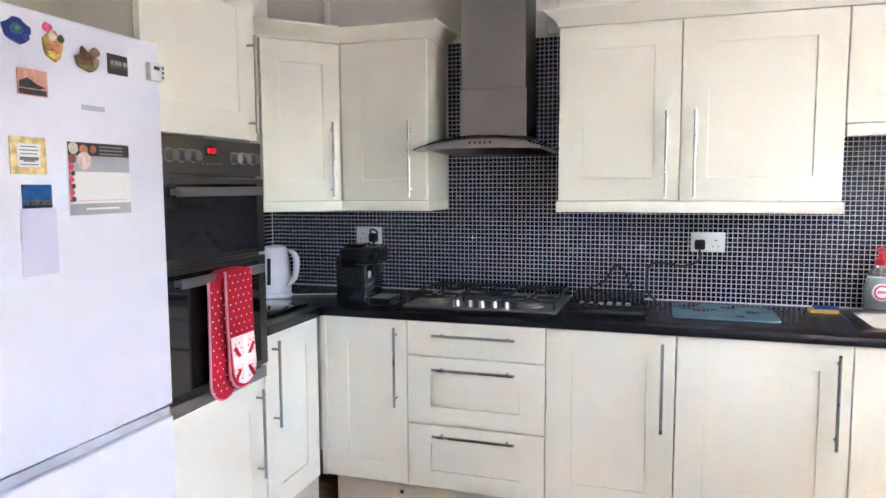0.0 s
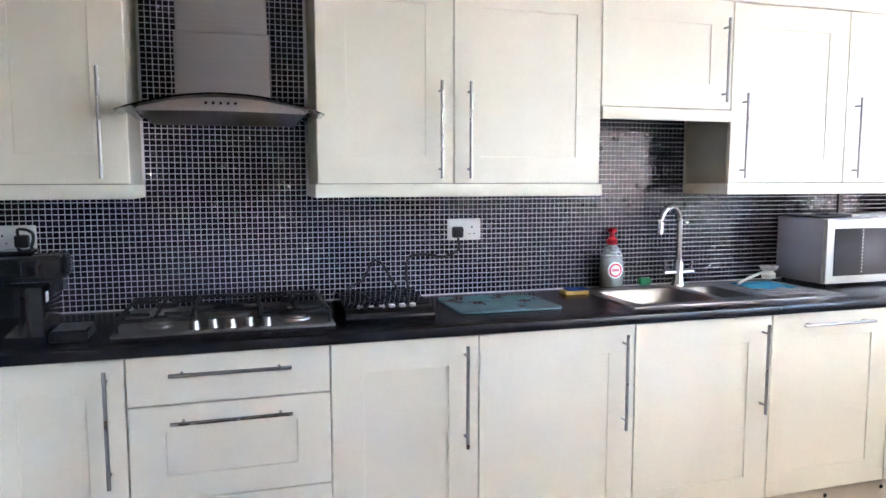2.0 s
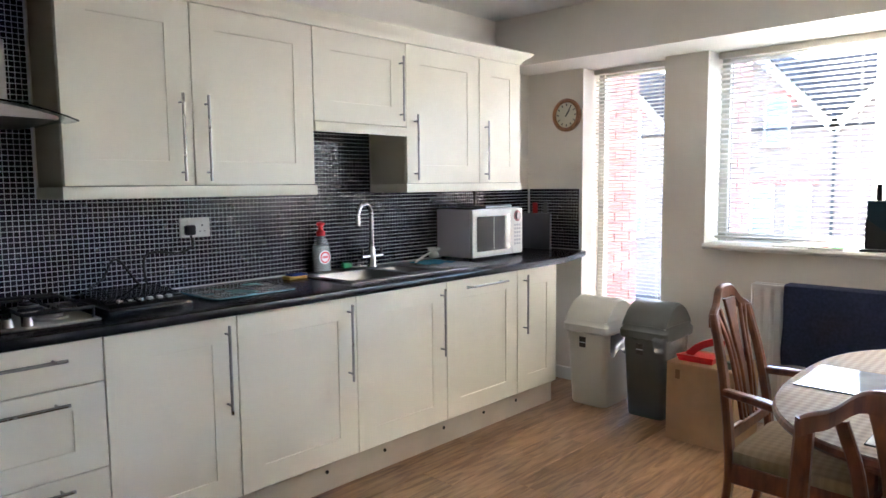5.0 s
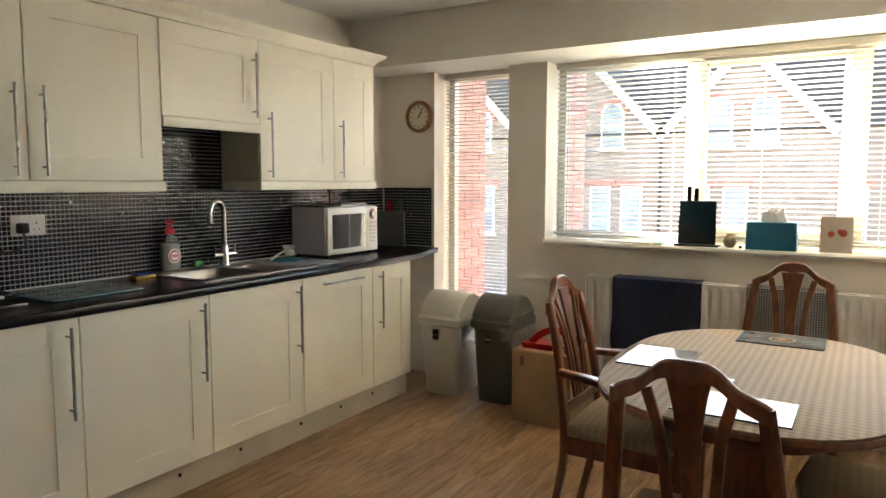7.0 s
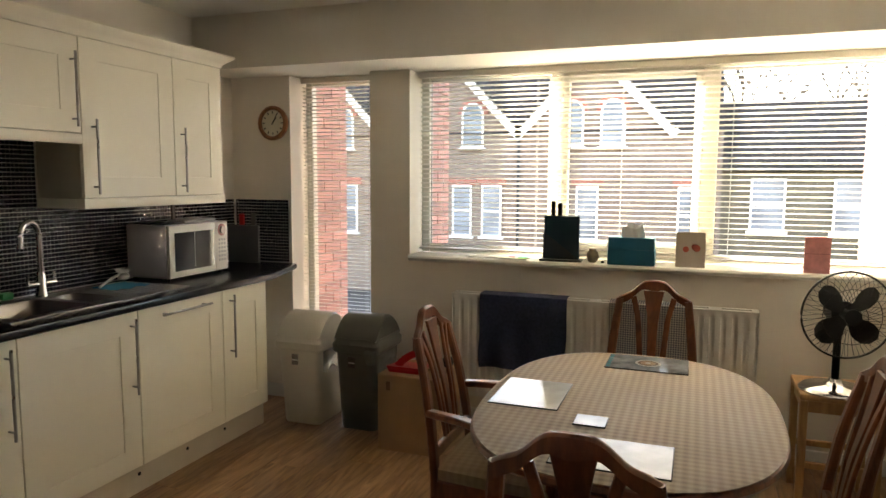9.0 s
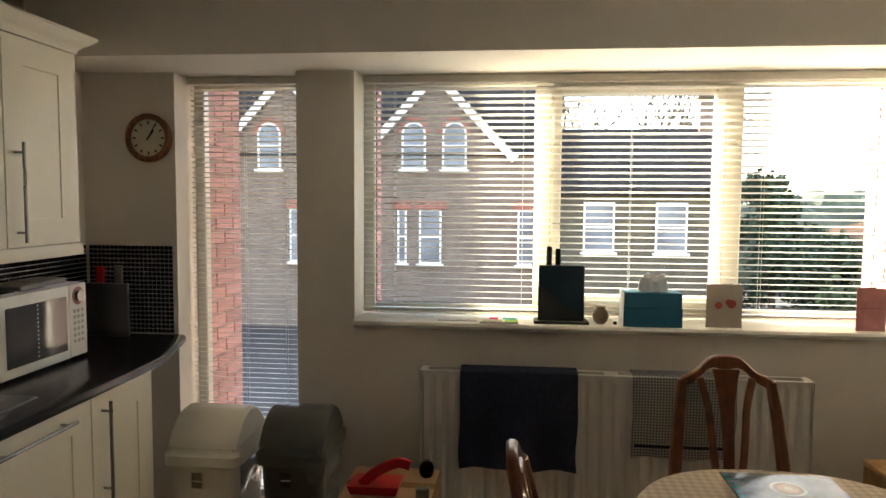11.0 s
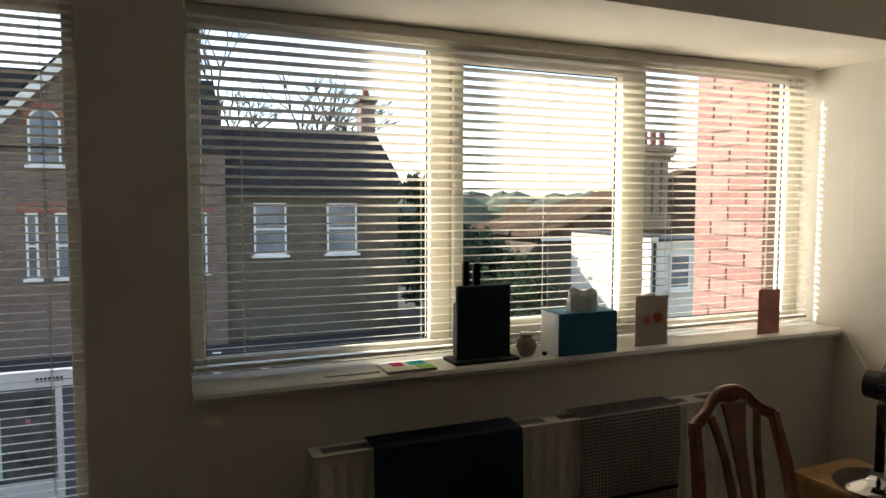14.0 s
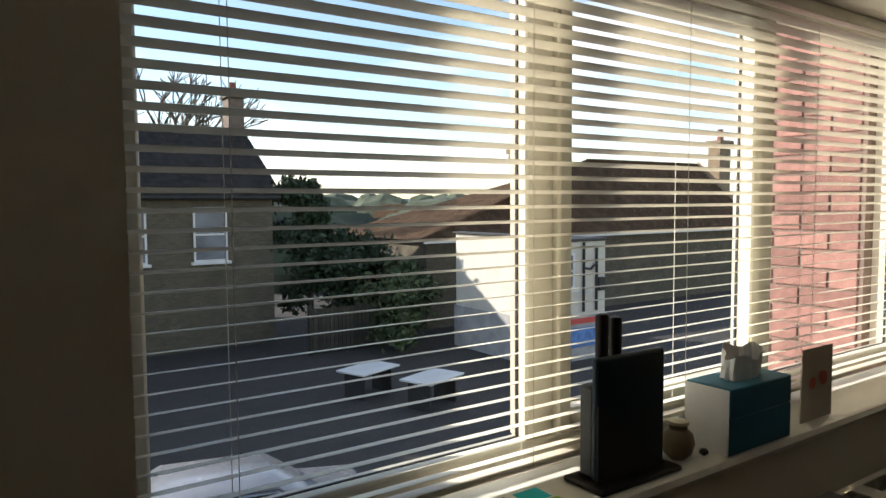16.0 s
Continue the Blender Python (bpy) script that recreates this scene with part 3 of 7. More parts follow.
# fridge freezer
fr = thing("fridge_freezer", "white freestanding fridge freezer with magnets and notes on its door", "fridge", (-0.95, 0.945, 0), 90)
part("cabinet", bx(0, 0.6, 0.06, 0.64, 0.02, 1.865, bevel=0.004), M_FRIDGE, fr)
part("upper_door", bx(0.001, 0.599, 0, 0.055, 0.81, 1.87, bevel=0.008, seg=3), M_FRIDGE, fr)
part("lower_door", bx(0.001, 0.599, 0, 0.055, 0.06, 0.775, bevel=0.008, seg=3), M_FRIDGE, fr)
part("door_grip", bx(0.01, 0.59, 0.008, 0.05, 0.78, 0.805), mat("grip_grey", (0.55, 0.56, 0.60), 0.4), fr, "grey recessed grip between the doors")

# cooker hood
HX = -0.303
hood = thing("cooker_hood", "stainless steel chimney cooker hood with a curved glass canopy", "cooker hood")
bm = bmesh.new()
box(bm, HX - 0.155, HX + 0.155, 2.93, 3.185, 1.68, 1.895, bevel=0.002)
box(bm, HX - 0.148, HX + 0.148, 2.935, 3.185, 1.895, ZC - 0.002, bevel=0.002)
part("chimney", bm, M_STEEL, hood)
bm = bmesh.new()
rings = []
for i in range(17):
    u = i / 16 * 2 - 1
    x = HX + u * 0.315
    z = 1.668 - 0.055 * u * u
    fy = 2.715 + 0.02 * u * u
    rings.append([(x, fy, z), (x, 3.18, z), (x, 3.18, z + 0.006), (x, fy, z + 0.006)])
loft(bm, rings)
part("glass_canopy", bm, M_CLEAR, hood, "curved clear glass canopy")
bm = bmesh.new()
rings = []
for i in range(13):
    u = i / 12 * 2 - 1
    x = HX + u * 0.25
    z = 1.661 - 0.055 * (u * 0.8) ** 2
    rings.append([(x, 2.73, z - 0.012 - 0.030 * (1 - u * u)), (x, 3.17, 1.603 + 0.004), (x, 3.17, z), (x, 2.73, z)])
loft(bm, rings)
part("motor_housing", bm, M_STEEL, hood)
for k in range(5):
    bm = bmesh.new()
    cyl(bm, (HX - 0.05 + k * 0.022, 2.722, 1.642), (HX - 0.05 + k * 0.022, 2.73, 1.642), 0.005, n=10)
    part("button", bm, M_BLACK, hood)

# hob
M_HOB = mat("hob_steel", (0.38, 0.36, 0.33), 0.42, 1.0, var=0.05)
M_KNOB = mat("knob_metal", (0.30, 0.29, 0.28), 0.3, 1.0, var=0.05)
hob = thing("gas_hob", "stainless five-burner gas hob with black cast-iron pan supports", "hob")
hx0, hx1, hy0, hy1 = -0.65, 0.03, 2.68, 3.16
part("hob_plate", bx(hx0, hx1, hy0, hy1, 0.926, 0.936, bevel=0.004), M_HOB, hob)
BURN = [(-0.52, 2.80, 0.035), (-0.52, 3.04, 0.045), (-0.31, 2.95, 0.06), (-0.10, 2.80, 0.045), (-0.10, 3.04, 0.035)]
for x, y, r in BURN:
    bm = bmesh.new()
    lathe(bm, [(r + 0.015, 0.936), (r + 0.012, 0.944), (r, 0.946), (r, 0.955), (0.004, 0.957)], (x, y, 0), 24)
    bn = part("burner", bm, M_HOB, hob)
    bm = bmesh.new()
    lathe(bm, [(r * 0.85, 0.957), (r * 0.85, 0.963), (r * 0.7, 0.966), (0.003, 0.966)], (x, y, 0), 20)
    part("burner_cap", bm, M_IRON, bn)
for gx0, gx1 in ((-0.635, -0.42), (-0.415, -0.21), (-0.205, 0.015)):
    bm = bmesh.new()
    zz = 0.972
    ya, yb = 2.715 if gx0 != -0.415 else 2.84, 3.145
    for p, q in (((gx0, ya), (gx1, ya)), ((gx1, ya), (gx1, yb)), ((gx1, yb), (gx0, yb)), ((gx0, yb), (gx0, ya))):
        cyl(bm, (*p, zz), (*q, zz), 0.0065, n=8)
    xm = (gx0 + gx1) / 2
    for yc in ((2.80, 3.04) if gx0 != -0.415 else (2.95,)):
        for a in range(4):
            c, s = math.cos(a * math.pi / 2), math.sin(a * math.pi / 2)
            cyl(bm, (xm + c * 0.022, yc + s * 0.022, zz + 0.003), (xm + c * min(0.1, (gx1 - gx0) / 2), yc + s * 0.1, zz + 0.003), 0.0058, n=6)
    for p in ((gx0, ya), (gx1, ya), (gx0, yb), (gx1, yb)):
        cyl(bm, (*p, 0.936), (*p, zz), 0.005, n=8)
    part("pan_support", bm, M_IRON, hob)
for k in range(5):
    bm = bmesh.new()
    x = -0.41 + k * 0.055
    lathe(bm, [(0.019, 0.936), (0.017, 0.945), (0.014, 0.962), (0.013, 0.965), (0.002, 0.965)], (x, 2.715 + 0.012 * (k % 2), 0), 18)
    part("control_knob", bm, M_KNOB, hob)


# ---- sink ----
M_SINK = mat("sink_steel", (0.24, 0.225, 0.21), 0.3, 1.0, var=0.06)
sink = thing("sink", "stainless steel one and a half bowl sink with drainer", "sink")
sx0, sx1, sy0, sy1 = SK


def bowl(x0, x1, y0, y1, depth):
    bm = bmesh.new()
    r = 0.045

    def rr(a, b, c, d, rad, z):
        out = []
        for cx, cy, a0 in ((b - rad, d - rad, 0), (a + rad, d - rad, 90), (a + rad, c + rad, 180), (b - rad, c + rad, 270)):
            for k in range(5):
                t = radians(a0 + k * 22.5)
                out.append((cx + rad * math.cos(t), cy + rad * math.sin(t), z))
        return out
    loft(bm, [rr(x0, x1, y0, y1, r, 0.931), rr(x0 + 0.004, x1 - 0.004, y0 + 0.004, y1 - 0.004, r, 0.925), rr(x0 + 0.012, x1 - 0.012, y0 + 0.012, y1 - 0.012, r, 0.925 - depth + 0.02),
              rr(x0 + 0.03, x1 - 0.03, y0 + 0.03, y1 - 0.03, r, 0.925 - depth)], close_ends=False)
    f = [v for v in bm.verts if abs(v.co.z - (0.925 - depth)) < 1e-4]
    bm.faces.new(f)
    bmesh.ops.recalc_face_normals(bm, faces=bm.faces[:])
    bmesh.ops.reverse_faces(bm, faces=bm.faces[:])
    return part("bowl", bm, M_SINK, sink)


b1 = (sx0 + 0.05, sx0 + 0.42, sy0 + 0.045, sy1 - 0.06)
b2 = (sx0 + 0.46, sx0 + 0.62, sy0 + 0.09, sy1 - 0.09)
bowl(*b1, 0.16)
bowl(*b2, 0.11)
bm = bmesh.new()
for a in ((sx0, sx1, sy0, b1[2]), (sx0, sx1, b1[3], sy1), (sx0, b1[0], b1[2], b1[3]), (b1[1], b2[0], b1[2], b1[3]), (b2[0], b2[1], b1[2], b2[2]), (b2[0], b2[1], b2[3], b1[3]), (b2[1], sx1, b1[2], b1[3])):
    box(bm, *a, 0.926, 0.931)
part("sink_top", bm, M_SINK, sink, smooth=False)
for k in range(7):
    part("drainer_rib", bx(b2[1] + 0.05, sx1 - 0.05, b1[2] + 0.03 + k * 0.045, b1[2] + 0.042 + k * 0.045, 0.931, 0.935, bevel=0.0015), M_STEEL, sink)
tap = thing("mixer_tap", "chrome swan-neck mixer tap with two levers", "tap", (1.62, 3.095, 0.931))
bm = bmesh.new()
lathe(bm, [(0.030, 0), (0.029, 0.012), (0.024, 0.02), (0.023, 0.10), (0.015, 0.118)], n=20)
part("tap_body", bm, M_CHROME, tap)
bm = bmesh.new()
arc = [(0, 0, 0.1), (0, 0, 0.29)] + [(-0.056 * (1 - math.cos(radians(a))), -0.012 * (1 - math.cos(radians(a))), 0.29 + 0.062 * math.sin(radians(a))) for a in range(15, 181, 15)] + [(-0.114, -0.025, 0.262), (-0.116, -0.026, 0.235)]
tube(bm, arc, 0.015, 14)
part("spout", bm, M_CHROME, tap)
bm = bmesh.new()
cyl(bm, (-0.075, 0, 0.06), (0.075, 0, 0.06), 0.015, n=14)
for s in (-1, 1):
    cyl(bm, (s * 0.066, 0, 0.05), (s * 0.07, -0.004, 0.112), 0.010, 0.007, n=10)
part("lever", bm, M_CHROME, tap)

# ---- table and chairs ----
TX, TY, TZ = 1.59, 0.405, 0.75
table = thing("dining_table", "oval wooden dining table on a pedestal", "table", (TX, TY, 0))


def oval(a, b, z, n=64, e=2.6):
    out = []
    for i in range(n):
        t = 2 * math.pi * i / n
        c, s = math.cos(t), math.sin(t)
        out.append((a * math.copysign(abs(c) ** (2 / e), c), b * math.copysign(abs(s) ** (2 / e), s), z))
    return out


bm = bmesh.new()
loft(bm, [oval(0.64, 0.446, 0.715), oval(0.665, 0.471, 0.72), oval(0.672, 0.478, 0.73), oval(0.668, 0.474, 0.742), oval(0.66, 0.466, 0.746)])
part("tabletop", bm, M_CHAIR, table)
bm = bmesh.new()
loft(bm, [oval(0.5, 0.32, 0.64), oval(0.5, 0.32, 0.7145)])
part("apron", bm, M_CHAIR, table)
part("pedestal", bx(-0.2, 0.2, -0.09, 0.09, 0.1, 0.64, bevel=0.01), M_CHAIR, table)
for s in (-1, 1):
    bm = bmesh.new()
    bar(bm, [(s * 0.14, -0.34, 0.03), (s * 0.14, -0.2, 0.07), (s * 0.14, 0, 0.1), (s * 0.14, 0.2, 0.07), (s * 0.14, 0.34, 0.03)], 0.06, 0.07, (1, 0, 0))
    part("foot", bm, M_CHAIR, table)
cloth = finish("tablecloth", loft(bmesh.new(), [oval(0.664, 0.470, 0.7475), oval(0.664, 0.470, 0.7495), oval(0.660, 0.466, 0.7505)]), M_CLOTH, smooth=True)
cloth.location = (TX, TY, 0)
tagged(cloth, "brown and beige checked vinyl tablecloth cut to the oval table", "tablecloth")


def chair_obj(arms):
    ch = thing("carver_chair" if arms else "dining_chair", "reddish-brown wooden dining %s with fan slats and a beige padded seat" % ("armchair" if arms else "chair"), "chair")
    sw, sd, sh = 0.20, 0.21, 0.43
    bm = bmesh.new()
    rings = []
    for z, k in ((sh, 0.97), (sh + 0.02, 1.0), (sh + 0.04, 0.98), (sh + 0.055, 0.85), (sh + 0.06, 0.5)):
        rings.append([(x * k, y * k, z) for x, y in ((-sw, sd), (sw, sd), (sw + 0.02, 0), (sw + 0.03, -sd), (0, -sd - 0.03), (-sw - 0.03, -sd), (-sw - 0.02, 0))])
    bm = loft(bm, rings)
    bmesh.ops.recalc_face_normals(bm, faces=bm.faces[:])
    part("seat", bm, M_SEAT, ch, "beige woven padded seat")
    bm = bmesh.new()
    for a in ((-sw - 0.015, sw + 0.015, -sd - 0.02, -sd + 0.005), (-sw, sw, sd - 0.02, sd + 0.005)):
        box(bm, *a, sh - 0.07, sh, bevel=0.004)
    for s in (-1, 1):
        box(bm, s * sw - 0.012, s * sw + 0.012, -sd, sd, sh - 0.07, sh, bevel=0.004)
    part("seat_frame", bm, M_CHAIR, ch)
    for s in (-1, 1):
        bm = bmesh.new()
        tube(bm, [(s * (sw + 0.01), -sd, 0), (s * (sw + 0.01), -sd, 0.15), (s * (sw + 0.01), -sd, sh - 0.01), (s * (sw + 0.01), -sd, sh - 0.005 if not arms else 0.64)], 0.02, 8, [0.013, 0.018, 0.022, 0.02])
        part("leg", bm, M_CHAIR, ch)
        bm = bmesh.new()
        P = smoothpath([(s * (sw - 0.015), sd + 0.07, 0), (s * (sw - 0.01), sd + 0.01, 0.28), (s * (sw - 0.005), sd, 0.46), (s * (sw - 0.022), sd + 0.035, 0.72), (s * (sw - 0.045), sd + 0.085, 0.925)], 4)
        bar(bm, P, [0.032 + 0.010 * math.sin(math.pi * min(i / len(P), 1)) for i in range(len(P))], 0.028, (0, 1, 0))
        part("leg", bm, M_CHAIR, ch)
        if arms:
            bm = bmesh.new()
            P = smoothpath([(s * (sw - 0.005), sd + 0.02, 0.67), (s * (sw + 0.03), 0.08, 0.665), (s * (sw + 0.05), -0.08, 0.64), (s * (sw + 0.02), -sd + 0.0, 0.655), (s * (sw + 0.01), -sd - 0.03, 0.65)], 5)
            bar(bm, P, [0.036 + 0.012 * math.sin(3 * i / len(P)) for i in range(len(P))], 0.026, (0, 0, 1))
            part("arm", bm, M_CHAIR, ch)
    # crest with a raised middle
    bm = bmesh.new()
    rings = []
    for i in range(25):
        u = i / 24 * 2 - 1
        x = u * (sw - 0.030)
        top = 0.946 + 0.056 * math.exp(-(u / 0.52) ** 4) + 0.012 * (1 - u * u) - 0.022 * abs(u) ** 6
        bot = top - 0.036 - 0.016 * math.exp(-(u / 0.22) ** 2) - 0.008 * abs(u) ** 4
        y = sd + 0.088 + 0.012 * (1 - u * u) + (top - 0.95) * 0.2
        rings.append([(x, y - 0.012, bot), (x, y + 0.012, bot), (x, y + 0.013, top - 0.006), (x, y + 0.006, top), (x, y - 0.006, top), (x, y - 0.013, top - 0.006)])
    loft(bm, rings)
    part("crest_rail", bm, M_CHAIR, ch)
    part("lower_rail", bx(-sw + 0.01, sw - 0.01, sd - 0.006, sd + 0.016, 0.50, 0.545, bevel=0.005), M_CHAIR, ch)
    # middle splat and curved side slats
    bm = bmesh.new()
    P = smoothpath([(0, sd + 0.004, 0.53), (0, sd + 0.03, 0.7), (0, sd + 0.066, 0.84), (0, sd + 0.093, 0.965)], 5)
    W = [0.038 + 0.058 * (i / (len(P) - 1)) ** 3 for i in range(len(P))]
    bar(bm, P, W, 0.012, (0, 1, 0))
    part("splat", bm, M_CHAIR, ch)
    for s in (-1, 1):
        for x0, x1, xt in ((0.036, 0.055, 0.092), (0.068, 0.082, 0.135))[:1 if not arms else 2]:
            bm = bmesh.new()
            P = smoothpath([(s * x0, sd + 0.004, 0.53), (s * x1, sd + 0.03, 0.7), (s * (x1 + 0.012), sd + 0.06, 0.83), (s * xt, sd + 0.088, 0.935)], 5)
            bar(bm, P, 0.026 if not arms else 0.018, 0.013, (0, 1, 0))
            part("slat", bm, M_CHAIR, ch)
    return ch


CH = "chairs round the table"
c0 = tagged(chair_obj(False), group=CH)
c0.matrix_basis = pose(0.87, 0.42, 0, 0, 0, 90)
c1 = copy_thing(c0, pose(2.35, 0.39, 0, 0, 0, -90))
c2 = copy_thing(c0, pose(1.42, 0.02, 0, 0, 0, 180))
c3 = tagged(chair_obj(True), group=CH)
c3.matrix_basis = pose(1.66, 0.84, 0, 0, 0, 0)

# ---- radiator ----
rad = thing("radiator", "cream double-panel steel radiator under the wide window", "radiator", (3.085, -0.105, 0))
RW, RZ0, RZ1 = 1.665, 0.20, 0.812
for xo, nm in ((0.0, "front_panel"), (0.07, "rear_panel")):
    bm = bmesh.new()
    rings = []
    n = int(RW / 0.0555)
    prof = []
    for i in range(n):
        y = i * RW / n
        w = RW / n
        prof += [(y, 0.014), (y + w * 0.12, 0.0135), (y + w * 0.26, 0.004), (y + w * 0.5, 0.002), (y + w * 0.74, 0.004), (y + w * 0.88, 0.0135)]
    prof.append((RW, 0.014))
    lo = [[(xo + x + (0.009 if z in (RZ0, RZ1) else 0) * 0, y, z) for y, x in prof] for z in (RZ0 + 0.04, RZ1 - 0.04)]
    lo = [[(xo + 0.006, y, RZ0) for y, x in prof], [(xo + 0.006, y, RZ0 + 0.03) for y, x in prof]] + lo + [[(xo + 0.006, y, RZ1 - 0.03) for y, x in prof], [(xo + 0.006, y, RZ1) for y, x in prof]]
    loft(bm, lo, closed=False)
    box(bm, xo + 0.0155, xo + 0.02, 0, RW, RZ0, RZ1)
    bmesh.ops.recalc_face_normals(bm, faces=bm.faces[:])
    part(nm, bm, M_WHITE, rad)
bm = bmesh.new()
for a in ((0.0, 0.02), (0.07, 0.09)):
    box(bm, a[0], a[1], -0.003, RW + 0.003, RZ1, RZ1 + 0.006, bevel=0.001)
for k in range(9):
    y = k * RW / 8
    box(bm, 0.02, 0.07, max(y - 0.03, -0.003), min(y + 0.03, RW + 0.003), RZ1, RZ1 + 0.005)
part("top_grille", bm, M_WHITE, rad)
for y in (-0.004, RW + 0.001):
    part("side_panel", bx(0.0, 0.09, y, y + 0.003, RZ0, RZ1), M_WHITE, rad)
for y in (-0.03, RW + 0.03):
    bm = bmesh.new()
    cyl(bm, (0.05, y, 0.0), (0.05, y, 0.24), 0.008, n=10)
    cyl(bm, (0.05, y, 0.23), (0.05, y + (0.03 if y < 0 else -0.03), 0.23), 0.009, n=10)
    part("pipe", bm, M_WHITE, rad)


M_LINER = mat("clear_liner", (0.75, 0.76, 0.76), 0.15, var=0.1, scale=20, trans=0.75, bump=0.5, bscale=40)


def swing_bin(label, x, y, w, d, h, m):
    b = thing("swing_bin", label, "bin", (x, y, 0))
    bm = bmesh.new()

    def rr(hx, hy, z, r=0.035):
        out = []
        for sx, sy, a0 in ((1, 1, 0), (-1, 1, 90), (-1, -1, 180), (1, -1, 270)):
            for k in range(4):
                t = radians(a0 + k * 30)
                out.append((sx * (hx - r) + r * math.cos(t), sy * (hy - r) + r * math.sin(t), z))
        return out
    hx, hy = d / 2, w / 2
    zr = h - 0.19
    loft(bm, [rr(hx * 0.8, hy * 0.8, 0.0), rr(hx * 0.82, hy * 0.82, 0.01), rr(hx * 0.96, hy * 0.96, zr)])
    part("bin_body", bm, m, b)
    bm = bmesh.new()
    loft(bm, [rr(hx + 0.004, hy + 0.004, zr - 0.025), rr(hx + 0.012, hy + 0.012, zr - 0.015), rr(hx + 0.012, hy + 0.012, zr + 0.025), rr(hx - 0.0, hy + 0.002, zr + 0.04), rr(hx - 0.004, hy, zr + 0.06)])
    part("lid_rim", bm, m, b)
    bm = bmesh.new()
    rings = []
    for i in range(13):
        u = i / 12 * 2 - 1
        xx = u * (hx - 0.006)
        z = zr + 0.06 + 0.125 * (1 - abs(u) ** 2.2)
        k = hy - 0.004
        rings.append([(xx, -k, zr + 0.055), (xx, -k, z - 0.012), (xx, -k + 0.014, z), (xx, k - 0.014, z), (xx, k, z - 0.012), (xx, k, zr + 0.055)])
    loft(bm, rings)
    part("swing_lid", bm, m, b)
    lab = part("sticker", bx(-hx * 0.95 - 0.0015, -hx * 0.95, 0.0, 0.045, zr - 0.115, zr - 0.05), mat("sticker", (0.06, 0.05, 0.045), 0.4, var=0.6, scale=70), b, "small dark printed sticker")
    part("sticker_band", bx(-hx * 0.95 - 0.0022, -hx * 0.95 - 0.0016, 0.002, 0.043, zr - 0.088, zr - 0.082), M_TISSUE, lab)
    bm = bmesh.new()
    rings = []
    for i in range(9):
        v = i / 8
        z = zr - 0.02 - 0.13 * v
        rings.append([(-hx * 0.7 + 2 * hx * 0.7 * j / 14, -hy * 0.97 - (0.028 * math.sin(math.pi * min(1, v * 1.3)) + 0.006 * math.sin(j * 1.7 + i * 1.3)) * math.sin(math.pi * j / 14) * (1 - 0.5 * v), z - 0.02 * math.sin(j * 0.8) * v) for j in range(15)])
    loft(bm, rings, closed=False)
    part("bin_liner", bm, M_LINER, b, "thin clear plastic bin liner bulging out")
    return b


swing_bin("cream plastic swing-lid bin beside the cabinets", 2.945, 2.43, 0.30, 0.37, 0.675, M_BINW)
swing_bin("dark grey plastic swing-lid bin against the pier", 2.965, 2.06, 0.28, 0.36, 0.685, M_BING)
cb = thing("cardboard_box", "brown cardboard box on the floor beside the grey bin", "box", (2.6, 1.46, 0))
part("carton", bx(0, 0.35, 0, 0.36, 0, 0.421, bevel=0.003), M_CARD, cb)
part("top_flap", bx(0, 0.174, 0, 0.36, 0.4215, 0.425, bevel=0.001), M_CARD, cb)
part("top_flap", bx(0.176, 0.35, 0, 0.36, 0.4215, 0.425, bevel=0.001), M_CARD, cb)
part("packing_tape", bx(0.15, 0.2, 0, 0.36, 0.4252, 0.4256), mat("packing_tape", (0.30, 0.19, 0.10), 0.2), cb)

# wall clock
ck = thing("wall_clock", "round wall clock with a wooden rim and black numerals", "clock", (3.197, 2.857, 1.848), 0)
bm = bmesh.new()
rim = [(0.085, 0.0), (0.112, 0.0), (0.112, 0.018), (0.100, 0.03), (0.088, 0.026), (0.085, 0.012)]
rings = [[(-h, r * math.cos(2 * math.pi * i / 40), r * math.sin(2 * math.pi * i / 40)) for i in range(40)] for r, h in rim + [rim[0]]]
loft(bm, rings, close_ends=False)
bmesh.ops.recalc_face_normals(bm, faces=bm.faces[:])
part("rim", bm, wood("clock_wood", (0.16, 0.06, 0.02), (0.34, 0.15, 0.06), 5.0, (6, 6, 2), 0.4), ck)
bm = bmesh.new()
cyl(bm, (-0.001, 0, 0), (-0.012, 0, 0), 0.0935, n=40)
part("dial", bm, mat("dial", (0.72, 0.68, 0.55), 0.5), ck)
for k in range(12):
    a = radians(k * 30)
    bm = bx(-0.0135, -0.0122, -0.0035, 0.0035, 0.062, 0.077)
    bmesh.ops.rotate(bm, verts=bm.verts, cent=(0, 0, 0), matrix=Matrix.Rotation(a, 3, "X"))
    part("hour_mark", bm, M_BLACK, ck, smooth=False)
for ang, l, w in ((30, 0.068, 0.0025), (37, 0.045, 0.004)):
    bm = bx(-0.016, -0.0145, -w, w, -0.012, l)
    bmesh.ops.rotate(bm, verts=bm.verts, cent=(0, 0, 0), matrix=Matrix.Rotation(radians(ang), 3, "X"))
    part("clock_arm", bm, M_BLACK, ck, smooth=False)


def single(name, label, category, bm, m, group="", smooth=True):
    return tagged(finish(name, bm, m, None, "", smooth), label, category, group)


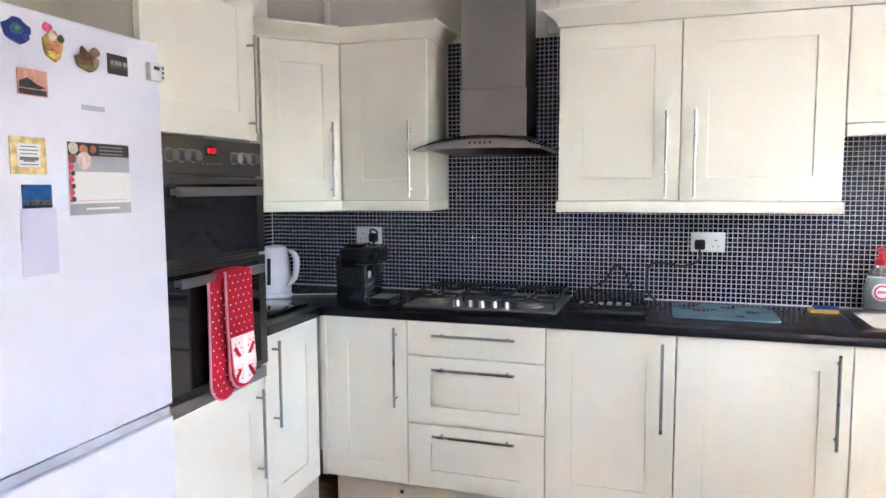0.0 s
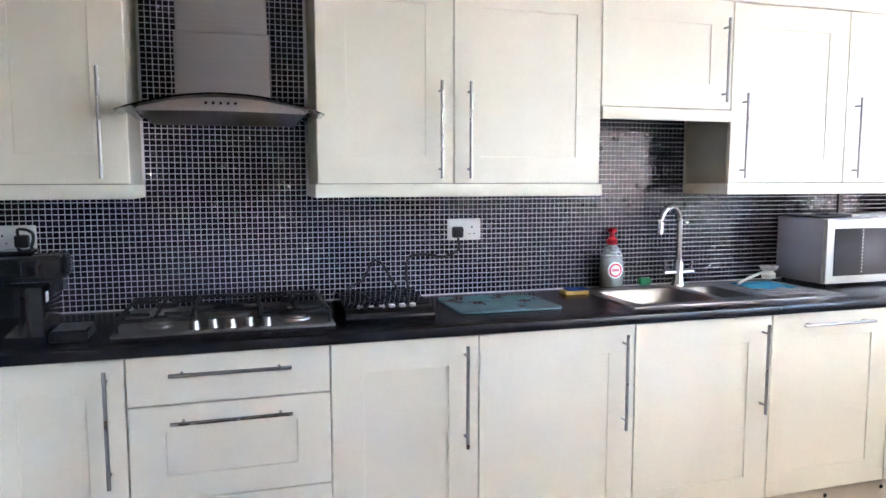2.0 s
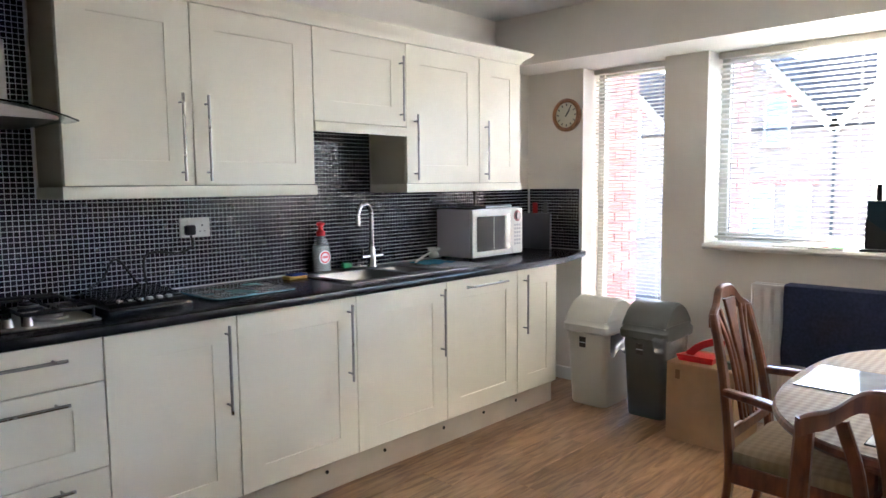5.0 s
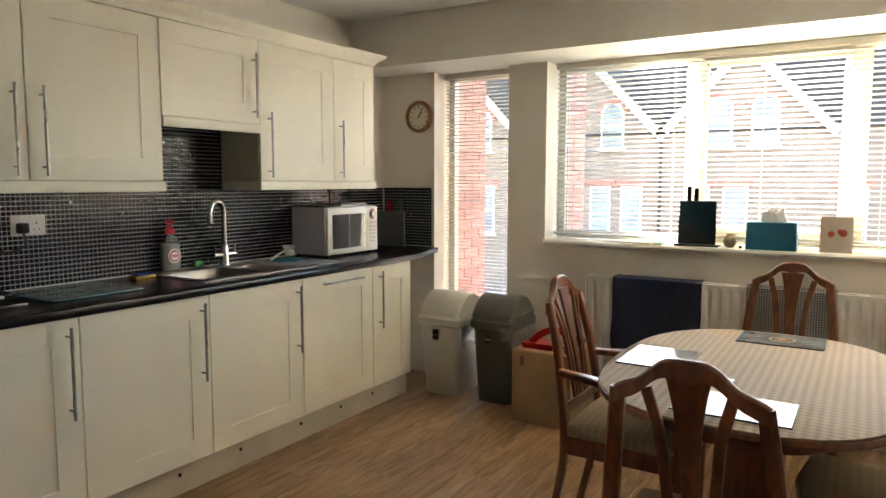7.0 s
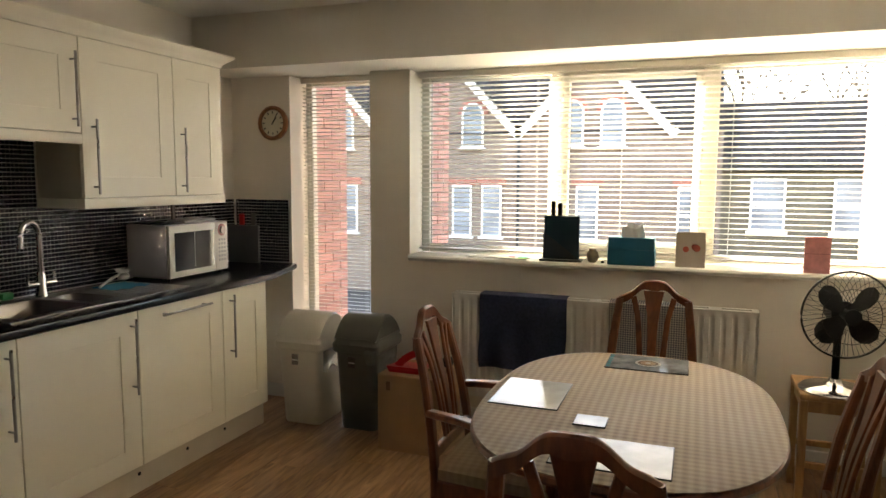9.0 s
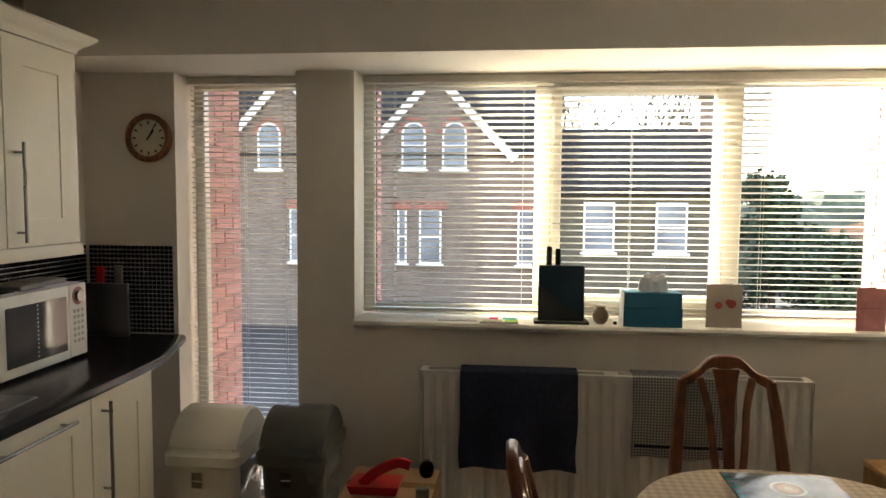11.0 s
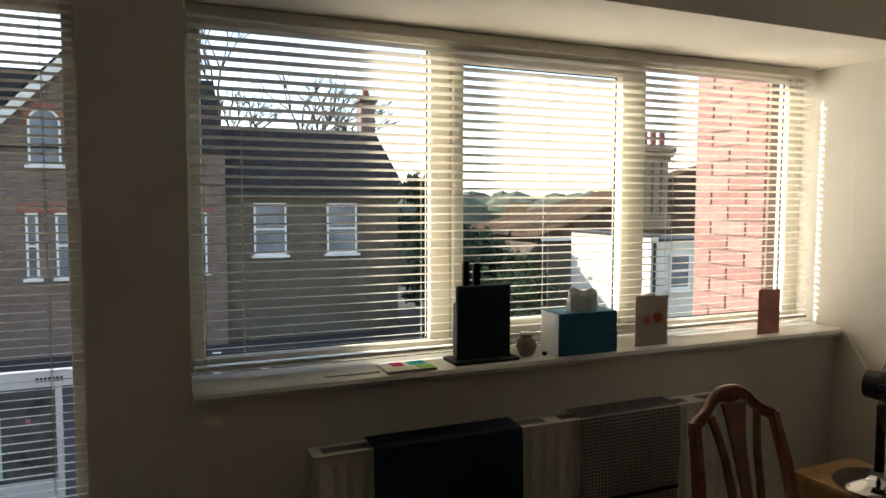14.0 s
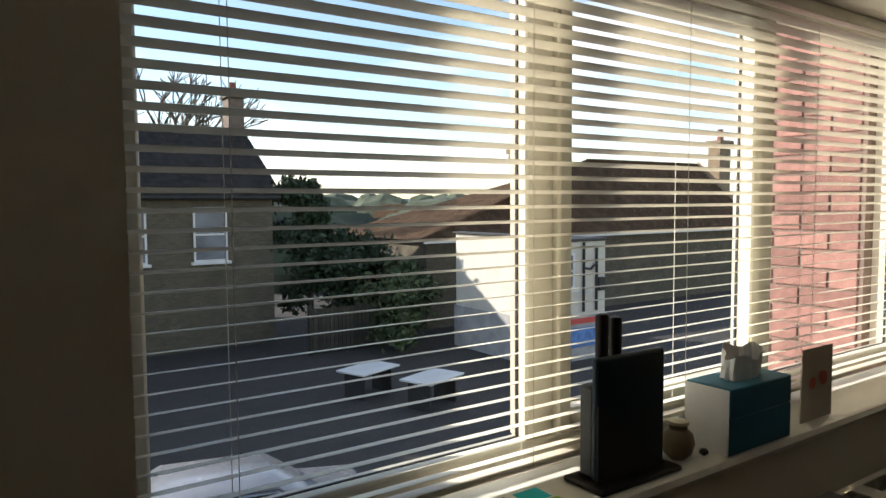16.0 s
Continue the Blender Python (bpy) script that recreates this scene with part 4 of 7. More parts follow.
# ---- fridge door bits ----
def magnet(label, y0, y1, z0, z1, color, color2=None, shape="rect"):
    t = thing("fridge_magnet", label, "fridge magnet")
    x0, x1 = -0.9495, -0.9455
    if shape == "rect":
        part("plate", bx(x0, x1, y0, y1, z0, z1, bevel=0.001), mat("magnet", color, 0.35, var=0.3, scale=60), t)
    else:
        cy, cz, ry, rz = (y0 + y1) / 2, (z0 + z1) / 2, (y1 - y0) / 2, (z1 - z0) / 2
        n = 14
        ring = lambda x: [(x, cy + ry * math.cos(2 * math.pi * i / n) * (1 + 0.13 * math.sin(i * 2.3)), cz + rz * math.sin(2 * math.pi * i / n) * (1 + 0.12 * math.cos(i * 1.7))) for i in range(n)]
        bm = loft(bmesh.new(), [ring(x0), ring(x1 + 0.003)])
        bmesh.ops.recalc_face_normals(bm, faces=bm.faces[:])
        part("plate", bm, mat("magnet", color, 0.35, var=0.5, scale=45), t)
    if color2:
        w, h = y1 - y0, z1 - z0
        part("picture", bx(x1 + 0.0002, x1 + 0.0012, y0 + w * 0.15, y1 - w * 0.15, z0 + h * 0.2, z1 - h * 0.35), mat("picture", color2, 0.4, var=0.4, scale=50), t)
    return t


def patches(t, spec):
    """Raised painted patches on a souvenir magnet: y, z, half width, half height, colour."""
    for k, (y, z, ry, rz, col) in enumerate(spec):
        n = 12
        ring = lambda x, s: [(x, y + s * ry * math.cos(2 * math.pi * i / n) * (1 + 0.12 * math.sin(i * 2.1 + k)), z + s * rz * math.sin(2 * math.pi * i / n) * (1 + 0.12 * math.cos(i * 1.6 + k))) for i in range(n)]
        bm = loft(bmesh.new(), [ring(-0.943, 1.0), ring(-0.9405 + 0.0004 * k, 0.85)])
        bmesh.ops.recalc_face_normals(bm, faces=bm.faces[:])
        part("painted_patch", bm, mat("magnet_paint", col, 0.35, var=0.4, scale=90), t)


patches(magnet("blue shell-shaped souvenir fridge magnet", 1.045, 1.115, 1.785, 1.84, (0.015, 0.03, 0.22), None, "blob"),
        ((1.078, 1.815, 0.018, 0.013, (0.02, 0.14, 0.20)), (1.077, 1.817, 0.009, 0.006, (0.12, 0.22, 0.06)), (1.10, 1.80, 0.010, 0.008, (0.03, 0.07, 0.35))))
patches(magnet("yellow figurine fridge magnet with a pink top", 1.148, 1.203, 1.762, 1.83, (0.45, 0.27, 0.08), None, "blob"),
        ((1.160, 1.836, 0.015, 0.011, (0.75, 0.10, 0.22)), (1.172, 1.817, 0.012, 0.012, (0.75, 0.62, 0.50)), (1.196, 1.815, 0.010, 0.010, (0.06, 0.12, 0.06)), (1.178, 1.79, 0.018, 0.012, (0.60, 0.22, 0.10)), (1.168, 1.774, 0.014, 0.009, (0.65, 0.45, 0.08))))
patches(magnet("brown horse-shaped souvenir fridge magnet", 1.24, 1.312, 1.752, 1.80, (0.14, 0.07, 0.035), None, "blob"),
        ((1.262, 1.797, 0.011, 0.015, (0.07, 0.025, 0.012)), (1.272, 1.782, 0.022, 0.009, (0.09, 0.03, 0.015)), (1.300, 1.802, 0.016, 0.012, (0.22, 0.12, 0.06)), (1.275, 1.761, 0.030, 0.006, (0.16, 0.20, 0.05)), (1.300, 1.775, 0.008, 0.014, (0.30, 0.24, 0.16))))
pm = magnet("dark rectangular photo fridge magnet", 1.345, 1.415, 1.758, 1.81, (0.03, 0.03, 0.03))
part("picture", bx(-0.9453, -0.9443, 1.352, 1.408, 1.775, 1.795), mat("photo_grey", (0.10, 0.08, 0.07), 0.4, var=0.6, scale=80), pm)
for k, w in enumerate((0.010, 0.012, 0.008, 0.013)):
    part("lettering_bar", bx(-0.9442, -0.9438, 1.353 + k * 0.0145, 1.353 + k * 0.0145 + w, 1.782, 1.794), mat("letter_pale", (0.45, 0.40, 0.35), 0.5), pm, smooth=False)
pm = magnet("sunset postcard fridge magnet", 1.075, 1.155, 1.672, 1.732, (0.55, 0.28, 0.20))
part("dark_hill", bx(-0.9453, -0.9449, 1.077, 1.150, 1.674, 1.686), mat("hill_dark", (0.03, 0.025, 0.03), 0.4, var=0.4, scale=60), pm)
bm = loft(bmesh.new(), [[(x, 1.078, 1.689), (x, 1.078, 1.703), (x, 1.10, 1.712), (x, 1.125, 1.699), (x, 1.150, 1.693), (x, 1.13, 1.688)] for x in (-0.9453, -0.9449)])
bmesh.ops.recalc_face_normals(bm, faces=bm.faces[:])
part("island", bm, bpy.data.materials["hill_dark"], pm, smooth=False)
pm = magnet("yellow bordered quotation fridge magnet", 1.045, 1.14, 1.492, 1.577, (0.78, 0.60, 0.26))
part("picture", bx(-0.9453, -0.9445, 1.062, 1.122, 1.508, 1.562), mat("quote_white", (0.74, 0.74, 0.72), 0.4), pm)
for k, (w, h) in enumerate(((0.044, 0.0022), (0.050, 0.0022), (0.046, 0.0022), (0.050, 0.008), (0.030, 0.003), (0.048, 0.0022))):
    part("lettering_bar", bx(-0.9444, -0.944, 1.092 - w / 2, 1.092 + w / 2, 1.556 - k * 0.0082 - h, 1.556 - k * 0.0082), mat("quote_ink", (0.16, 0.16, 0.18), 0.5), pm, smooth=False)
pm = magnet("blue night skyline fridge magnet", 1.07, 1.15, 1.413, 1.468, (0.015, 0.10, 0.28))
part("skyline", bx(-0.9453, -0.9449, 1.072, 1.148, 1.421, 1.431), mat("skyline", (0.12, 0.10, 0.05), 0.4, var=0.9, scale=150), pm)
part("dark_water", bx(-0.9453, -0.9449, 1.072, 1.148, 1.414, 1.4205), mat("night_water", (0.01, 0.02, 0.05), 0.3), pm)
single("paper_note", "white paper note under a fridge magnet", "note", bx(-0.9495, -0.9485, 1.062, 1.162, 1.255, 1.413), mat("note_paper", (0.66, 0.63, 0.76), 0.8, var=0.02))
mb = thing("memo_board", "magnetic white memo board with a dark printed top", "memo board")
part("board", bx(-0.9495, -0.9465, 1.20, 1.405, 1.39, 1.575, bevel=0.001), M_WHITE, mb)
part("header", bx(-0.9463, -0.9455, 1.202, 1.403, 1.54, 1.573), mat("header_dark", (0.05, 0.04, 0.04), 0.35, var=0.5, scale=40), mb)
part("grey_fade", bx(-0.9463, -0.9456, 1.213, 1.403, 1.50, 1.5395), mat("fade_grey", (0.42, 0.42, 0.44), 0.4, var=0.15), mb)
for k, (y, z, r, col) in enumerate(((1.218, 1.558, 0.015, (0.70, 0.60, 0.52)), (1.250, 1.555, 0.013, (0.50, 0.22, 0.12)), (1.213, 1.532, 0.012, (0.30, 0.10, 0.07)), (1.25, 1.528, 0.022, (0.68, 0.55, 0.50)), (1.28, 1.557, 0.010, (0.45, 0.15, 0.08)))):
    bm = bmesh.new()
    cyl(bm, (-0.9455, y, z), (-0.9449 + 0.0002 * k, y, z), r, n=16)
    part("food_picture", bm, mat("food", col, 0.4, var=0.3, scale=90), mb)
for k in range(3):
    part("lettering_bar", bx(-0.9454, -0.945, 1.30, 1.38, 1.545 + k * 0.009, 1.548 + k * 0.009), mat("header_ink", (0.3, 0.28, 0.27), 0.5), mb, smooth=False)
for k in range(6):
    bm = bmesh.new()
    cyl(bm, (-0.9455, 1.211 + 0.003 * (k % 2), 1.512 - k * 0.016), (-0.945, 1.211 + 0.003 * (k % 2), 1.512 - k * 0.016), 0.0065, n=10)
    part("dot_print", bm, mat("dot_pink", (0.70, 0.06, 0.14) if k % 2 == 0 else (0.05, 0.03, 0.03), 0.4), mb)
part("pink_line", bx(-0.9454, -0.945, 1.225, 1.385, 1.427, 1.4285), mat("line_pink", (0.75, 0.35, 0.4), 0.5), mb, smooth=False)
part("footer", bx(-0.9463, -0.9455, 1.202, 1.403, 1.392, 1.42), mat("footer_grey", (0.4, 0.4, 0.41), 0.4), mb)
part("pen_line", bx(-0.9454, -0.945, 1.25, 1.36, 1.404, 1.409), M_WHITE, mb)
part("print_strip", bx(-0.9463, -0.9455, 1.202, 1.212, 1.425, 1.538), mat("strip_pink", (0.6, 0.15, 0.2), 0.4, var=0.8, scale=80), mb)
tm = thing("kitchen_timer", "white magnetic kitchen timer clipped on the fridge corner", "timer")
part("case", bx(-0.9495, -0.93, 1.485, 1.54, 1.76, 1.81, bevel=0.004, seg=2), M_WHITE, tm)
part("screen", bx(-0.93, -0.929, 1.497, 1.52, 1.79, 1.80), M_BLACK, tm)
for k in range(3):
    part("button", bx(-0.93, -0.9275, 1.528, 1.536, 1.768 + k * 0.013, 1.776 + k * 0.013, bevel=0.001), M_BLACK, tm)
single("maker_badge", "small grey plain badge on the fridge door", "badge", bx(-0.9497, -0.9485, 1.255, 1.33, 1.655, 1.668, bevel=0.001), mat("badge_grey", (0.5, 0.5, 0.52), 0.4, metal=0.6))

# ---- oven glove on the lower handle ----
M_GLOVE = mat("glove_red", (0.44, 0.006, 0.022), 0.95, var=0.1, bump=0.5, bscale=300)
M_GLOVE2 = mat("glove_pale", (0.78, 0.66, 0.64), 0.9, var=0.15, bump=0.5, bscale=300)
M_PIPE = mat("glove_edge", (0.72, 0.26, 0.32), 0.9)
gl = thing("oven_glove", "red polka-dot double oven glove with a flag-patterned pocket", "oven glove", (0, -0.018, -0.02))


def glove_half(name, x, y0, y1, ztop, zbot, xin, tilt=0.0):
    out = []
    n = 14
    cy, r = (y0 + y1) / 2, (y1 - y0) / 2
    pts = [(y0, ztop), (y0 + tilt, zbot + r)] + [(cy + tilt - r * math.cos(math.pi * i / n), zbot + r - r * math.sin(math.pi * i / n)) for i in range(1, n)] + [(y1 + tilt, zbot + r), (y1, ztop)]
    return pts


def padded(name, pts, x, t, m, parent, label=""):
    c = Vector((sum(p[0] for p in pts) / len(pts), sum(p[1] for p in pts) / len(pts)))
    rings = []
    for dx, k in ((-t, 0.96), (-t * 0.4, 1.0), (t * 0.4, 1.0), (t, 0.96)):
        rings.append([(x + dx, c.x + (a - c.x) * k, c.y + (b - c.y) * k) for a, b in pts])
    bm = loft(bmesh.new(), rings)
    bmesh.ops.recalc_face_normals(bm, faces=bm.faces[:])
    return part(name, bm, m, parent, label)


xf = -0.935
p1 = glove_half("front", xf, 1.815, 1.958, 1.20, 0.79, 0, 0.01)
p2 = glove_half("back", xf, 1.76, 1.90, 1.17, 0.765, 0, -0.005)
front = padded("front_pad", p1, xf, 0.009, M_GLOVE, gl)
back = padded("back_pad", p2, xf - 0.024, 0.007, M_GLOVE, gl)
padded("top_fold", [(1.79, 1.165), (1.80, 1.190), (1.83, 1.202), (1.93, 1.205), (1.95, 1.195), (1.955, 1.17)], -0.962, 0.026, M_GLOVE, gl)
for pts, x in ((p1, xf + 0.001), (p2, xf - 0.024)):
    bm = bmesh.new()
    tube(bm, [(x, a, b) for a, b in pts], 0.0055, 6)
    part("piping", bm, M_PIPE, gl)
pk = glove_half("pocket", 0, 1.822, 1.955, 0.975, 0.802, 0, 0.012)
pocket = padded("pocket", pk, xf + 0.0105, 0.003, M_GLOVE2, gl)
for k, a in enumerate(((1.886, 1.911, 0.812, 0.97), (1.828, 1.958, 0.878, 0.903))):
    part("cross_band", bx(xf + 0.0136, xf + 0.0146 + 0.0006 * k, *a), M_WHITE, pocket)
for sy, sz in ((0, 0), (1, 0), (0, 1), (1, 1)):
    y, z = 1.853 + sy * 0.082, 0.84 + sz * 0.08
    bm = bmesh.new()
    bar(bm, [(xf + 0.0139, y - 0.015, z - 0.019 * (1 if sy == sz else -1)), (xf + 0.0139, y + 0.015, z + 0.019 * (1 if sy == sz else -1))], 0.016, 0.0008, (1, 0, 0))
    part("diagonal_band", bm, M_GLOVE, pocket)
bm = bmesh.new()
for i in range(9):
    for j in range(5):
        y, z = 1.828 + j * 0.03 + (0.016 if i % 2 else 0), 0.992 + i * 0.024
        if y < 1.955:
            cyl(bm, (xf + 0.0087, y, z), (xf + 0.0095, y, z), 0.0028, n=6)
tagged(part("dots", bm, M_WHITE, front, "small white polka dots"), kind="stuff")
bm = bmesh.new()
for i in range(15):
    for j in range(5):
        y, z = 1.765 + j * 0.032 + (0.016 if i % 2 else 0), 0.80 + i * 0.024
        if y < 1.895:
            cyl(bm, (xf - 0.0168, y, z), (xf - 0.0160, y, z), 0.0028, n=6)
tagged(part("dots", bm, M_WHITE, back, "small white polka dots"), kind="stuff")
bm = bmesh.new()
for i in range(8):
    for j in range(7):
        y, z = 1.832 + j * 0.021 + (0.01 if i % 2 else 0), 0.825 + i * 0.018
        if y < 1.95 and not 1.882 < y < 1.915 and not 0.873 < z < 0.908:
            cyl(bm, (xf + 0.0137, y, z), (xf + 0.0152, y, z), 0.0028, n=6)
tagged(part("dots", bm, M_GLOVE, pocket, "small red dots"), kind="stuff")


# ---- worktop things ----
ZW = 0.925
kt = thing("kettle", "white plastic jug kettle on its base in the worktop corner", "kettle", (-1.365, 2.79, ZW + 0.001), -10)
bm = lathe(bmesh.new(), [(0.078, 0.0), (0.08, 0.008), (0.074, 0.018)], n=28)
part("power_base", bm, M_FRIDGE, kt)
bm = lathe(bmesh.new(), [(0.072, 0.02), (0.077, 0.03), (0.073, 0.10), (0.064, 0.19), (0.062, 0.208), (0.055, 0.218), (0.03, 0.224), (0.004, 0.225)], n=28)
part("jug", bm, M_FRIDGE, kt)
bm = bmesh.new()
bar(bm, smoothpath([(0.055, 0, 0.205), (0.10, 0, 0.205), (0.128, 0, 0.17), (0.118, 0, 0.09), (0.073, 0, 0.045)], 5), 0.028, 0.018, (1, 0, 0.1))
part("grip", bm, M_FRIDGE, kt)
bm = bmesh.new()
bar(bm, [(0.033, -0.0705, 0.06), (0.030, -0.0635, 0.175)], 0.015, 0.006, (0.42, -0.9, 0))
part("water_gauge", bm, mat("gauge", (0.03, 0.035, 0.05), 0.2), kt)
bm = bmesh.new()
tube(bm, smoothpath([(-1.30, 2.82, ZW + 0.006), (-1.2, 2.86, ZW + 0.006), (-1.08, 2.92, ZW + 0.006), (-0.99, 3.08, ZW + 0.008), (-0.98, 3.17, ZW + 0.05)], 5), 0.004, 6)
kt.scale = (1.1, 1.1, 1.1)
single("kettle_cable", "white kettle cable lying on the black worktop", "cable", bm, M_WHITE)
single("black_tray", "thin black tray lying flat on the worktop", "tray", bx(-1.32, -1.08, 2.30, 2.62, ZW, ZW + 0.015, bevel=0.006, seg=2), M_BGLASS)

cm = thing("coffee_machine", "black compact capsule coffee machine in the worktop corner", "coffee machine", (-0.878, 2.645, ZW), 0)
part("housing", bx(-0.065, 0.065, 0.0, 0.2, 0.0, 0.175, bevel=0.006, seg=2), M_BGLASS, cm)
part("head", bx(-0.075, 0.115, 0.02, 0.17, 0.185, 0.262, bevel=0.02, seg=3), M_BGLASS, cm)
part("lever", bx(-0.06, 0.03, 0.04, 0.15, 0.264, 0.275, bevel=0.004), M_BGLASS, cm)
part("spout", bx(0.075, 0.105, 0.06, 0.12, 0.15, 0.184, bevel=0.006), M_BLACK, cm)
part("drip_tray", bx(0.066, 0.17, 0.03, 0.16, 0.0, 0.035, bevel=0.006), M_BLACK, cm)
part("drip_grid", bx(0.075, 0.165, 0.035, 0.155, 0.0355, 0.038), M_STEEL, cm)
part("water_tank", bx(-0.105, -0.068, 0.05, 0.18, 0.0, 0.22, bevel=0.008), mat("smoke_plastic", (0.08, 0.09, 0.1), 0.1, trans=0.6), cm)
part("label", bx(0.0655, 0.0665, 0.03, 0.06, 0.125, 0.155), M_WHITE, cm)


def socket(x0, x1, z0, z1, plug_x, y=3.1855):
    s = thing("wall_socket", "white double wall socket on the mosaic splashback", "socket")
    part("plate", bx(x0, x1, y - 0.011, y - 0.002, z0, z1, bevel=0.003), M_WHITE, s)
    for cx in (x0 + (x1 - x0) * 0.27, x0 + (x1 - x0) * 0.73):
        for a in ((cx - 0.003, cx + 0.003, z0 + 0.05, z0 + 0.058), (cx - 0.014, cx - 0.008, z0 + 0.025, z0 + 0.029), (cx + 0.008, cx + 0.014, z0 + 0.025, z0 + 0.029)):
            part("pin_slot", bx(a[0], a[1], y - 0.0118, y - 0.0112, a[2], a[3]), M_BLACK, s, smooth=False)
        part("switch", bx(cx - 0.006, cx + 0.006, y - 0.014, y - 0.011, z0 + 0.066, z0 + 0.08, bevel=0.001), M_WHITE, s)
    p = thing("plug", "black three-pin plug in the wall socket", "plug")
    part("plug_body", bx(plug_x - 0.023, plug_x + 0.023, y - 0.045, y - 0.0125, z0 + 0.012, z0 + 0.058, bevel=0.008, seg=2), M_BLACK, p)
    return s


socket(0.562, 0.707, 1.155, 1.245, 0.60)
socket(-1.10, -0.955, 1.158, 1.248, -0.995)
bm = bmesh.new()
tube(bm, smoothpath([(0.60, 3.15, 1.165), (0.595, 3.13, 1.12), (0.53, 3.13, 1.095), (0.44, 3.14, 1.105), (0.385, 3.14, 1.09), (0.375, 3.13, 1.02), (0.385, 3.12, 0.965), (0.42, 3.09, 0.935)], 6), 0.0055, 8)
single("black_cable", "black power cable hanging down from the socket", "cable", bm, M_BLACK)
bm = bmesh.new()
tube(bm, smoothpath([(0.09, 3.02, 0.965), (0.13, 3.06, 0.99), (0.19, 3.09, 1.02), (0.23, 3.10, 1.085), (0.265, 3.10, 1.08), (0.30, 3.08, 1.02), (0.32, 3.04, 0.975)], 6), 0.0055, 8)
single("black_cable", "looped black cable on the flat black grill", "cable", bm, M_BLACK)
bm = bmesh.new()
tube(bm, smoothpath([(-0.995, 3.15, 1.18), (-1.0, 3.13, 1.235), (-0.94, 3.08, 1.22), (-0.93, 2.95, 1.13), (-0.92, 2.86, 1.04)], 6), 0.0055, 8)
single("black_cable", "black cable from the socket to the coffee machine", "cable", bm, M_BLACK)

gr = thing("tabletop_grill", "low black box with a row of small buttons beside the hob", "small appliance", (0.07, 2.71, ZW))
bm = bmesh.new()
loft(bm, [[(x, 0.0, 0.004), (x, 0.0, 0.022), (x, 0.012, 0.032), (x, 0.11, 0.05), (x, 0.34, 0.06), (x, 0.35, 0.05), (x, 0.35, 0.004)] for x in (0.0, 0.003, 0.30, 0.303)])
bmesh.ops.recalc_face_normals(bm, faces=bm.faces[:])
part("case", bm, M_BGLASS, gr)
part("front_lip", bx(-0.004, 0.307, -0.006, 0.004, 0.0, 0.024, bevel=0.004, seg=2), M_BGLASS, gr)
for k in range(6):
    part("button", bx(0.045 + k * 0.037, 0.066 + k * 0.037, 0.045, 0.066, 0.038, 0.050, bevel=0.004, seg=2), M_HANDLE, gr)

M_TEALGLASS = mat("teal_glass", (0.14, 0.25, 0.28), 0.08, var=0.25, scale=9)
gb = thing("glass_chopping_board", "blue-green glass worktop saver with a faint pattern", "chopping board", (0.485, 2.74, ZW))
bm = bmesh.new()
r = 0.03
ring = []
for cx, cy, a0 in ((0.40 - r, 0.345 - r, 0), (r, 0.345 - r, 90), (r, r, 180), (0.40 - r, r, 270)):
    for k in range(5):
        a = radians(a0 + k * 22.5)
        ring.append((cx + r * math.cos(a), cy + r * math.sin(a)))
loft(bm, [[(x, y, z) for x, y in ring] for z in (0.003, 0.009)])
part("glass_sheet", bm, M_TEALGLASS, gb)
for k, (a, b, c, d) in enumerate(((0.03, 0.08, 0.05, 0.07), (0.03, 0.07, 0.13, 0.15), (0.14, 0.24, 0.04, 0.18), (0.26, 0.36, 0.2, 0.3), (0.28, 0.31, 0.05, 0.06), (0.13, 0.2, 0.22, 0.31))):
    part("print_patch", bx(a, b, c, d, 0.0091, 0.0094), mat("print", (0.15, 0.25 + 0.015 * k, 0.29), 0.15), gb, smooth=False)

so = thing("washing_up_bottle", "clear green washing-up liquid bottle with red cap behind the sink", "bottle", (1.31, 3.14, 0.932))
def oval_body(spec):
    return loft(bmesh.new(), [[(1.15 * a * math.cos(2 * math.pi * i / 24), b * math.sin(2 * math.pi * i / 24), 1.1 * z) for i in range(24)] for z, a, b in spec])


part("bottle_body", oval_body(((0, 0.046, 0.028), (0.006, 0.050, 0.030), (0.05, 0.052, 0.031), (0.10, 0.050, 0.030), (0.135, 0.042, 0.027), (0.155, 0.030, 0.022), (0.172, 0.018, 0.018))), mat("clear_bottle", (0.62, 0.66, 0.66), 0.08, var=0.05, trans=0.8), so, "clear plastic bottle body")
part("liquid", oval_body(((0.004, 0.044, 0.026), (0.05, 0.049, 0.028), (0.10, 0.047, 0.027), (0.125, 0.042, 0.0245))), mat("soap_liquid", (0.50, 0.55, 0.52), 0.2, var=0.1), so, "pale cloudy washing-up liquid")
part("cap", lathe(bmesh.new(), [(0.023, 0.190), (0.024, 0.212), (0.018, 0.217), (0.012, 0.222), (0.011, 0.240), (0.021, 0.245), (0.022, 0.258), (0.006, 0.264)], n=18), mat("cap_red", (0.62, 0.02, 0.03), 0.35), so)
bm = bmesh.new()
cyl(bm, (0, -0.030, 0.078), (0, -0.0335, 0.078), 0.037, n=24)
lb = part("label", bm, M_TISSUE, so, "round white and red label")
bm = bmesh.new()
cyl(bm, (0, -0.0336, 0.078), (0, -0.0345, 0.078), 0.030, n=24)
part("label_ring", bm, mat("label_red", (0.7, 0.03, 0.05), 0.4), lb)
bm = bmesh.new()
cyl(bm, (0, -0.0346, 0.078), (0, -0.0352, 0.078), 0.023, n=24)
part("label_disc", bm, M_TISSUE, lb)
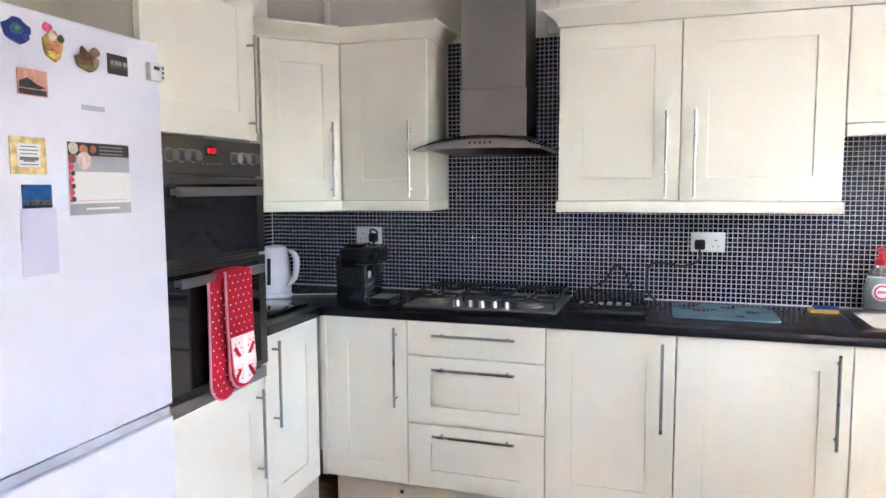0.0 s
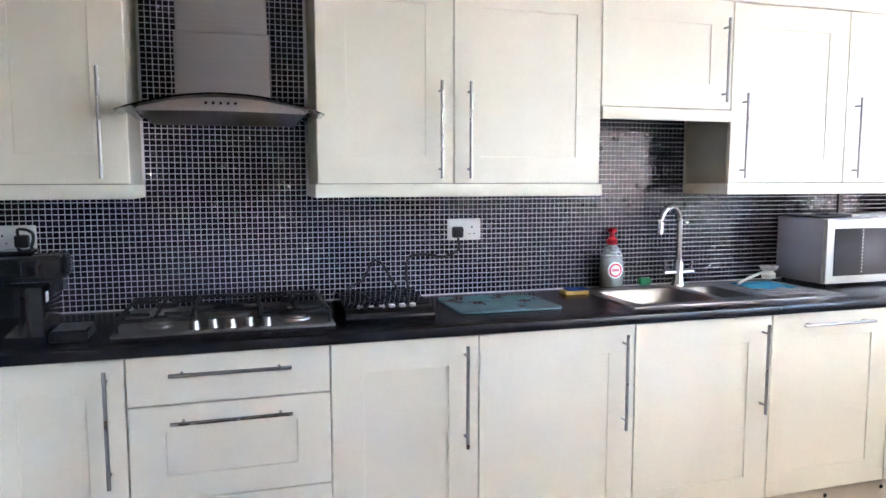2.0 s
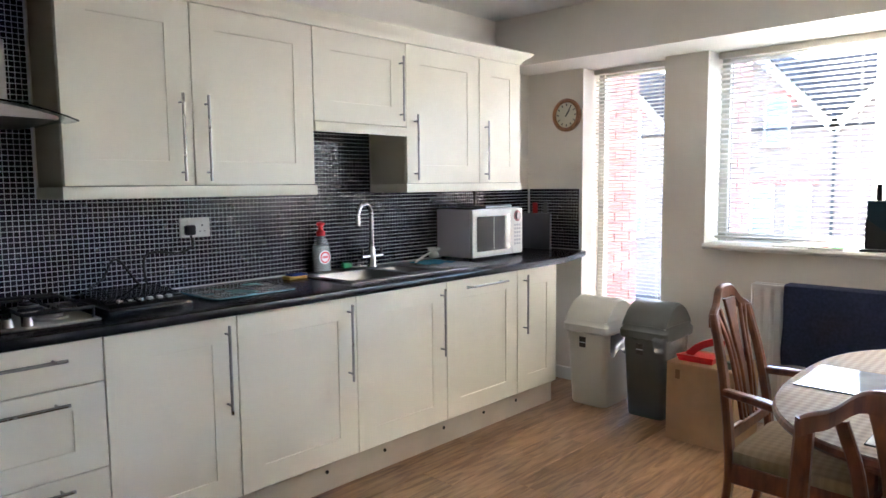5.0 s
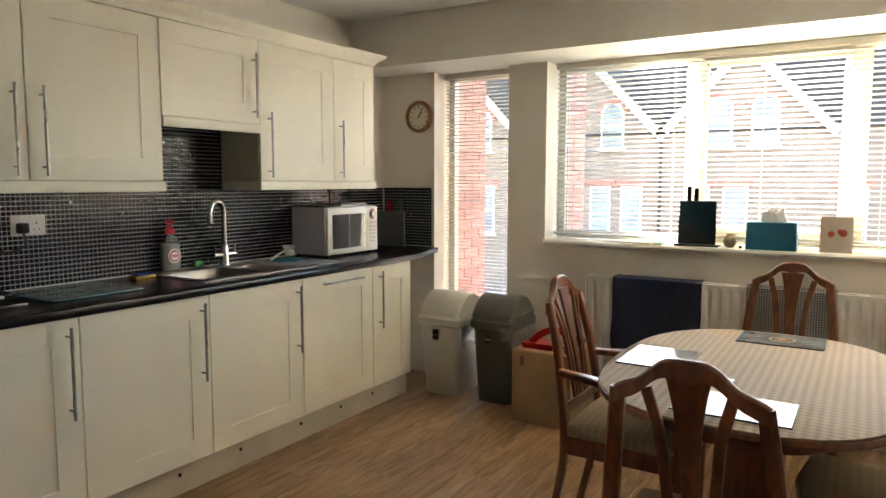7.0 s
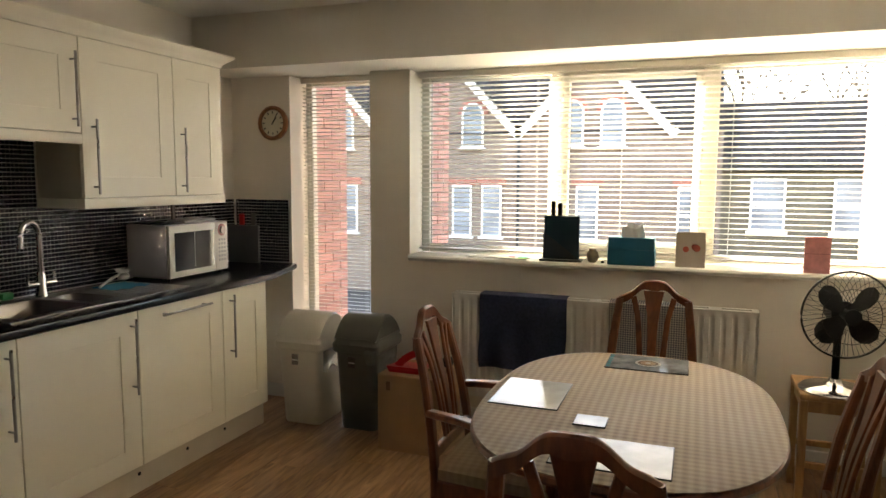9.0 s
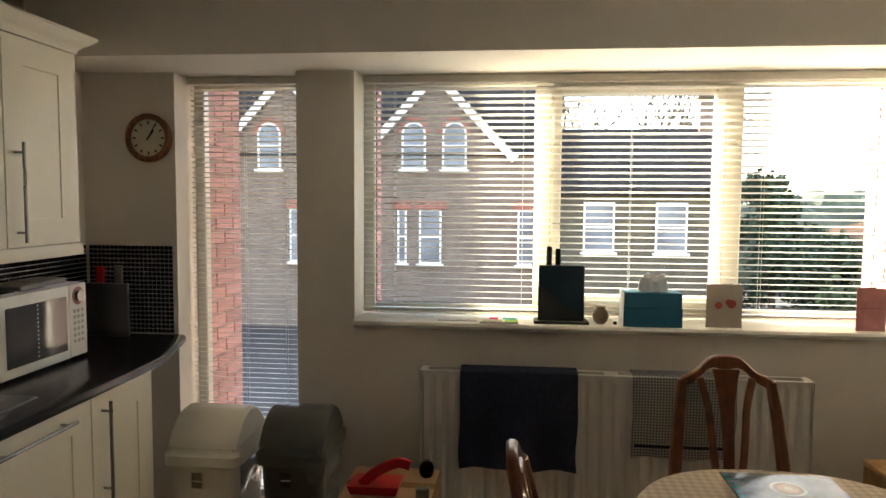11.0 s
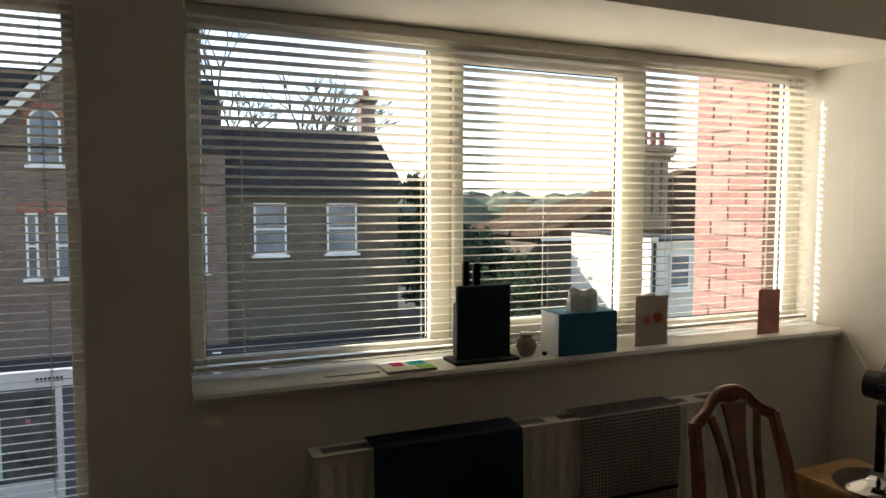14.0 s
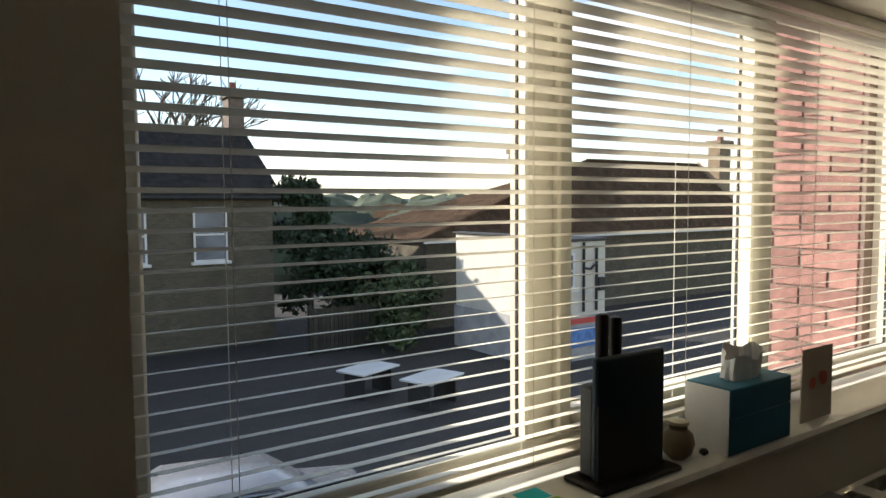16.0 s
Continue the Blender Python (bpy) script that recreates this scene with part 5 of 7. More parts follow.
part("label_bar", bx(-0.018, 0.018, -0.036, -0.0353, 0.073, 0.085), mat("label_pink", (0.7, 0.2, 0.22), 0.5), lb)
single("green_scourer", "small dark green scourer behind the sink", "scourer", bx(1.45, 1.51, 3.125, 3.16, 0.932, 0.968, bevel=0.012, seg=2), M_GREEN)
sp = thing("sponge", "yellow washing-up sponge with a blue pad beside the sink", "sponge", (1.03, 3.02, ZW))
part("foam", bx(0, 0.11, 0, 0.065, 0.0, 0.016, bevel=0.005, seg=2), mat("sponge_yellow", (0.55, 0.33, 0.08), 0.95, var=0.2, bump=0.8, bscale=250), sp)
part("pad", bx(0.02, 0.115, 0.008, 0.068, 0.0165, 0.024, bevel=0.002), mat("pad_blue", (0.02, 0.06, 0.3), 0.95, bump=0.8, bscale=250), sp)
bm = bmesh.new()
rings = []
for i in range(13):
    y = 2.86 + 0.19 * i / 12
    rings.append([(1.84 + 0.22 * j / 12 + 0.02 * (i / 12), y, 0.939 + 0.004 * math.sin(j * 1.1 + i * 0.7) * math.cos(i * 0.9)) for j in range(13)])
loft(bm, rings, closed=False)
single("dishcloth", "light blue dishcloth lying on the sink drainer", "cloth", bm, mat("cloth_blue", (0.06, 0.30, 0.48), 0.95, bump=0.5, bscale=300))
db = thing("dish_brush", "white plastic dish brush lying on the drainer", "brush")
bm = bmesh.new()
tube(bm, smoothpath([(1.86, 2.99, 0.945), (1.98, 3.05, 0.962), (2.08, 3.09, 0.975)], 4), 0.007, 8)
part("brush_grip", bm, M_WHITE, db)
part("brush_head", lathe(bmesh.new(), [(0.012, 0.94), (0.03, 0.948), (0.032, 0.965), (0.02, 0.98), (0.004, 0.983)], (2.11, 3.09, 0), 14), M_WHITE, db)
bm = bmesh.new()
for i in range(60):
    a, rr_ = i * 2.4, 0.03 * math.sqrt((i + 0.5) / 60)
    p = Vector((2.11 + rr_ * math.cos(a), 3.09 + rr_ * math.sin(a), 0.982))
    cyl(bm, p, p + Vector((0.014 * math.cos(a), 0.014 * math.sin(a), 0.022)), 0.0016, n=4)
tagged(part("bristles", bm, M_TISSUE, db), kind="stuff")

mw = thing("microwave", "white freestanding microwave oven on the worktop end", "microwave", (2.23, 2.895, ZW), 0)
part("case", bx(0, 0.50, 0.012, 0.285, 0.012, 0.305, bevel=0.006, seg=2), M_FRIDGE, mw)
part("door", bx(0.001, 0.385, -0.012, 0.0115, 0.014, 0.303, bevel=0.005, seg=2), M_WHITE, mw)
part("control_panel", bx(0.388, 0.499, -0.008, 0.0115, 0.014, 0.303, bevel=0.004), M_WHITE, mw)
part("door_window", bx(0.04, 0.365, -0.0145, -0.0125, 0.05, 0.262, bevel=0.001), mat("microwave_glass", (0.05, 0.05, 0.055), 0.06, spec=0.9), mw, "dark reflective microwave window")
bm = bmesh.new()
for k in range(13):
    cyl(bm, (0.20, -0.0146, 0.066 + k * 0.0155), (0.20, -0.0152, 0.066 + k * 0.0155), 0.004, n=8)
tagged(part("perforation", bm, M_TISSUE, mw, "column of pale perforation dots"), kind="stuff")
bm = bmesh.new()
cyl(bm, (0.444, -0.0085, 0.255), (0.444, -0.0095, 0.255), 0.036, n=24)
part("round_sticker", bm, mat("sticker_red", (0.38, 0.16, 0.17), 0.4), mw)
bm = bmesh.new()
cyl(bm, (0.444, -0.009, 0.255), (0.444, -0.022, 0.255), 0.022, n=20)
part("dial_knob", bm, M_STEEL, mw)
for i in range(6):
    for j in range(3):
        part("key", bx(0.412 + j * 0.024, 0.426 + j * 0.024, -0.0105, -0.0085, 0.07 + i * 0.024, 0.083 + i * 0.024, bevel=0.001), mat("key_grey", (0.45, 0.45, 0.46), 0.4) if not (i or j) else bpy.data.materials["key_grey"], mw)
for x in (0.03, 0.47):
    for y in (0.03, 0.26):
        bm = bmesh.new()
        cyl(bm, (x, y, 0), (x, y, 0.0125), 0.012, n=10)
        part("rubber_foot", bm, M_BLACK, mw)
for k, (x0, x1, y0, y1) in enumerate(((2.40, 2.53, 2.92, 3.05), (2.56, 2.70, 2.95, 3.08))):
    single("folded_pad", "small pale grey pad lying on the microwave", "pad", bx(x0, x1, y0, y1, ZW + 0.3055, ZW + 0.324, bevel=0.004), mat("pad_grey", (0.42, 0.42, 0.43), 0.7))
tray = single("black_tray", "thin dark tray lying on top of the microwave", "tray", bx(2.25, 2.39, 2.93, 3.15, ZW + 0.306, ZW + 0.314, bevel=0.003), M_BLACK)
cbd = thing("chopping_board_stand", "grey chopping boards standing against the mosaic", "chopping board")
part("grey_board", bx(3.10, 3.125, 2.93, 3.17, ZW, 1.175, bevel=0.006, seg=2), mat("board_grey", (0.10, 0.10, 0.105), 0.45), cbd)
part("red_grip", bx(3.127, 3.14, 3.06, 3.10, ZW, 1.25, bevel=0.005, seg=2), M_RED, cbd)
part("grey_grip", bx(3.142, 3.155, 2.98, 3.02, ZW, 1.255, bevel=0.005, seg=2), mat("board_grey2", (0.16, 0.15, 0.15), 0.45), cbd)
bm = bmesh.new()
for zz in (0,):
    box(bm, 2.59, 2.615, 3.176, 3.1895, 1.20, 1.343)
single("cable_trunking", "short dark cable trunking above the microwave", "trunking", bm, M_BLACK)
bm = box(bmesh.new(), -0.10, -0.045, 3.16, 3.19, 2.165, ZC - 0.002, bevel=0.004)
single("pipe_boxing", "painted pipe boxing beside the cooker hood", "boxing", bm, M_WALL)
bm = bmesh.new()
cyl(bm, (-1.25, 3.17, 2.2), (-1.25, 3.17, ZC - 0.002), 0.02, n=12)
single("painted_pipe", "white painted pipe running up to the ceiling", "pipe", bm, M_WALL)

# ---- table settings ----
MATS = "placemats on the table"


def placemat(x0, x1, y0, y1, label, m, name="placemat", cat="placemat", dark=None):
    t = thing(name, label, cat, group=MATS if name == "placemat" else "")
    part("board", bx(x0, x1, y0, y1, 0.7509, 0.7549, bevel=0.0015), M_BLACK, t)
    part("glossy_face", bx(x0 + 0.003, x1 - 0.003, y0 + 0.003, y1 - 0.003, 0.7551, 0.7556), m, t)
    return t


M_PM = mat("placemat_print", (0.22, 0.25, 0.28), 0.07, var=0.5, scale=14, rvar=0.03)
M_PM2 = mat("placemat_pale", (0.50, 0.50, 0.50), 0.09, var=0.15, scale=10, rvar=0.03)
placemat(1.415, 1.72, 0.61, 0.845, "glossy pale rectangular placemat reflecting the window", M_PM2)
pmc = placemat(1.995, 2.215, 0.22, 0.535, "glossy blue-grey placemat with a picture of a cup", M_PM)
for k, (r1, col) in enumerate(((0.050, (0.55, 0.55, 0.54)), (0.040, (0.22, 0.16, 0.13)), (0.030, (0.42, 0.30, 0.22)), (0.012, (0.6, 0.55, 0.5)))):
    bm = bmesh.new()
    cyl(bm, (2.105, 0.375, 0.7556), (2.105, 0.375, 0.7559 + 0.0003 * k), r1, n=24)
    part("cup_picture", bm, mat("cup_print", col, 0.1), pmc)
for k in range(7):
    part("edge_print", bx(2.005 + k * 0.029, 2.02 + k * 0.029, 0.515, 0.53, 0.7556, 0.7559), mat("teal_print", (0.05, 0.30, 0.38), 0.12) if not k else bpy.data.materials["teal_print"], pmc, smooth=False)
placemat(1.00, 1.225, 0.245, 0.56, "glossy white rectangular placemat near the table edge", M_PM2)
placemat(1.31, 1.405, 0.445, 0.545, "small square glossy white coaster", M_PM2, "coaster", "coaster")

# ---- towels on the radiator ----


def draped(name, label, y0, y1, zf, zb, m, amp=0.004, hem=None):
    n, k = 20, 14
    path = [(3.076, zf)] + [(3.076 - 0.002 * i, zf + (0.820 - zf) * i / 8) for i in range(1, 8)] + [(3.068, 0.823), (3.082, 0.8275), (3.10, 0.829), (3.13, 0.829), (3.172, 0.8285)]
    path = [(x, z) for x, z in path]
    rings = []
    for i, (x, z) in enumerate(path):
        fall = max(0.0, 1 - i / 7)
        rings.append([(x - amp * 2 * (1 + math.sin(j * 0.9 + 1.3)) * fall, y0 + (y1 - y0) * j / n + 0.008 * fall * math.sin(i), z + 0.006 * math.sin(j * 0.5) * fall) for j in range(n + 1)])
    bm = loft(bmesh.new(), rings, closed=False)
    bmesh.ops.solidify(bm, geom=bm.faces[:], thickness=0.004)
    bmesh.ops.recalc_face_normals(bm, faces=bm.faces[:])
    t = thing(name, label, "towel")
    part("cloth", bm, m, t)
    if hem:
        part("stripe", bx(3.053, 3.0555, y0 + 0.01, y1 - 0.01, zf + 0.05, zf + 0.062), hem, t)
    return t


draped("bath_towel", "dark navy towel draped over the radiator", 0.875, 1.385, 0.39, 0.6, M_NAVY, 0.0045)
M_TEA = check("tea_towel", (0.78, 0.75, 0.70), (0.14, 0.14, 0.17), 0.0125, 0.4, 0.95, 0.4)
for n_ in M_TEA.node_tree.nodes:
    if n_.bl_idname == "ShaderNodeSeparateXYZ":
        sep_t = n_
for n_ in M_TEA.node_tree.nodes:
    if n_.bl_idname == "ShaderNodeMath" and n_.operation == "MULTIPLY" and n_.inputs[0].is_linked and n_.inputs[0].links[0].from_node == sep_t and n_.inputs[0].links[0].from_socket == sep_t.outputs[0]:
        M_TEA.node_tree.links.new(sep_t.outputs[2], n_.inputs[0])
draped("tea_towel", "grey checked tea towel with a dark stripe draped over the radiator", 0.215, 0.645, 0.47, 0.6, M_TEA, 0.003, mat("stripe_dark", (0.02, 0.02, 0.05), 0.9))

# ---- things on the sill ----
ZS = 1.02
kb = thing("knife_block", "dark standing board block with two black handles on the sill", "knife block", (3.215, 0.84, ZS))
part("base_plate", bx(-0.035, 0.075, -0.02, 0.225, 0, 0.012, bevel=0.004), M_BLACK, kb)
part("dark_board", bx(-0.002, 0.018, 0.0, 0.205, 0.013, 0.262, bevel=0.008, seg=3), mat("board_navy", (0.010, 0.028, 0.045), 0.5, spec=0.3), kb)
bm = bmesh.new()
loft(bm, [[(x, 0.207, 0.013), (x, 0.0, 0.013), (x, 0.207, 0.17)] for x in (-0.006, -0.0025)])
bmesh.ops.recalc_face_normals(bm, faces=bm.faces[:])
part("grey_wedge", bm, mat("wedge_grey", (0.030, 0.035, 0.04), 0.6, spec=0.25), kb)
part("rear_block", bx(0.02, 0.06, 0.01, 0.195, 0.013, 0.20, bevel=0.006), mat("block_grey", (0.06, 0.065, 0.07), 0.5, spec=0.3), kb)
for y, h in ((0.145, 0.345), (0.105, 0.335)):
    part("grip", bx(0.022, 0.042, y, y + 0.026, 0.20, h, bevel=0.007, seg=2), M_BLACK, kb)
jr = thing("small_jar", "small round pottery jar with a beige band", "jar", (3.235, 0.765, ZS))
part("jar_body", lathe(bmesh.new(), [(1.02 * r, 1.0 * z) for r, z in [(0.018, 0), (0.03, 0.012), (0.036, 0.035), (0.032, 0.055), (0.02, 0.066), (0.02, 0.074), (0.024, 0.078), (0.01, 0.08)]], n=22), mat("pottery", (0.30, 0.24, 0.15), 0.4, var=0.3, scale=20), jr)
part("lid", lathe(bmesh.new(), [(1.02 * r, 1.0 * z) for r, z in [(0.024, 0.0785), (0.022, 0.084), (0.004, 0.088)]], n=18), mat("pottery_pale", (0.5, 0.45, 0.33), 0.4), jr)
single("pebble", "small dark pebble on the window sill", "ornament", lathe(bmesh.new(), [(0.004, 0), (0.011, 0.006), (0.008, 0.013), (0.002, 0.015)], (3.21, 0.705, ZS), 10), M_IRON)
tb = thing("tissue_box", "blue and white tissue box with a tissue sticking out", "tissue box", (3.166, 0.425, ZS))
part("lower_carton", bx(0.002, 0.118, -0.004, 0.249, 0.0, 0.085, bevel=0.003), [M_BLUE], tb)
part("upper_carton", bx(0.0, 0.12, 0.0, 0.245, 0.0855, 0.152, bevel=0.003), M_BLUE, tb)
part("white_end", bx(0.003, 0.117, 0.2495, 0.2505, 0.002, 0.150), M_TISSUE, tb)
rings = []
for i in range(7):
    u = i / 6
    ring = []
    for k in range(36):
        a = 2 * math.pi * k / 36
        fold = 1 + (0.08 + 0.06 * u) * math.sin(3 * a + 0.8 + u) + 0.09 * math.sin(9 * a + 2 * u)
        top = 0.062 + 0.012 * math.sin(a + 2.2) + 0.010 * math.sin(3 * a + 0.5)
        ring.append((0.06 + (0.030 + 0.006 * u) * math.cos(a) * fold, 0.12 + (0.062 - 0.010 * u) * math.sin(a) * fold, 0.1525 + top * u))
    rings.append(ring)
part("tissue", loft(bmesh.new(), rings, close_ends=False), M_TISSUE, tb, "crumpled white tissue")


def card(label, y0, y1, h, m, m2, x=3.2):
    t = thing("greeting_card", label, "greeting card", (x, y0, ZS))
    w = y1 - y0
    part("front_leaf", bx(0.0, 0.0012, 0, w, 0, h), m, t, smooth=False)
    b = part("rear_leaf", bx(0.0, 0.0012, -w * 0.98, 0, 0, h), m, t, smooth=False)
    b.matrix_basis = pose(0.002, w, 0, 0, 0, 28)
    return t


M_CARD1 = mat("card_pale", (0.55, 0.48, 0.40), 0.7)
c = card("pale greeting card with a red heart motif", 0.163, 0.315, 0.19, M_CARD1, M_RED)
for dy, dz, rr_ in ((0.045, 0.105, 0.019), (0.058, 0.112, 0.014), (0.10, 0.098, 0.016)):
    bm = bmesh.new()
    cyl(bm, (-0.0002, dy, dz), (-0.0012, dy, dz), rr_, n=14)
    part("heart_print", bm, mat("print_red", (0.55, 0.12, 0.08), 0.6), c)
c = card("pink greeting card standing on the sill", -0.43, -0.31, 0.185, mat("card_pink", (0.62, 0.26, 0.26), 0.6, var=0.2, scale=20), M_RED)
part("fold_line", bx(-0.0006, -0.0001, 0.0, 0.12, 0.098, 0.1), mat("card_line", (0.25, 0.1, 0.1), 0.6), c)
bk = thing("booklet", "colourful booklet lying flat on the sill", "booklet", (3.17, 1.135, ZS), 0)
part("page_block", bx(0, 0.115, 0, 0.17, 0.0, 0.007, bevel=0.001), M_TISSUE, bk)
for i, (a, b, c_, d, col) in enumerate(((0.0, 0.06, 0.002, 0.06, (0.30, 0.55, 0.15)), (0.065, 0.113, 0.01, 0.07, (0.02, 0.45, 0.5)), (0.06, 0.113, 0.09, 0.13, (0.65, 0.05, 0.2)), (0.0, 0.05, 0.07, 0.16, (0.55, 0.6, 0.4)))):
    part("print_patch", bx(a, b, c_, d, 0.0071, 0.0076), mat("booklet_print", col, 0.85, spec=0.1), bk, smooth=False)
single("remote_strip", "thin white blind wand lying on the sill", "rod", bx(3.20, 3.21, 1.32, 1.5, ZS, ZS + 0.006, bevel=0.002), M_WHITE)

# ---- floor things ----
rd = thing("dustpan", "small red plastic dustpan lying on the cardboard box", "dustpan", (2.66, 1.60, 0.4265))
bm = bmesh.new()
loft(bm, [[(0.0, 0.0, 0.0), (0.15, 0.0, 0.0), (0.15, 0.18, 0.0), (0.0, 0.18, 0.0)], [(-0.01, -0.01, 0.035), (0.16, -0.01, 0.02), (0.16, 0.19, 0.02), (-0.01, 0.19, 0.035)]])
part("pan", bm, M_RED, rd)
bm = bmesh.new()
bar(bm, smoothpath([(0.03, 0.14, 0.03), (0.03, 0.08, 0.085), (0.035, 0.0, 0.12), (0.04, -0.05, 0.11)], 5), 0.04, 0.018, (1, 0, 0))
part("pan_grip", bm, M_RED, rd)
wc = thing("webcam", "small round black gadget with a bright highlight cap on the cardboard box", "gadget", (2.86, 1.505, 0.4265))
part("body", lathe(bmesh.new(), [(0.004, 0.0), (0.022, 0.004), (0.030, 0.02), (0.032, 0.04), (0.024, 0.06), (0.004, 0.068)], n=20), M_BLACK, wc)
# chrome cap put on top as the gadget's white highlight
part("highlight_cap", lathe(bmesh.new(), [(0.004, 0.0685), (0.012, 0.069), (0.012, 0.074), (0.003, 0.076)], n=14), M_CHROME, wc)
single("small_packet", "small grey-green packet on the cardboard box", "packet", bx(2.64, 2.68, 1.47, 1.52, 0.4255, 0.465, bevel=0.004), mat("packet_grey", (0.16, 0.18, 0.14), 0.6))
single("hand_tape", "tape outline printed on the cardboard box front", "print", bx(2.5985, 2.5998, 1.745, 1.77, 0.34, 0.39), mat("carton_print", (0.2, 0.11, 0.05), 0.8))
gv = thing("bin_bag", "clear plastic bag bulging from under the grey bin lid", "bin bag")
bm = bmesh.new()
rings = []
for i in range(7):
    z = 0.50 - 0.055 * i / 6 * 1.6
    rings.append([(2.785 + (0.012 + 0.008 * math.sin(i)) * math.cos(a) * (1 + 0.2 * math.sin(3 * a + i)), 1.955 + (0.045 - 0.003 * i) * math.sin(a) * (1 + 0.15 * math.cos(5 * a + i)), z) for a in [2 * math.pi * k / 14 for k in range(14)]])
part("film", loft(bm, rings), mat("bag_film", (0.4, 0.42, 0.43), 0.15, trans=0.6), gv)
st = thing("stool", "small square light pine stool under the fan", "stool", (2.80, -0.42, 0))
part("seat", bx(-0.17, 0.17, -0.17, 0.17, 0.515, 0.545, bevel=0.008, seg=2), M_PINE, st)
bm = bmesh.new()
for s in (-1, 1):
    box(bm, -0.14, 0.14, s * 0.145 - 0.01, s * 0.145 + 0.01, 0.46, 0.5145, bevel=0.002)
    box(bm, s * 0.145 - 0.01, s * 0.145 + 0.01, -0.134, 0.134, 0.46, 0.5145, bevel=0.002)
part("rail", bm, M_PINE, st)
for sx in (-1, 1):
    for sy in (-1, 1):
        part("leg", bx(sx * 0.15 - 0.017, sx * 0.15 + 0.017, sy * 0.15 - 0.017, sy * 0.15 + 0.017, 0, 0.5145, bevel=0.004), M_PINE, st)
    part("stretcher", bx(sx * 0.15 - 0.01, sx * 0.15 + 0.01, -0.132, 0.132, 0.2, 0.23, bevel=0.003), M_PINE, st)

fan = thing("desk_fan", "black metal desk fan with four blades and a chrome base", "fan", (2.73, -0.40, 0.546), 12)
part("base", lathe(bmesh.new(), [(0.145, 0.0), (0.147, 0.008), (0.135, 0.02), (0.05, 0.032), (0.03, 0.045), (0.025, 0.06)], n=36), M_CHROME, fan)
bm = bmesh.new()
cyl(bm, (0, 0, 0.04), (0, 0, 0.30), 0.016, n=16)
part("stem", bm, M_BLACK, fan)
FZ, FXX = 0.365, -0.09
bm = bmesh.new()
cyl(bm, (0.05, 0, FZ), (-0.055, 0, FZ), 0.05, 0.055, n=24)
part("motor", bm, M_BLACK, fan)
bm = bmesh.new()
cyl(bm, (-0.135, 0, FZ), (-0.145, 0, FZ), 0.035, n=20)
cyl(bm, (-0.055, 0, FZ), (-0.11, 0, FZ), 0.022, n=16)
part("hub", bm, M_BLACK, fan)
for k in range(4):
    bm = bmesh.new()
    a0 = radians(45 + 90 * k)
    rings = []
    for i in range(7):
        rr_ = 0.025 + 0.135 * i / 6
        hw = [0.018, 0.032, 0.045, 0.052, 0.052, 0.044, 0.02][i]
        tw = radians(30 - 2 * i)
        ring = []
        for s in (-1, -0.4, 0.4, 1):
            u = s * hw
            y, z = rr_, u * math.cos(tw)
            ring.append((-0.085 + u * math.sin(tw), y * math.cos(a0) - z * math.sin(a0), FZ + y * math.sin(a0) + z * math.cos(a0)))
        ring += [(p[0] + 0.002, p[1], p[2]) for p in reversed(ring)]
        rings.append(ring)
    loft(bm, rings)
    bmesh.ops.recalc_face_normals(bm, faces=bm.faces[:])
    part("blade", bm, M_BLACK, fan)
for side, nm in ((-1, "front_grille"), (1, "rear_grille")):
    bm = bmesh.new()
    for k in range(48 if side < 0 else 30):
        a = 2 * math.pi * k / (48 if side < 0 else 30)
        pts = []
        for i in range(7):
            u = i / 6
            rr_ = 0.035 + 0.155 * u
            x = -0.085 + side * (0.055 * math.sqrt(max(1 - u * u, 0)) + 0.003)
            aa = a + 0.3 * u * side
            pts.append((x, rr_ * math.cos(aa), FZ + rr_ * math.sin(aa)))
        tube(bm, pts, 0.0011, 4)
    tagged(part(nm, bm, M_BLACK, fan), kind="")
bm = bmesh.new()
for rr_, t_ in ((0.19, 0.005), (0.12, 0.0018), (0.06, 0.0018)):
    u = (rr_ - 0.035) / 0.155
    x = -0.085 - (0.055 * math.sqrt(max(1 - u * u, 0)) + 0.003)
    tube(bm, [(x, rr_ * math.cos(2 * math.pi * k / 48), FZ + rr_ * math.sin(2 * math.pi * k / 48)) for k in range(49)], t_, 6)
part("rim", bm, M_BLACK, fan)

# bead chain of the blind
bm = bmesh.new()
for k in range(38):
    bmesh.ops.create_icosphere(bm, subdivisions=1, radius=0.0035, matrix=Matrix.Translation((3.13, YS + 0.012, 0.99 + k * 0.0245)))
bc = thing("bead_chain", "white bead chain hanging on the wall beside the window", "cord")
tagged(part("beads", bm, M_TISSUE, bc), kind="stuff")
bm = bmesh.new()
cyl(bm, (3.13, YS + 0.012, 0.99), (3.13, YS + 0.012, 1.93), 0.0008, n=5)
part("string", bm, M_TISSUE, bc)
bm = bmesh.new()
tube(bm, smoothpath([(3.13, YS + 0.012, 0.99), (3.05, YS + 0.05, 0.93), (2.86, -0.60, 0.80)], 6), 0.0015, 5)
single("hanging_string", "thin white string running down from the sill end", "cord", bm, M_TISSUE)

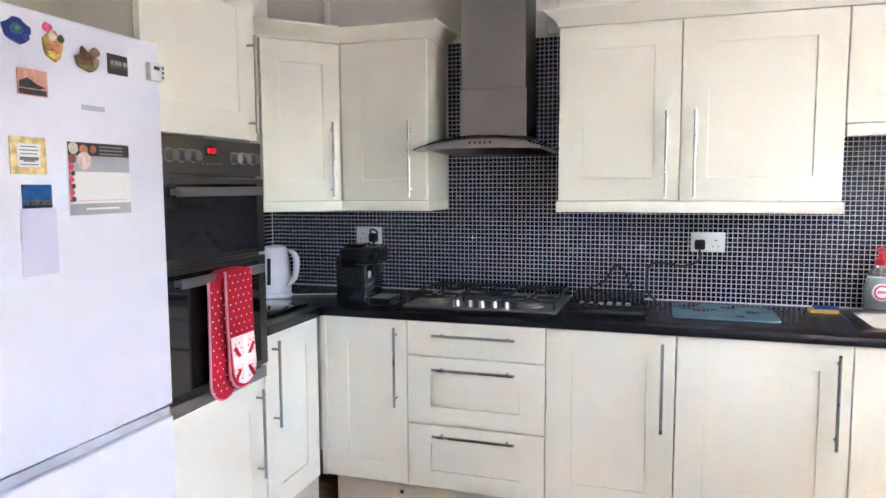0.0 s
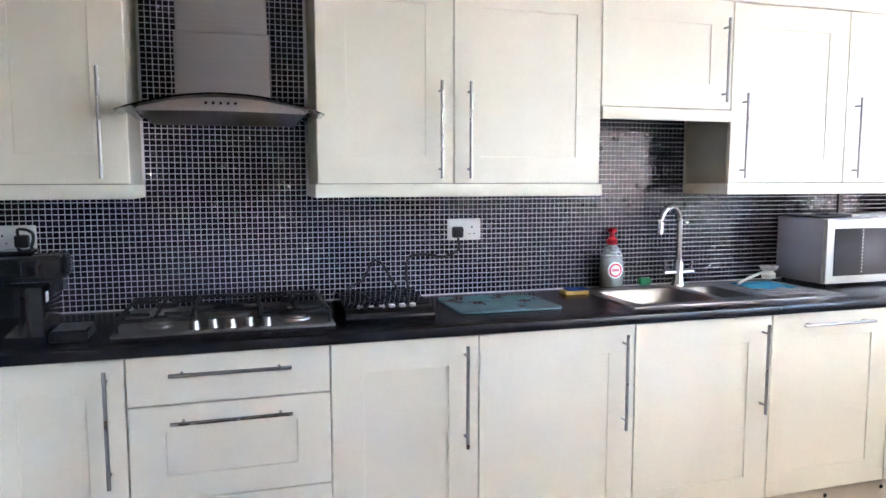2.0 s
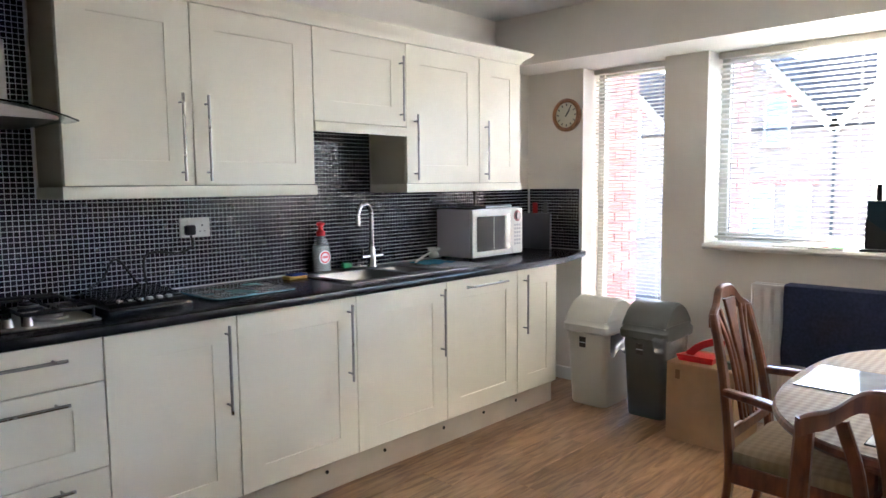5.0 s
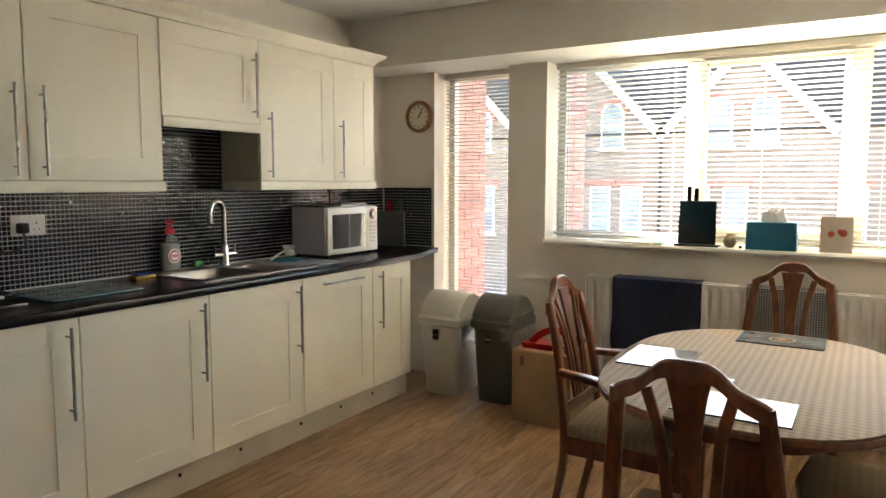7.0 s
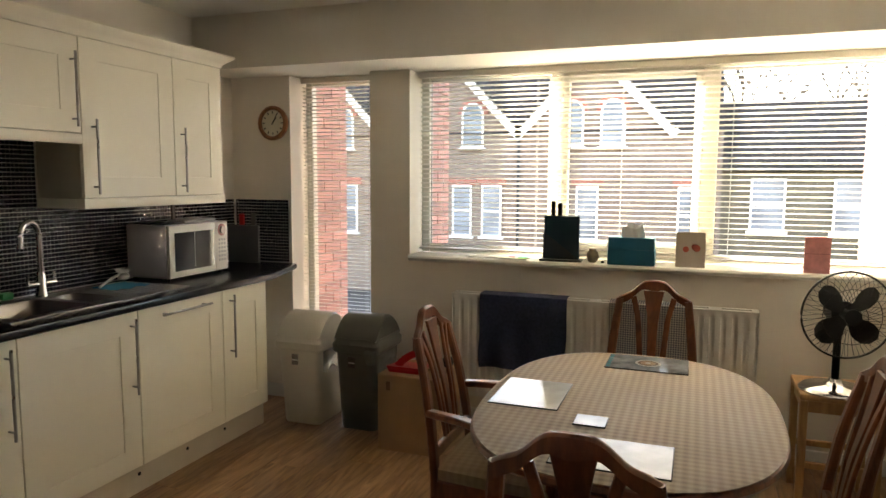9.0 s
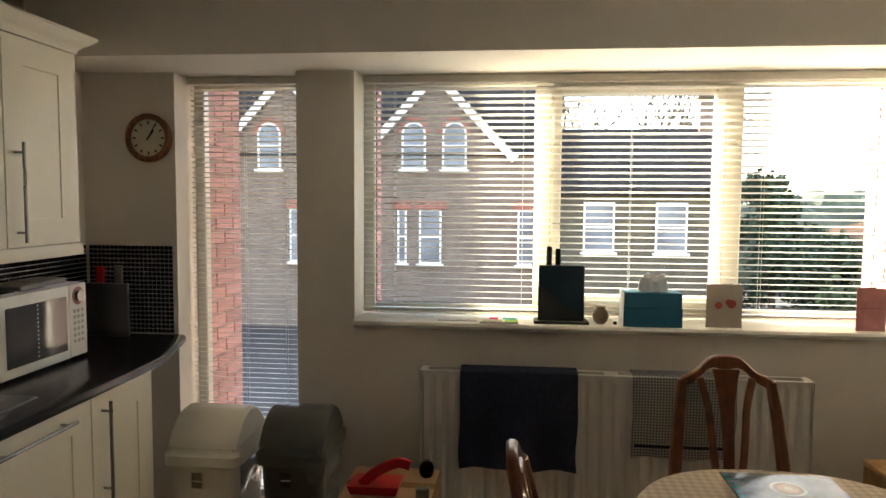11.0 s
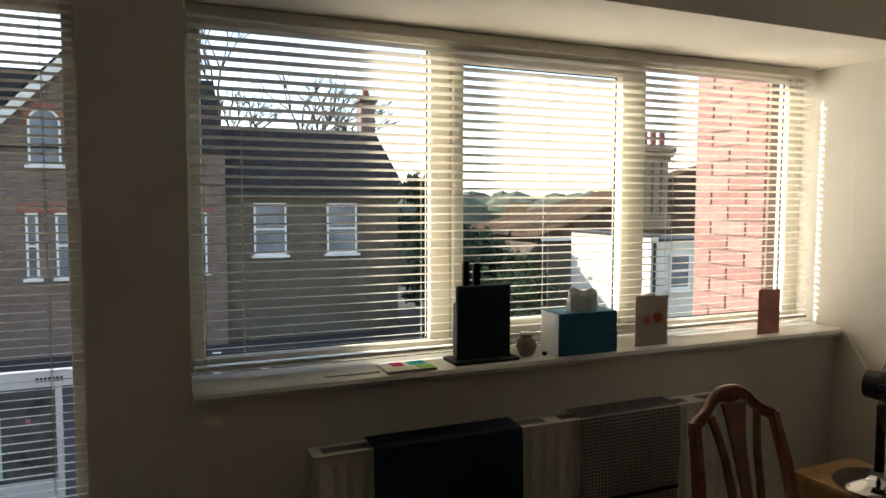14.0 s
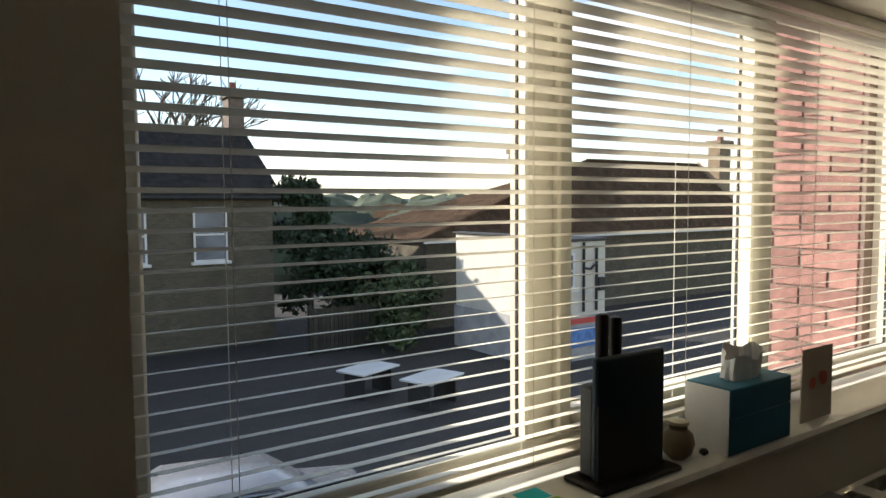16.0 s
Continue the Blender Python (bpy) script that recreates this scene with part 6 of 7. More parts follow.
# ---- street outside ----
ZG = -2.8
M_ASPH = mat("asphalt", (0.040, 0.037, 0.034), 0.9, var=0.2, scale=3, bump=0.3)
M_FIELD = mat("land", (0.08, 0.10, 0.06), 0.95, var=0.4, scale=0.02)
M_STOCK = mat("stock_brick", (0.30, 0.22, 0.15), 0.9, var=0.2, scale=4, bump=0.4, bscale=12)
M_REND = mat("grey_stone", (0.19, 0.17, 0.15), 0.9, var=0.2, scale=2, bump=0.4, bscale=12)
M_SLATE = mat("slate", (0.036, 0.033, 0.031), 0.92, var=0.35, scale=3, bump=0.5, bscale=9, spec=0.05)
M_BARGE = mat("barge_white", (0.62, 0.62, 0.60), 0.6, var=0.08, scale=2)
M_SASH = mat("sash_glass", (0.13, 0.15, 0.18), 0.12, spec=0.3, var=0.4, scale=0.8)
finish("ground", bx(3.6, 900, -900, 900, ZG - 0.3, ZG), M_ASPH, kind="structure")



def brickwall(name, c1, c2, mortar, scale=1.0):
    m = mat(name, c1, 0.9, var=0.15, scale=1.5)
    nt = m.node_tree
    N, L = nt.nodes, nt.links
    hsv = next(n for n in N if n.bl_idname == "ShaderNodeHueSaturation")
    tc = next(n for n in N if n.bl_idname == "ShaderNodeTexCoord")
    sp_, cb_ = N.new("ShaderNodeSeparateXYZ"), N.new("ShaderNodeCombineXYZ")
    ad = N.new("ShaderNodeMath")
    L.new(tc.outputs["Object"], sp_.inputs[0])
    L.new(sp_.outputs[0], ad.inputs[0])
    L.new(sp_.outputs[1], ad.inputs[1])
    L.new(ad.outputs[0], cb_.inputs[0])
    L.new(sp_.outputs[2], cb_.inputs[1])
    br = N.new("ShaderNodeTexBrick")
    br.inputs["Color1"].default_value, br.inputs["Color2"].default_value, br.inputs["Mortar"].default_value = (*c1, 1), (*c2, 1), (*mortar, 1)
    br.inputs["Scale"].default_value, br.inputs["Brick Width"].default_value, br.inputs["Row Height"].default_value, br.inputs["Mortar Size"].default_value = scale, 0.225, 0.075, 0.008
    L.new(cb_.outputs[0], br.inputs["Vector"])
    L.new(br.outputs[0], hsv.inputs["Color"])
    return m


M_YELLOW = brickwall("yellow_stock", (0.165, 0.12, 0.09), (0.12, 0.082, 0.065), (0.175, 0.15, 0.13))
M_REDB = brickwall("red_band", (0.25, 0.07, 0.045), (0.2, 0.06, 0.04), (0.23, 0.19, 0.16))
M_STONE = brickwall("grey_stone_wall", (0.105, 0.088, 0.06), (0.07, 0.06, 0.042), (0.125, 0.108, 0.08))
M_CHIM = brickwall("ochre_brick", (0.24, 0.17, 0.10), (0.17, 0.115, 0.07), (0.22, 0.19, 0.14))
M_TILER = mat("brown_roof", (0.075, 0.048, 0.03), 0.92, var=0.35, scale=2, bump=0.5, bscale=8, spec=0.05)
ZG2 = -3.6
bpy.data.objects["ground"].location.z = ZG2 - ZG


def sash(house, y, z0, w, h, x, arched=False, label="white sash window"):
    """One window on a wall that faces the camera's side: frame, panes, sill, set into the wall."""
    win = new("window")
    win.parent = house
    x0, x1 = x - 0.06, x + 0.05
    t = 0.07
    bm = bmesh.new()
    hh = h - w / 2 if arched else h
    box(bm, x0, x1, y - w / 2, y - w / 2 + t, z0, z0 + hh)
    box(bm, x0, x1, y + w / 2 - t, y + w / 2, z0, z0 + hh)
    box(bm, x0, x1, y - w / 2 + t, y + w / 2 - t, z0, z0 + t)
    box(bm, x0 + 0.01, x1, y - w / 2 + t, y + w / 2 - t, z0 + h * 0.48, z0 + h * 0.48 + t)
    if arched:
        n = 10
        rings = []
        for i in range(n + 1):
            a = math.pi * i / n
            rings.append([(xx, y + rr_ * math.cos(a), z0 + hh + rr_ * math.sin(a)) for xx, rr_ in ((x0, w / 2), (x1, w / 2), (x1, w / 2 - t), (x0, w / 2 - t))])
        loft(bm, rings)
    else:
        box(bm, x0, x1, y - w / 2 + t, y + w / 2 - t, z0 + h - t, z0 + h)
    bmesh.ops.recalc_face_normals(bm, faces=bm.faces[:])
    part("frame", bm, M_BARGE, win, smooth=False)
    part("sill", bx(x - 0.18, x + 0.02, y - w / 2 - 0.1, y + w / 2 + 0.1, z0 - 0.1, z0, bevel=0.01), M_BARGE, win)
    for a, b in ((z0 + t, z0 + h * 0.48), (z0 + h * 0.48 + t, z0 + hh - (0 if arched else t))):
        part("pane", bx(x - 0.02, x, y - w / 2 + t, y + w / 2 - t, a, b), M_SASH, win, smooth=False)
    if arched:
        n = 10
        ring = [(y + (w / 2 - t) * math.cos(math.pi * i / n), z0 + hh + (w / 2 - t) * math.sin(math.pi * i / n)) for i in range(n + 1)]
        bm = loft(bmesh.new(), [[(xx, a, b) for a, b in ring] for xx in (x - 0.02, x)])
        bmesh.ops.recalc_face_normals(bm, faces=bm.faces[:])
        part("pane", bm, M_SASH, win, smooth=False)
    return win


HXX = 27.0
gh = thing("gabled_house", "victorian brick house with white bargeboards and arched windows", "house")
AP, VZ, AZ = 3.0, 3.3, 6.4
bm = bmesh.new()
box(bm, HXX + 0.02, 36, -0.6, 19.2, ZG2, VZ)
part("wall", bm, M_YELLOW, gh, smooth=False)
for yc in (4.15, 10.15, 16.15):
    bm = loft(bmesh.new(), [[(x, yc - AP, VZ + 0.002), (x, yc + AP, VZ + 0.002), (x, yc, AZ)] for x in (HXX + 0.02, HXX + 0.4)])
    bmesh.ops.recalc_face_normals(bm, faces=bm.faces[:])
    part("gable", bm, M_YELLOW, gh, smooth=False)
    for s in (-1, 1):
        bm = bmesh.new()
        bar(bm, [(HXX - 0.22, yc + s * (AP + 0.1), VZ - 0.15), (HXX - 0.22, yc, AZ + 0.02)], 0.38, 0.06, (1, 0, 0))
        part("bargeboard", bm, M_BARGE, gh, "white painted bargeboard", smooth=False)
        bm = loft(bmesh.new(), [[(x, yc + s * (AP + 0.05), VZ + 0.05), (x, yc, AZ + 0.22), (x, yc, AZ + 0.32), (x, yc + s * (AP + 0.15), VZ + 0.13)] for x in (HXX - 0.25, 33.0)])
        bmesh.ops.recalc_face_normals(bm, faces=bm.faces[:])
        part("roof", bm, M_SLATE, gh, smooth=False)
bm = loft(bmesh.new(), [[(HXX - 0.1, y, VZ), (31.0, y, AZ + 0.1), (35.5, y, VZ)] for y in (-0.6, 19.2)])
bmesh.ops.recalc_face_normals(bm, faces=bm.faces[:])
part("roof", bm, M_SLATE, gh, smooth=False)
part("drainpipe", cyl(bmesh.new(), (HXX - 0.08, 7.15, ZG2), (HXX - 0.08, 7.15, 3.1), 0.06, n=10), M_IRON, gh)
for y in (5.02, 3.42, 9.15, 10.85, 15.2, 16.9):
    sash(gh, y, 2.75, 0.95, 1.85, HXX, True)
    bm = bmesh.new()
    rings = [[(xx, y + r_ * math.cos(math.pi * i / 10), 2.75 + 1.375 + r_ * math.sin(math.pi * i / 10)) for xx, r_ in ((HXX - 0.03, 0.48), (HXX - 0.03, 0.66), (HXX + 0.03, 0.66), (HXX + 0.03, 0.48))] for i in range(11)]
    loft(bm, rings)
    bmesh.ops.recalc_face_normals(bm, faces=bm.faces[:])
    part("arch_band", bm, M_REDB, gh, smooth=False)
for y, w in ((0.5, 0.87), (4.35, 0.88), (5.47, 0.36), (8.3, 0.86), (9.6, 0.86), (13.0, 0.9), (15.0, 0.9)):
    sash(gh, y, -0.95, w, 2.15, HXX)
    part("lintel", bx(HXX - 0.03, HXX + 0.03, y - w / 2 - 0.2, y + w / 2 + 0.2, 1.205, 1.52), M_REDB, gh, smooth=False)

h2 = thing("stone_house", "grey stone house with a slate roof and a chimney", "house")
part("wall", bx(HXX + 0.4, 35, -7.3, -0.61, ZG2, 2.0), M_STONE, h2, smooth=False)
bm = loft(bmesh.new(), [[(HXX + 0.42, y, 2.0), (34.98, y, 2.0), (31.2, y, 4.55)] for y in (-7.29, -6.95)])
bmesh.ops.recalc_face_normals(bm, faces=bm.faces[:])
part("gable", bm, M_STONE, h2, smooth=False)
for side in (0, 1):
    xa, xb = (HXX + 0.1, 31.2) if side == 0 else (35.3, 31.2)
    bm = loft(bmesh.new(), [[(xa, y, 1.92), (xb, y, 4.58), (xb, y, 4.73), (xa, y, 2.05)] for y in (-7.55, -0.62)])
    bmesh.ops.recalc_face_normals(bm, faces=bm.faces[:])
    part("roof", bm, M_SLATE, h2, smooth=False)
bm = bmesh.new()
cyl(bm, (HXX + 0.05, -7.5, 1.86), (HXX + 0.05, -0.62, 1.86), 0.07, n=8)
part("gutter", bm, M_IRON, h2)
part("chimney", bx(30.8, 31.6, -7.45, -6.8, 4.0, 6.0, bevel=0.02), M_YELLOW, h2, smooth=False)
part("chimney_cap", bx(30.7, 31.7, -7.55, -6.7, 6.0, 6.15, bevel=0.02), M_STONE, h2, smooth=False)
bm = lathe(bmesh.new(), [(0.17, 6.15), (0.14, 6.62), (0.16, 6.68), (0.1, 6.68)], (31.2, -7.12, 0), 12)
part("chimney_pot", bm, M_REDB, h2)
for y in (-2.22, -4.97):
    sash(h2, y, -0.42, 1.2, 1.95, HXX + 0.4)

ex = thing("white_building", "white rendered single-storey building with a window", "building")
M_RENDER = mat("white_render", (0.55, 0.52, 0.45), 0.9, var=0.08, scale=2)
WX, WY = 18.35, -12.5
part("wall", bx(WX, 22.75, -15.55, WY, -2.1, 0.32), M_RENDER, ex, smooth=False)
part("parapet", bx(WX + 0.002, 22.75, WY - 0.3, WY + 0.004, 0.324, 0.5), M_RENDER, ex, smooth=False)
part("coping", bx(WX - 0.05, 22.85, WY - 0.35, WY + 0.1, 0.504, 0.58, bevel=0.02), M_IRON, ex, smooth=False)
part("side_coping", bx(WX - 0.08, 22.7, -15.65, WY - 0.36, 0.324, 0.42, bevel=0.02), M_IRON, ex, smooth=False)
part("lower_wall", bx(WX - 0.06, 22.8, -15.6, WY + 0.06, ZG2, -2.104), mat("lower_wall_grey", (0.36, 0.35, 0.34), 0.9, var=0.2, scale=2), ex, smooth=False)
sash(ex, -13.65, -1.2, 0.85, 1.15, WX)
part("red_stripe", bx(WX - 0.08, WX - 0.062, -15.5, -12.7, -2.38, -2.2), mat("stripe_red", (0.5, 0.06, 0.05), 0.5), ex, smooth=False)
part("notice_board", bx(WX - 0.12, WX - 0.064, -15.1, -12.9, -3.15, -2.5, bevel=0.01), mat("board_blue", (0.08, 0.18, 0.42), 0.5, var=0.4, scale=4), ex, smooth=False)
for y, z0, z1 in ((-12.62, -2.0, 0.3), (-14.5, -2.0, 0.3), (-15.1, -2.0, 0.1)):
    part("pipe", cyl(bmesh.new(), (WX - 0.05, y, z0), (WX - 0.05, y, z1), 0.045, n=8), M_IRON, ex)
part("pipe", tube(bmesh.new(), [(WX - 0.06, -15.1, -0.4), (WX - 0.06, -14.8, -0.6), (WX - 0.06, -14.5, -0.55)], 0.04, 8), M_IRON, ex)
part("flue", bx(WX + 0.5, WX + 0.9, WY, WY + 0.16, -0.9, -0.68, bevel=0.03), M_IRON, ex)
part("alarm_box", bx(WX - 0.12, WX, -15.45, -15.15, -1.35, -0.9, bevel=0.02), M_IRON, ex)

h3 = thing("brown_roofed_house", "stone house with a long brown tiled roof", "house")
part("wall", bx(26, 34, -36.4, -13.3, ZG2, 0.1), M_STONE, h3, smooth=False)
bm = loft(bmesh.new(), [[(25.6, -12.9, 0.1), (34.4, -12.9, 0.1), (34.4, -36.8, 0.1), (25.6, -36.8, 0.1)], [(29.95, -26.8, 3.95), (30.05, -26.8, 3.95), (30.05, -36.8, 3.95), (29.95, -36.8, 3.95)]])
bmesh.ops.recalc_face_normals(bm, faces=bm.faces[:])
part("roof", bm, M_TILER, h3, smooth=False)
part("fascia", bx(25.52, 25.6, -36.8, -12.9, -0.02, 0.14), M_BARGE, h3, smooth=False)
part("ridge", tube(bmesh.new(), [(30, -36.9, 3.98), (30, -26.8, 3.98)], 0.11, 8), M_TILER, h3)
part("hip", tube(bmesh.new(), [(30, -26.8, 3.98), (25.65, -12.95, 0.14)], 0.1, 8), M_TILER, h3)
part("bargeboard", bar(bmesh.new(), [(25.5, -36.85, 0.1), (30, -36.85, 4.08)], 0.3, 0.06, (0, 1, 0)), M_STOCK, h3, smooth=False)
for k in range(3):
    y = -18.68 - k * 0.49
    part("chimney_shaft", bx(25.98, 26.66, y - 0.2, y + 0.2, 0.6, 3.42, bevel=0.05), M_CHIM, h3, smooth=False)
    part("chimney_pot", lathe(bmesh.new(), [(0.19, 4.06), (0.15, 4.2), (0.14, 4.8), (0.18, 4.88), (0.1, 4.88)], (26.3, y, 0), 12), M_REDB, h3)
part("chimney_base", bx(25.9, 26.74, -19.98, -18.34, 0.0, 1.0, bevel=0.04), M_CHIM, h3, smooth=False)
part("chimney_core", bx(26.08, 26.56, -19.85, -18.5, 1.0, 3.42), M_CHIM, h3, smooth=False)
for z, o in ((3.42, 0.0), (3.62, 0.09), (3.84, 0.17)):
    part("chimney_cap", bx(25.93 - o, 26.71 + o, -19.92 - o, -18.42 + o, z, z + (0.2 if z < 3.8 else 0.22), bevel=0.02), M_CHIM, h3, smooth=False)
part("chimney", bx(29.6, 30.5, -39.9, -38.7, 0.5, 5.4, bevel=0.02), M_CHIM, h3, smooth=False)
part("chimney_cap", bx(29.45, 30.65, -40.05, -38.55, 5.4, 5.65, bevel=0.03), M_CHIM, h3, smooth=False)
part("chimney_pot", lathe(bmesh.new(), [(0.22, 5.65), (0.17, 6.3), (0.2, 6.4), (0.1, 6.4)], (30.0, -39.3, 0), 12), M_REDB, h3)

# shelter and street things
M_SHELT = mat("shelter_paint", (0.36, 0.36, 0.37), 0.5, var=0.08, scale=3)
sh = thing("glass_shelter", "white-framed glass shelter with a cream sign board", "shelter", (14.3, 4.64, ZG2))
for y in (-2.6, -1.18, 0.03):
    part("post", bx(-0.05, 0.05, y - 0.05, y + 0.05, 0, 2.1, bevel=0.005), M_SHELT, sh)
part("sign_board", bx(-0.08, 0.08, -2.65, 0.02, -1.55 - ZG2, -1.27 - ZG2, bevel=0.01), M_SHELT, sh)
part("base_panel", bx(-0.03, 0.03, -1.13, -0.02, 0.0, 0.45), M_SHELT, sh, smooth=False)
part("glass_sheet", bx(-0.01, 0.01, -1.13, -0.02, 0.45, -1.66 - ZG2), mat("shelter_glass", (0.06, 0.065, 0.06), 0.1, var=0.6, scale=3, trans=0.2), sh, smooth=False)
for a, c, e, f, col in ((-0.16, -0.05, 1.38, 1.55, (0.40, 0.08, 0.18)), (-0.32, -0.17, 0.55, 1.62, (0.28, 0.38, 0.37)), (-0.75, -0.68, 1.45, 1.52, (0.35, 0.10, 0.15))):
    part("poster_patch", bx(-0.018, -0.011, a, c, e, f), mat("poster_print", col, 0.6, var=0.3), sh, smooth=False)
for k in range(7):
    part("lettering_bar", bx(-0.085, -0.081, -1.26 + k * 0.06, -1.22 + k * 0.06, -1.46 - ZG2, -1.38 - ZG2), M_BLACK, sh, smooth=False)
single("green_sign", "bright green sign board fixed on a grey post", "sign", bx(14.36, 14.44, 4.8, 5.6, -1.57, -1.3), mat("sign_green", (0.10, 0.42, 0.05), 0.5), smooth=False)
single("sign_post", "plain grey post carrying the green sign", "post", cyl(bmesh.new(), (14.5, 5.35, ZG2), (14.5, 5.35, -1.4), 0.045, n=10), mat("post_grey", (0.2, 0.21, 0.21), 0.5))
bm = bmesh.new()
loft(bm, [[(14.9, 4.85, -1.86), (14.9, 5.55, -1.80), (14.9, 5.55, -2.7), (14.9, 5.12, -2.55)], [(15.1, 4.85, -1.86), (15.1, 5.55, -1.80), (15.1, 5.55, -2.7), (15.1, 5.12, -2.55)]])
bmesh.ops.recalc_face_normals(bm, faces=bm.faces[:])
cyl(bm, (15.0, 5.4, ZG2), (15.0, 5.4, -2.6), 0.05, n=8)
single("white_canopy", "white angled canopy panel on a post beside the shelter", "canopy", bm, M_BARGE, smooth=False)


def car(label, x, y, rz, color):
    c = thing("parked_car", label, "car", (x, y, ZG2), rz)
    prof_ = [(-2.1, 0.3), (-2.15, 0.75), (-1.95, 0.95), (-1.1, 1.02), (-0.55, 1.42), (0.9, 1.45), (1.7, 1.0), (2.1, 0.9), (2.15, 0.35)]
    rings = []
    for v, k in ((-0.85, 0.0), (-0.8, 1.0), (0.8, 1.0), (0.85, 0.0)):
        rings.append([(a * (0.985 if not k else 1), v * (0.84 if b > 1.2 else 1), b - (0.03 if not k else 0)) for a, b in prof_])
    bm = loft(bmesh.new(), rings)
    bmesh.ops.recalc_face_normals(bm, faces=bm.faces[:])
    part("body", bm, mat("car_paint", color, 0.25, coat=0.5), c)
    bm = loft(bmesh.new(), [[(a, v, b) for a, b in ((-1.0, 1.05), (-0.52, 1.38), (0.86, 1.4), (1.5, 1.05))] for v in (-0.853, 0.853)])
    bmesh.ops.recalc_face_normals(bm, faces=bm.faces[:])
    part("glasshouse", bm, M_BGLASS, c)
    for a in (-1.35, 1.35):
        for v in (-0.78, 0.78):
            part("wheel", cyl(bmesh.new(), (a, v - 0.1, 0.32), (a, v + 0.1, 0.32), 0.32, n=20), M_BLACK, c)
    return c


car("white car parked in the street", 11.8, -0.8, 80, (0.20, 0.21, 0.23))
for x, y in ((18.75, -6.7), (16.95, -7.6)):
    t_ = thing("outdoor_table", "white-topped outdoor table in the yard", "table", (x, y, ZG2), 20)
    part("tabletop", bx(-0.5, 0.5, -0.75, 0.75, 0.7, 0.75, bevel=0.01), M_BARGE, t_)
    for s in (-1, 1):
        part("leg", bx(-0.35, 0.35, s * 0.55 - 0.03, s * 0.55 + 0.03, 0, 0.7), M_IRON, t_)


gt = thing("white_gate", "white railing gate beside the road", "gate", (19.4, -0.15, ZG2), 80)
for x in (-0.6, 0.6):
    part("post", bx(x - 0.11, x + 0.11, -0.04, 0.04, 0, 1.3, bevel=0.01), M_BARGE, gt)
for z in (0.6, 1.1):
    part("rail", bx(-0.485, 0.485, -0.03, 0.03, z, z + 0.07, bevel=0.008), M_BARGE, gt)
fe = thing("timber_fence", "dark timber board fence along the yard beside the stone house", "fence", (24.2, -7.4, ZG2))
M_FENCE = mat("fence_boards", (0.045, 0.04, 0.03), 0.85, var=0.3, scale=3, bump=0.3, objrand=0.3)
brd = part("board", bx(-0.015, 0.015, -0.07, 0.07, 0.03, 1.6, bevel=0.004), M_FENCE, fe, smooth=False)
for k in range(1, 24):
    o = new("board", brd.data)
    o.parent = fe
    o.location = (0, -0.155 * k, 0)
for y in (0, -1.86, -3.6):
    part("fence_post", bx(0.03, 0.13, y - 0.05, y + 0.05, 0, 1.7), M_FENCE, fe, smooth=False)
for z in (0.35, 1.3):
    part("fence_rail", bx(0.02, 0.06, -3.6, 0.05, z, z + 0.08), M_FENCE, fe, smooth=False)

# ---- trees ----
M_LEAF = mat("dark_leaves", (0.025, 0.045, 0.02), 0.7, var=0.3, island=0.5)
M_LEAF2 = mat("shrub_leaves", (0.06, 0.085, 0.035), 0.75, var=0.3, island=0.5)
M_BARK = mat("bark", (0.09, 0.07, 0.05), 0.9, var=0.3, bump=0.5)


def leafy(name, label, x, y, z0, rad_, h, m, n, seed, leaf=0.16):
    t = thing(name, label, "tree" if h > 3 else "shrub", (x, y, z0))
    rng = np.random.default_rng(seed)
    bm = bmesh.new()
    tube(bm, [(0, 0, 0), (0.05, 0, h * 0.3), (0, 0.05, h * 0.6), (0.02, 0, h * 0.85)], 0.1, 7, [0.16, 0.12, 0.08, 0.03])
    for k in range(7):
        a = k * 2.4
        z = h * (0.25 + 0.08 * k)
        tube(bm, [(0, 0, z), (rad_ * 0.35 * math.cos(a), rad_ * 0.35 * math.sin(a), z + 0.25), (rad_ * 0.7 * math.cos(a), rad_ * 0.7 * math.sin(a), z + 0.6)], 0.04, 5, [0.05, 0.035, 0.012])
    part("trunk", bm, M_BARK, t)
    cl = [(rng.normal(0, rad_ * 0.42), rng.normal(0, rad_ * 0.42), h * rng.uniform(0.12, 0.97)) for _ in range(26)]
    V, F = [], []
    for i in range(n):
        c = cl[rng.integers(len(cl))]
        rr_ = rad_ * 0.3 * (1.25 - 0.6 * c[2] / h)
        p = np.array(c) + rng.normal(0, 1, 3) * rr_ * 0.62
        if p[2] < 0.1:
            continue
        u = rng.normal(0, 1, 3)
        u /= np.linalg.norm(u)
        w = np.cross(u, rng.normal(0, 1, 3))
        w /= np.linalg.norm(w)
        s = leaf * rng.uniform(0.6, 1.3)
        k = len(V)
        V += [tuple(p - u * s), tuple(p + w * s * 0.45), tuple(p + u * s), tuple(p - w * s * 0.45)]
        F.append((k, k + 1, k + 2, k + 3))
    me = bpy.data.meshes.new("crown")
    me.from_pydata(V, [], F)
    me.materials.append(m)
    o = new("crown", me)
    o.parent = t
    tagged(o, kind="stuff")
    return t


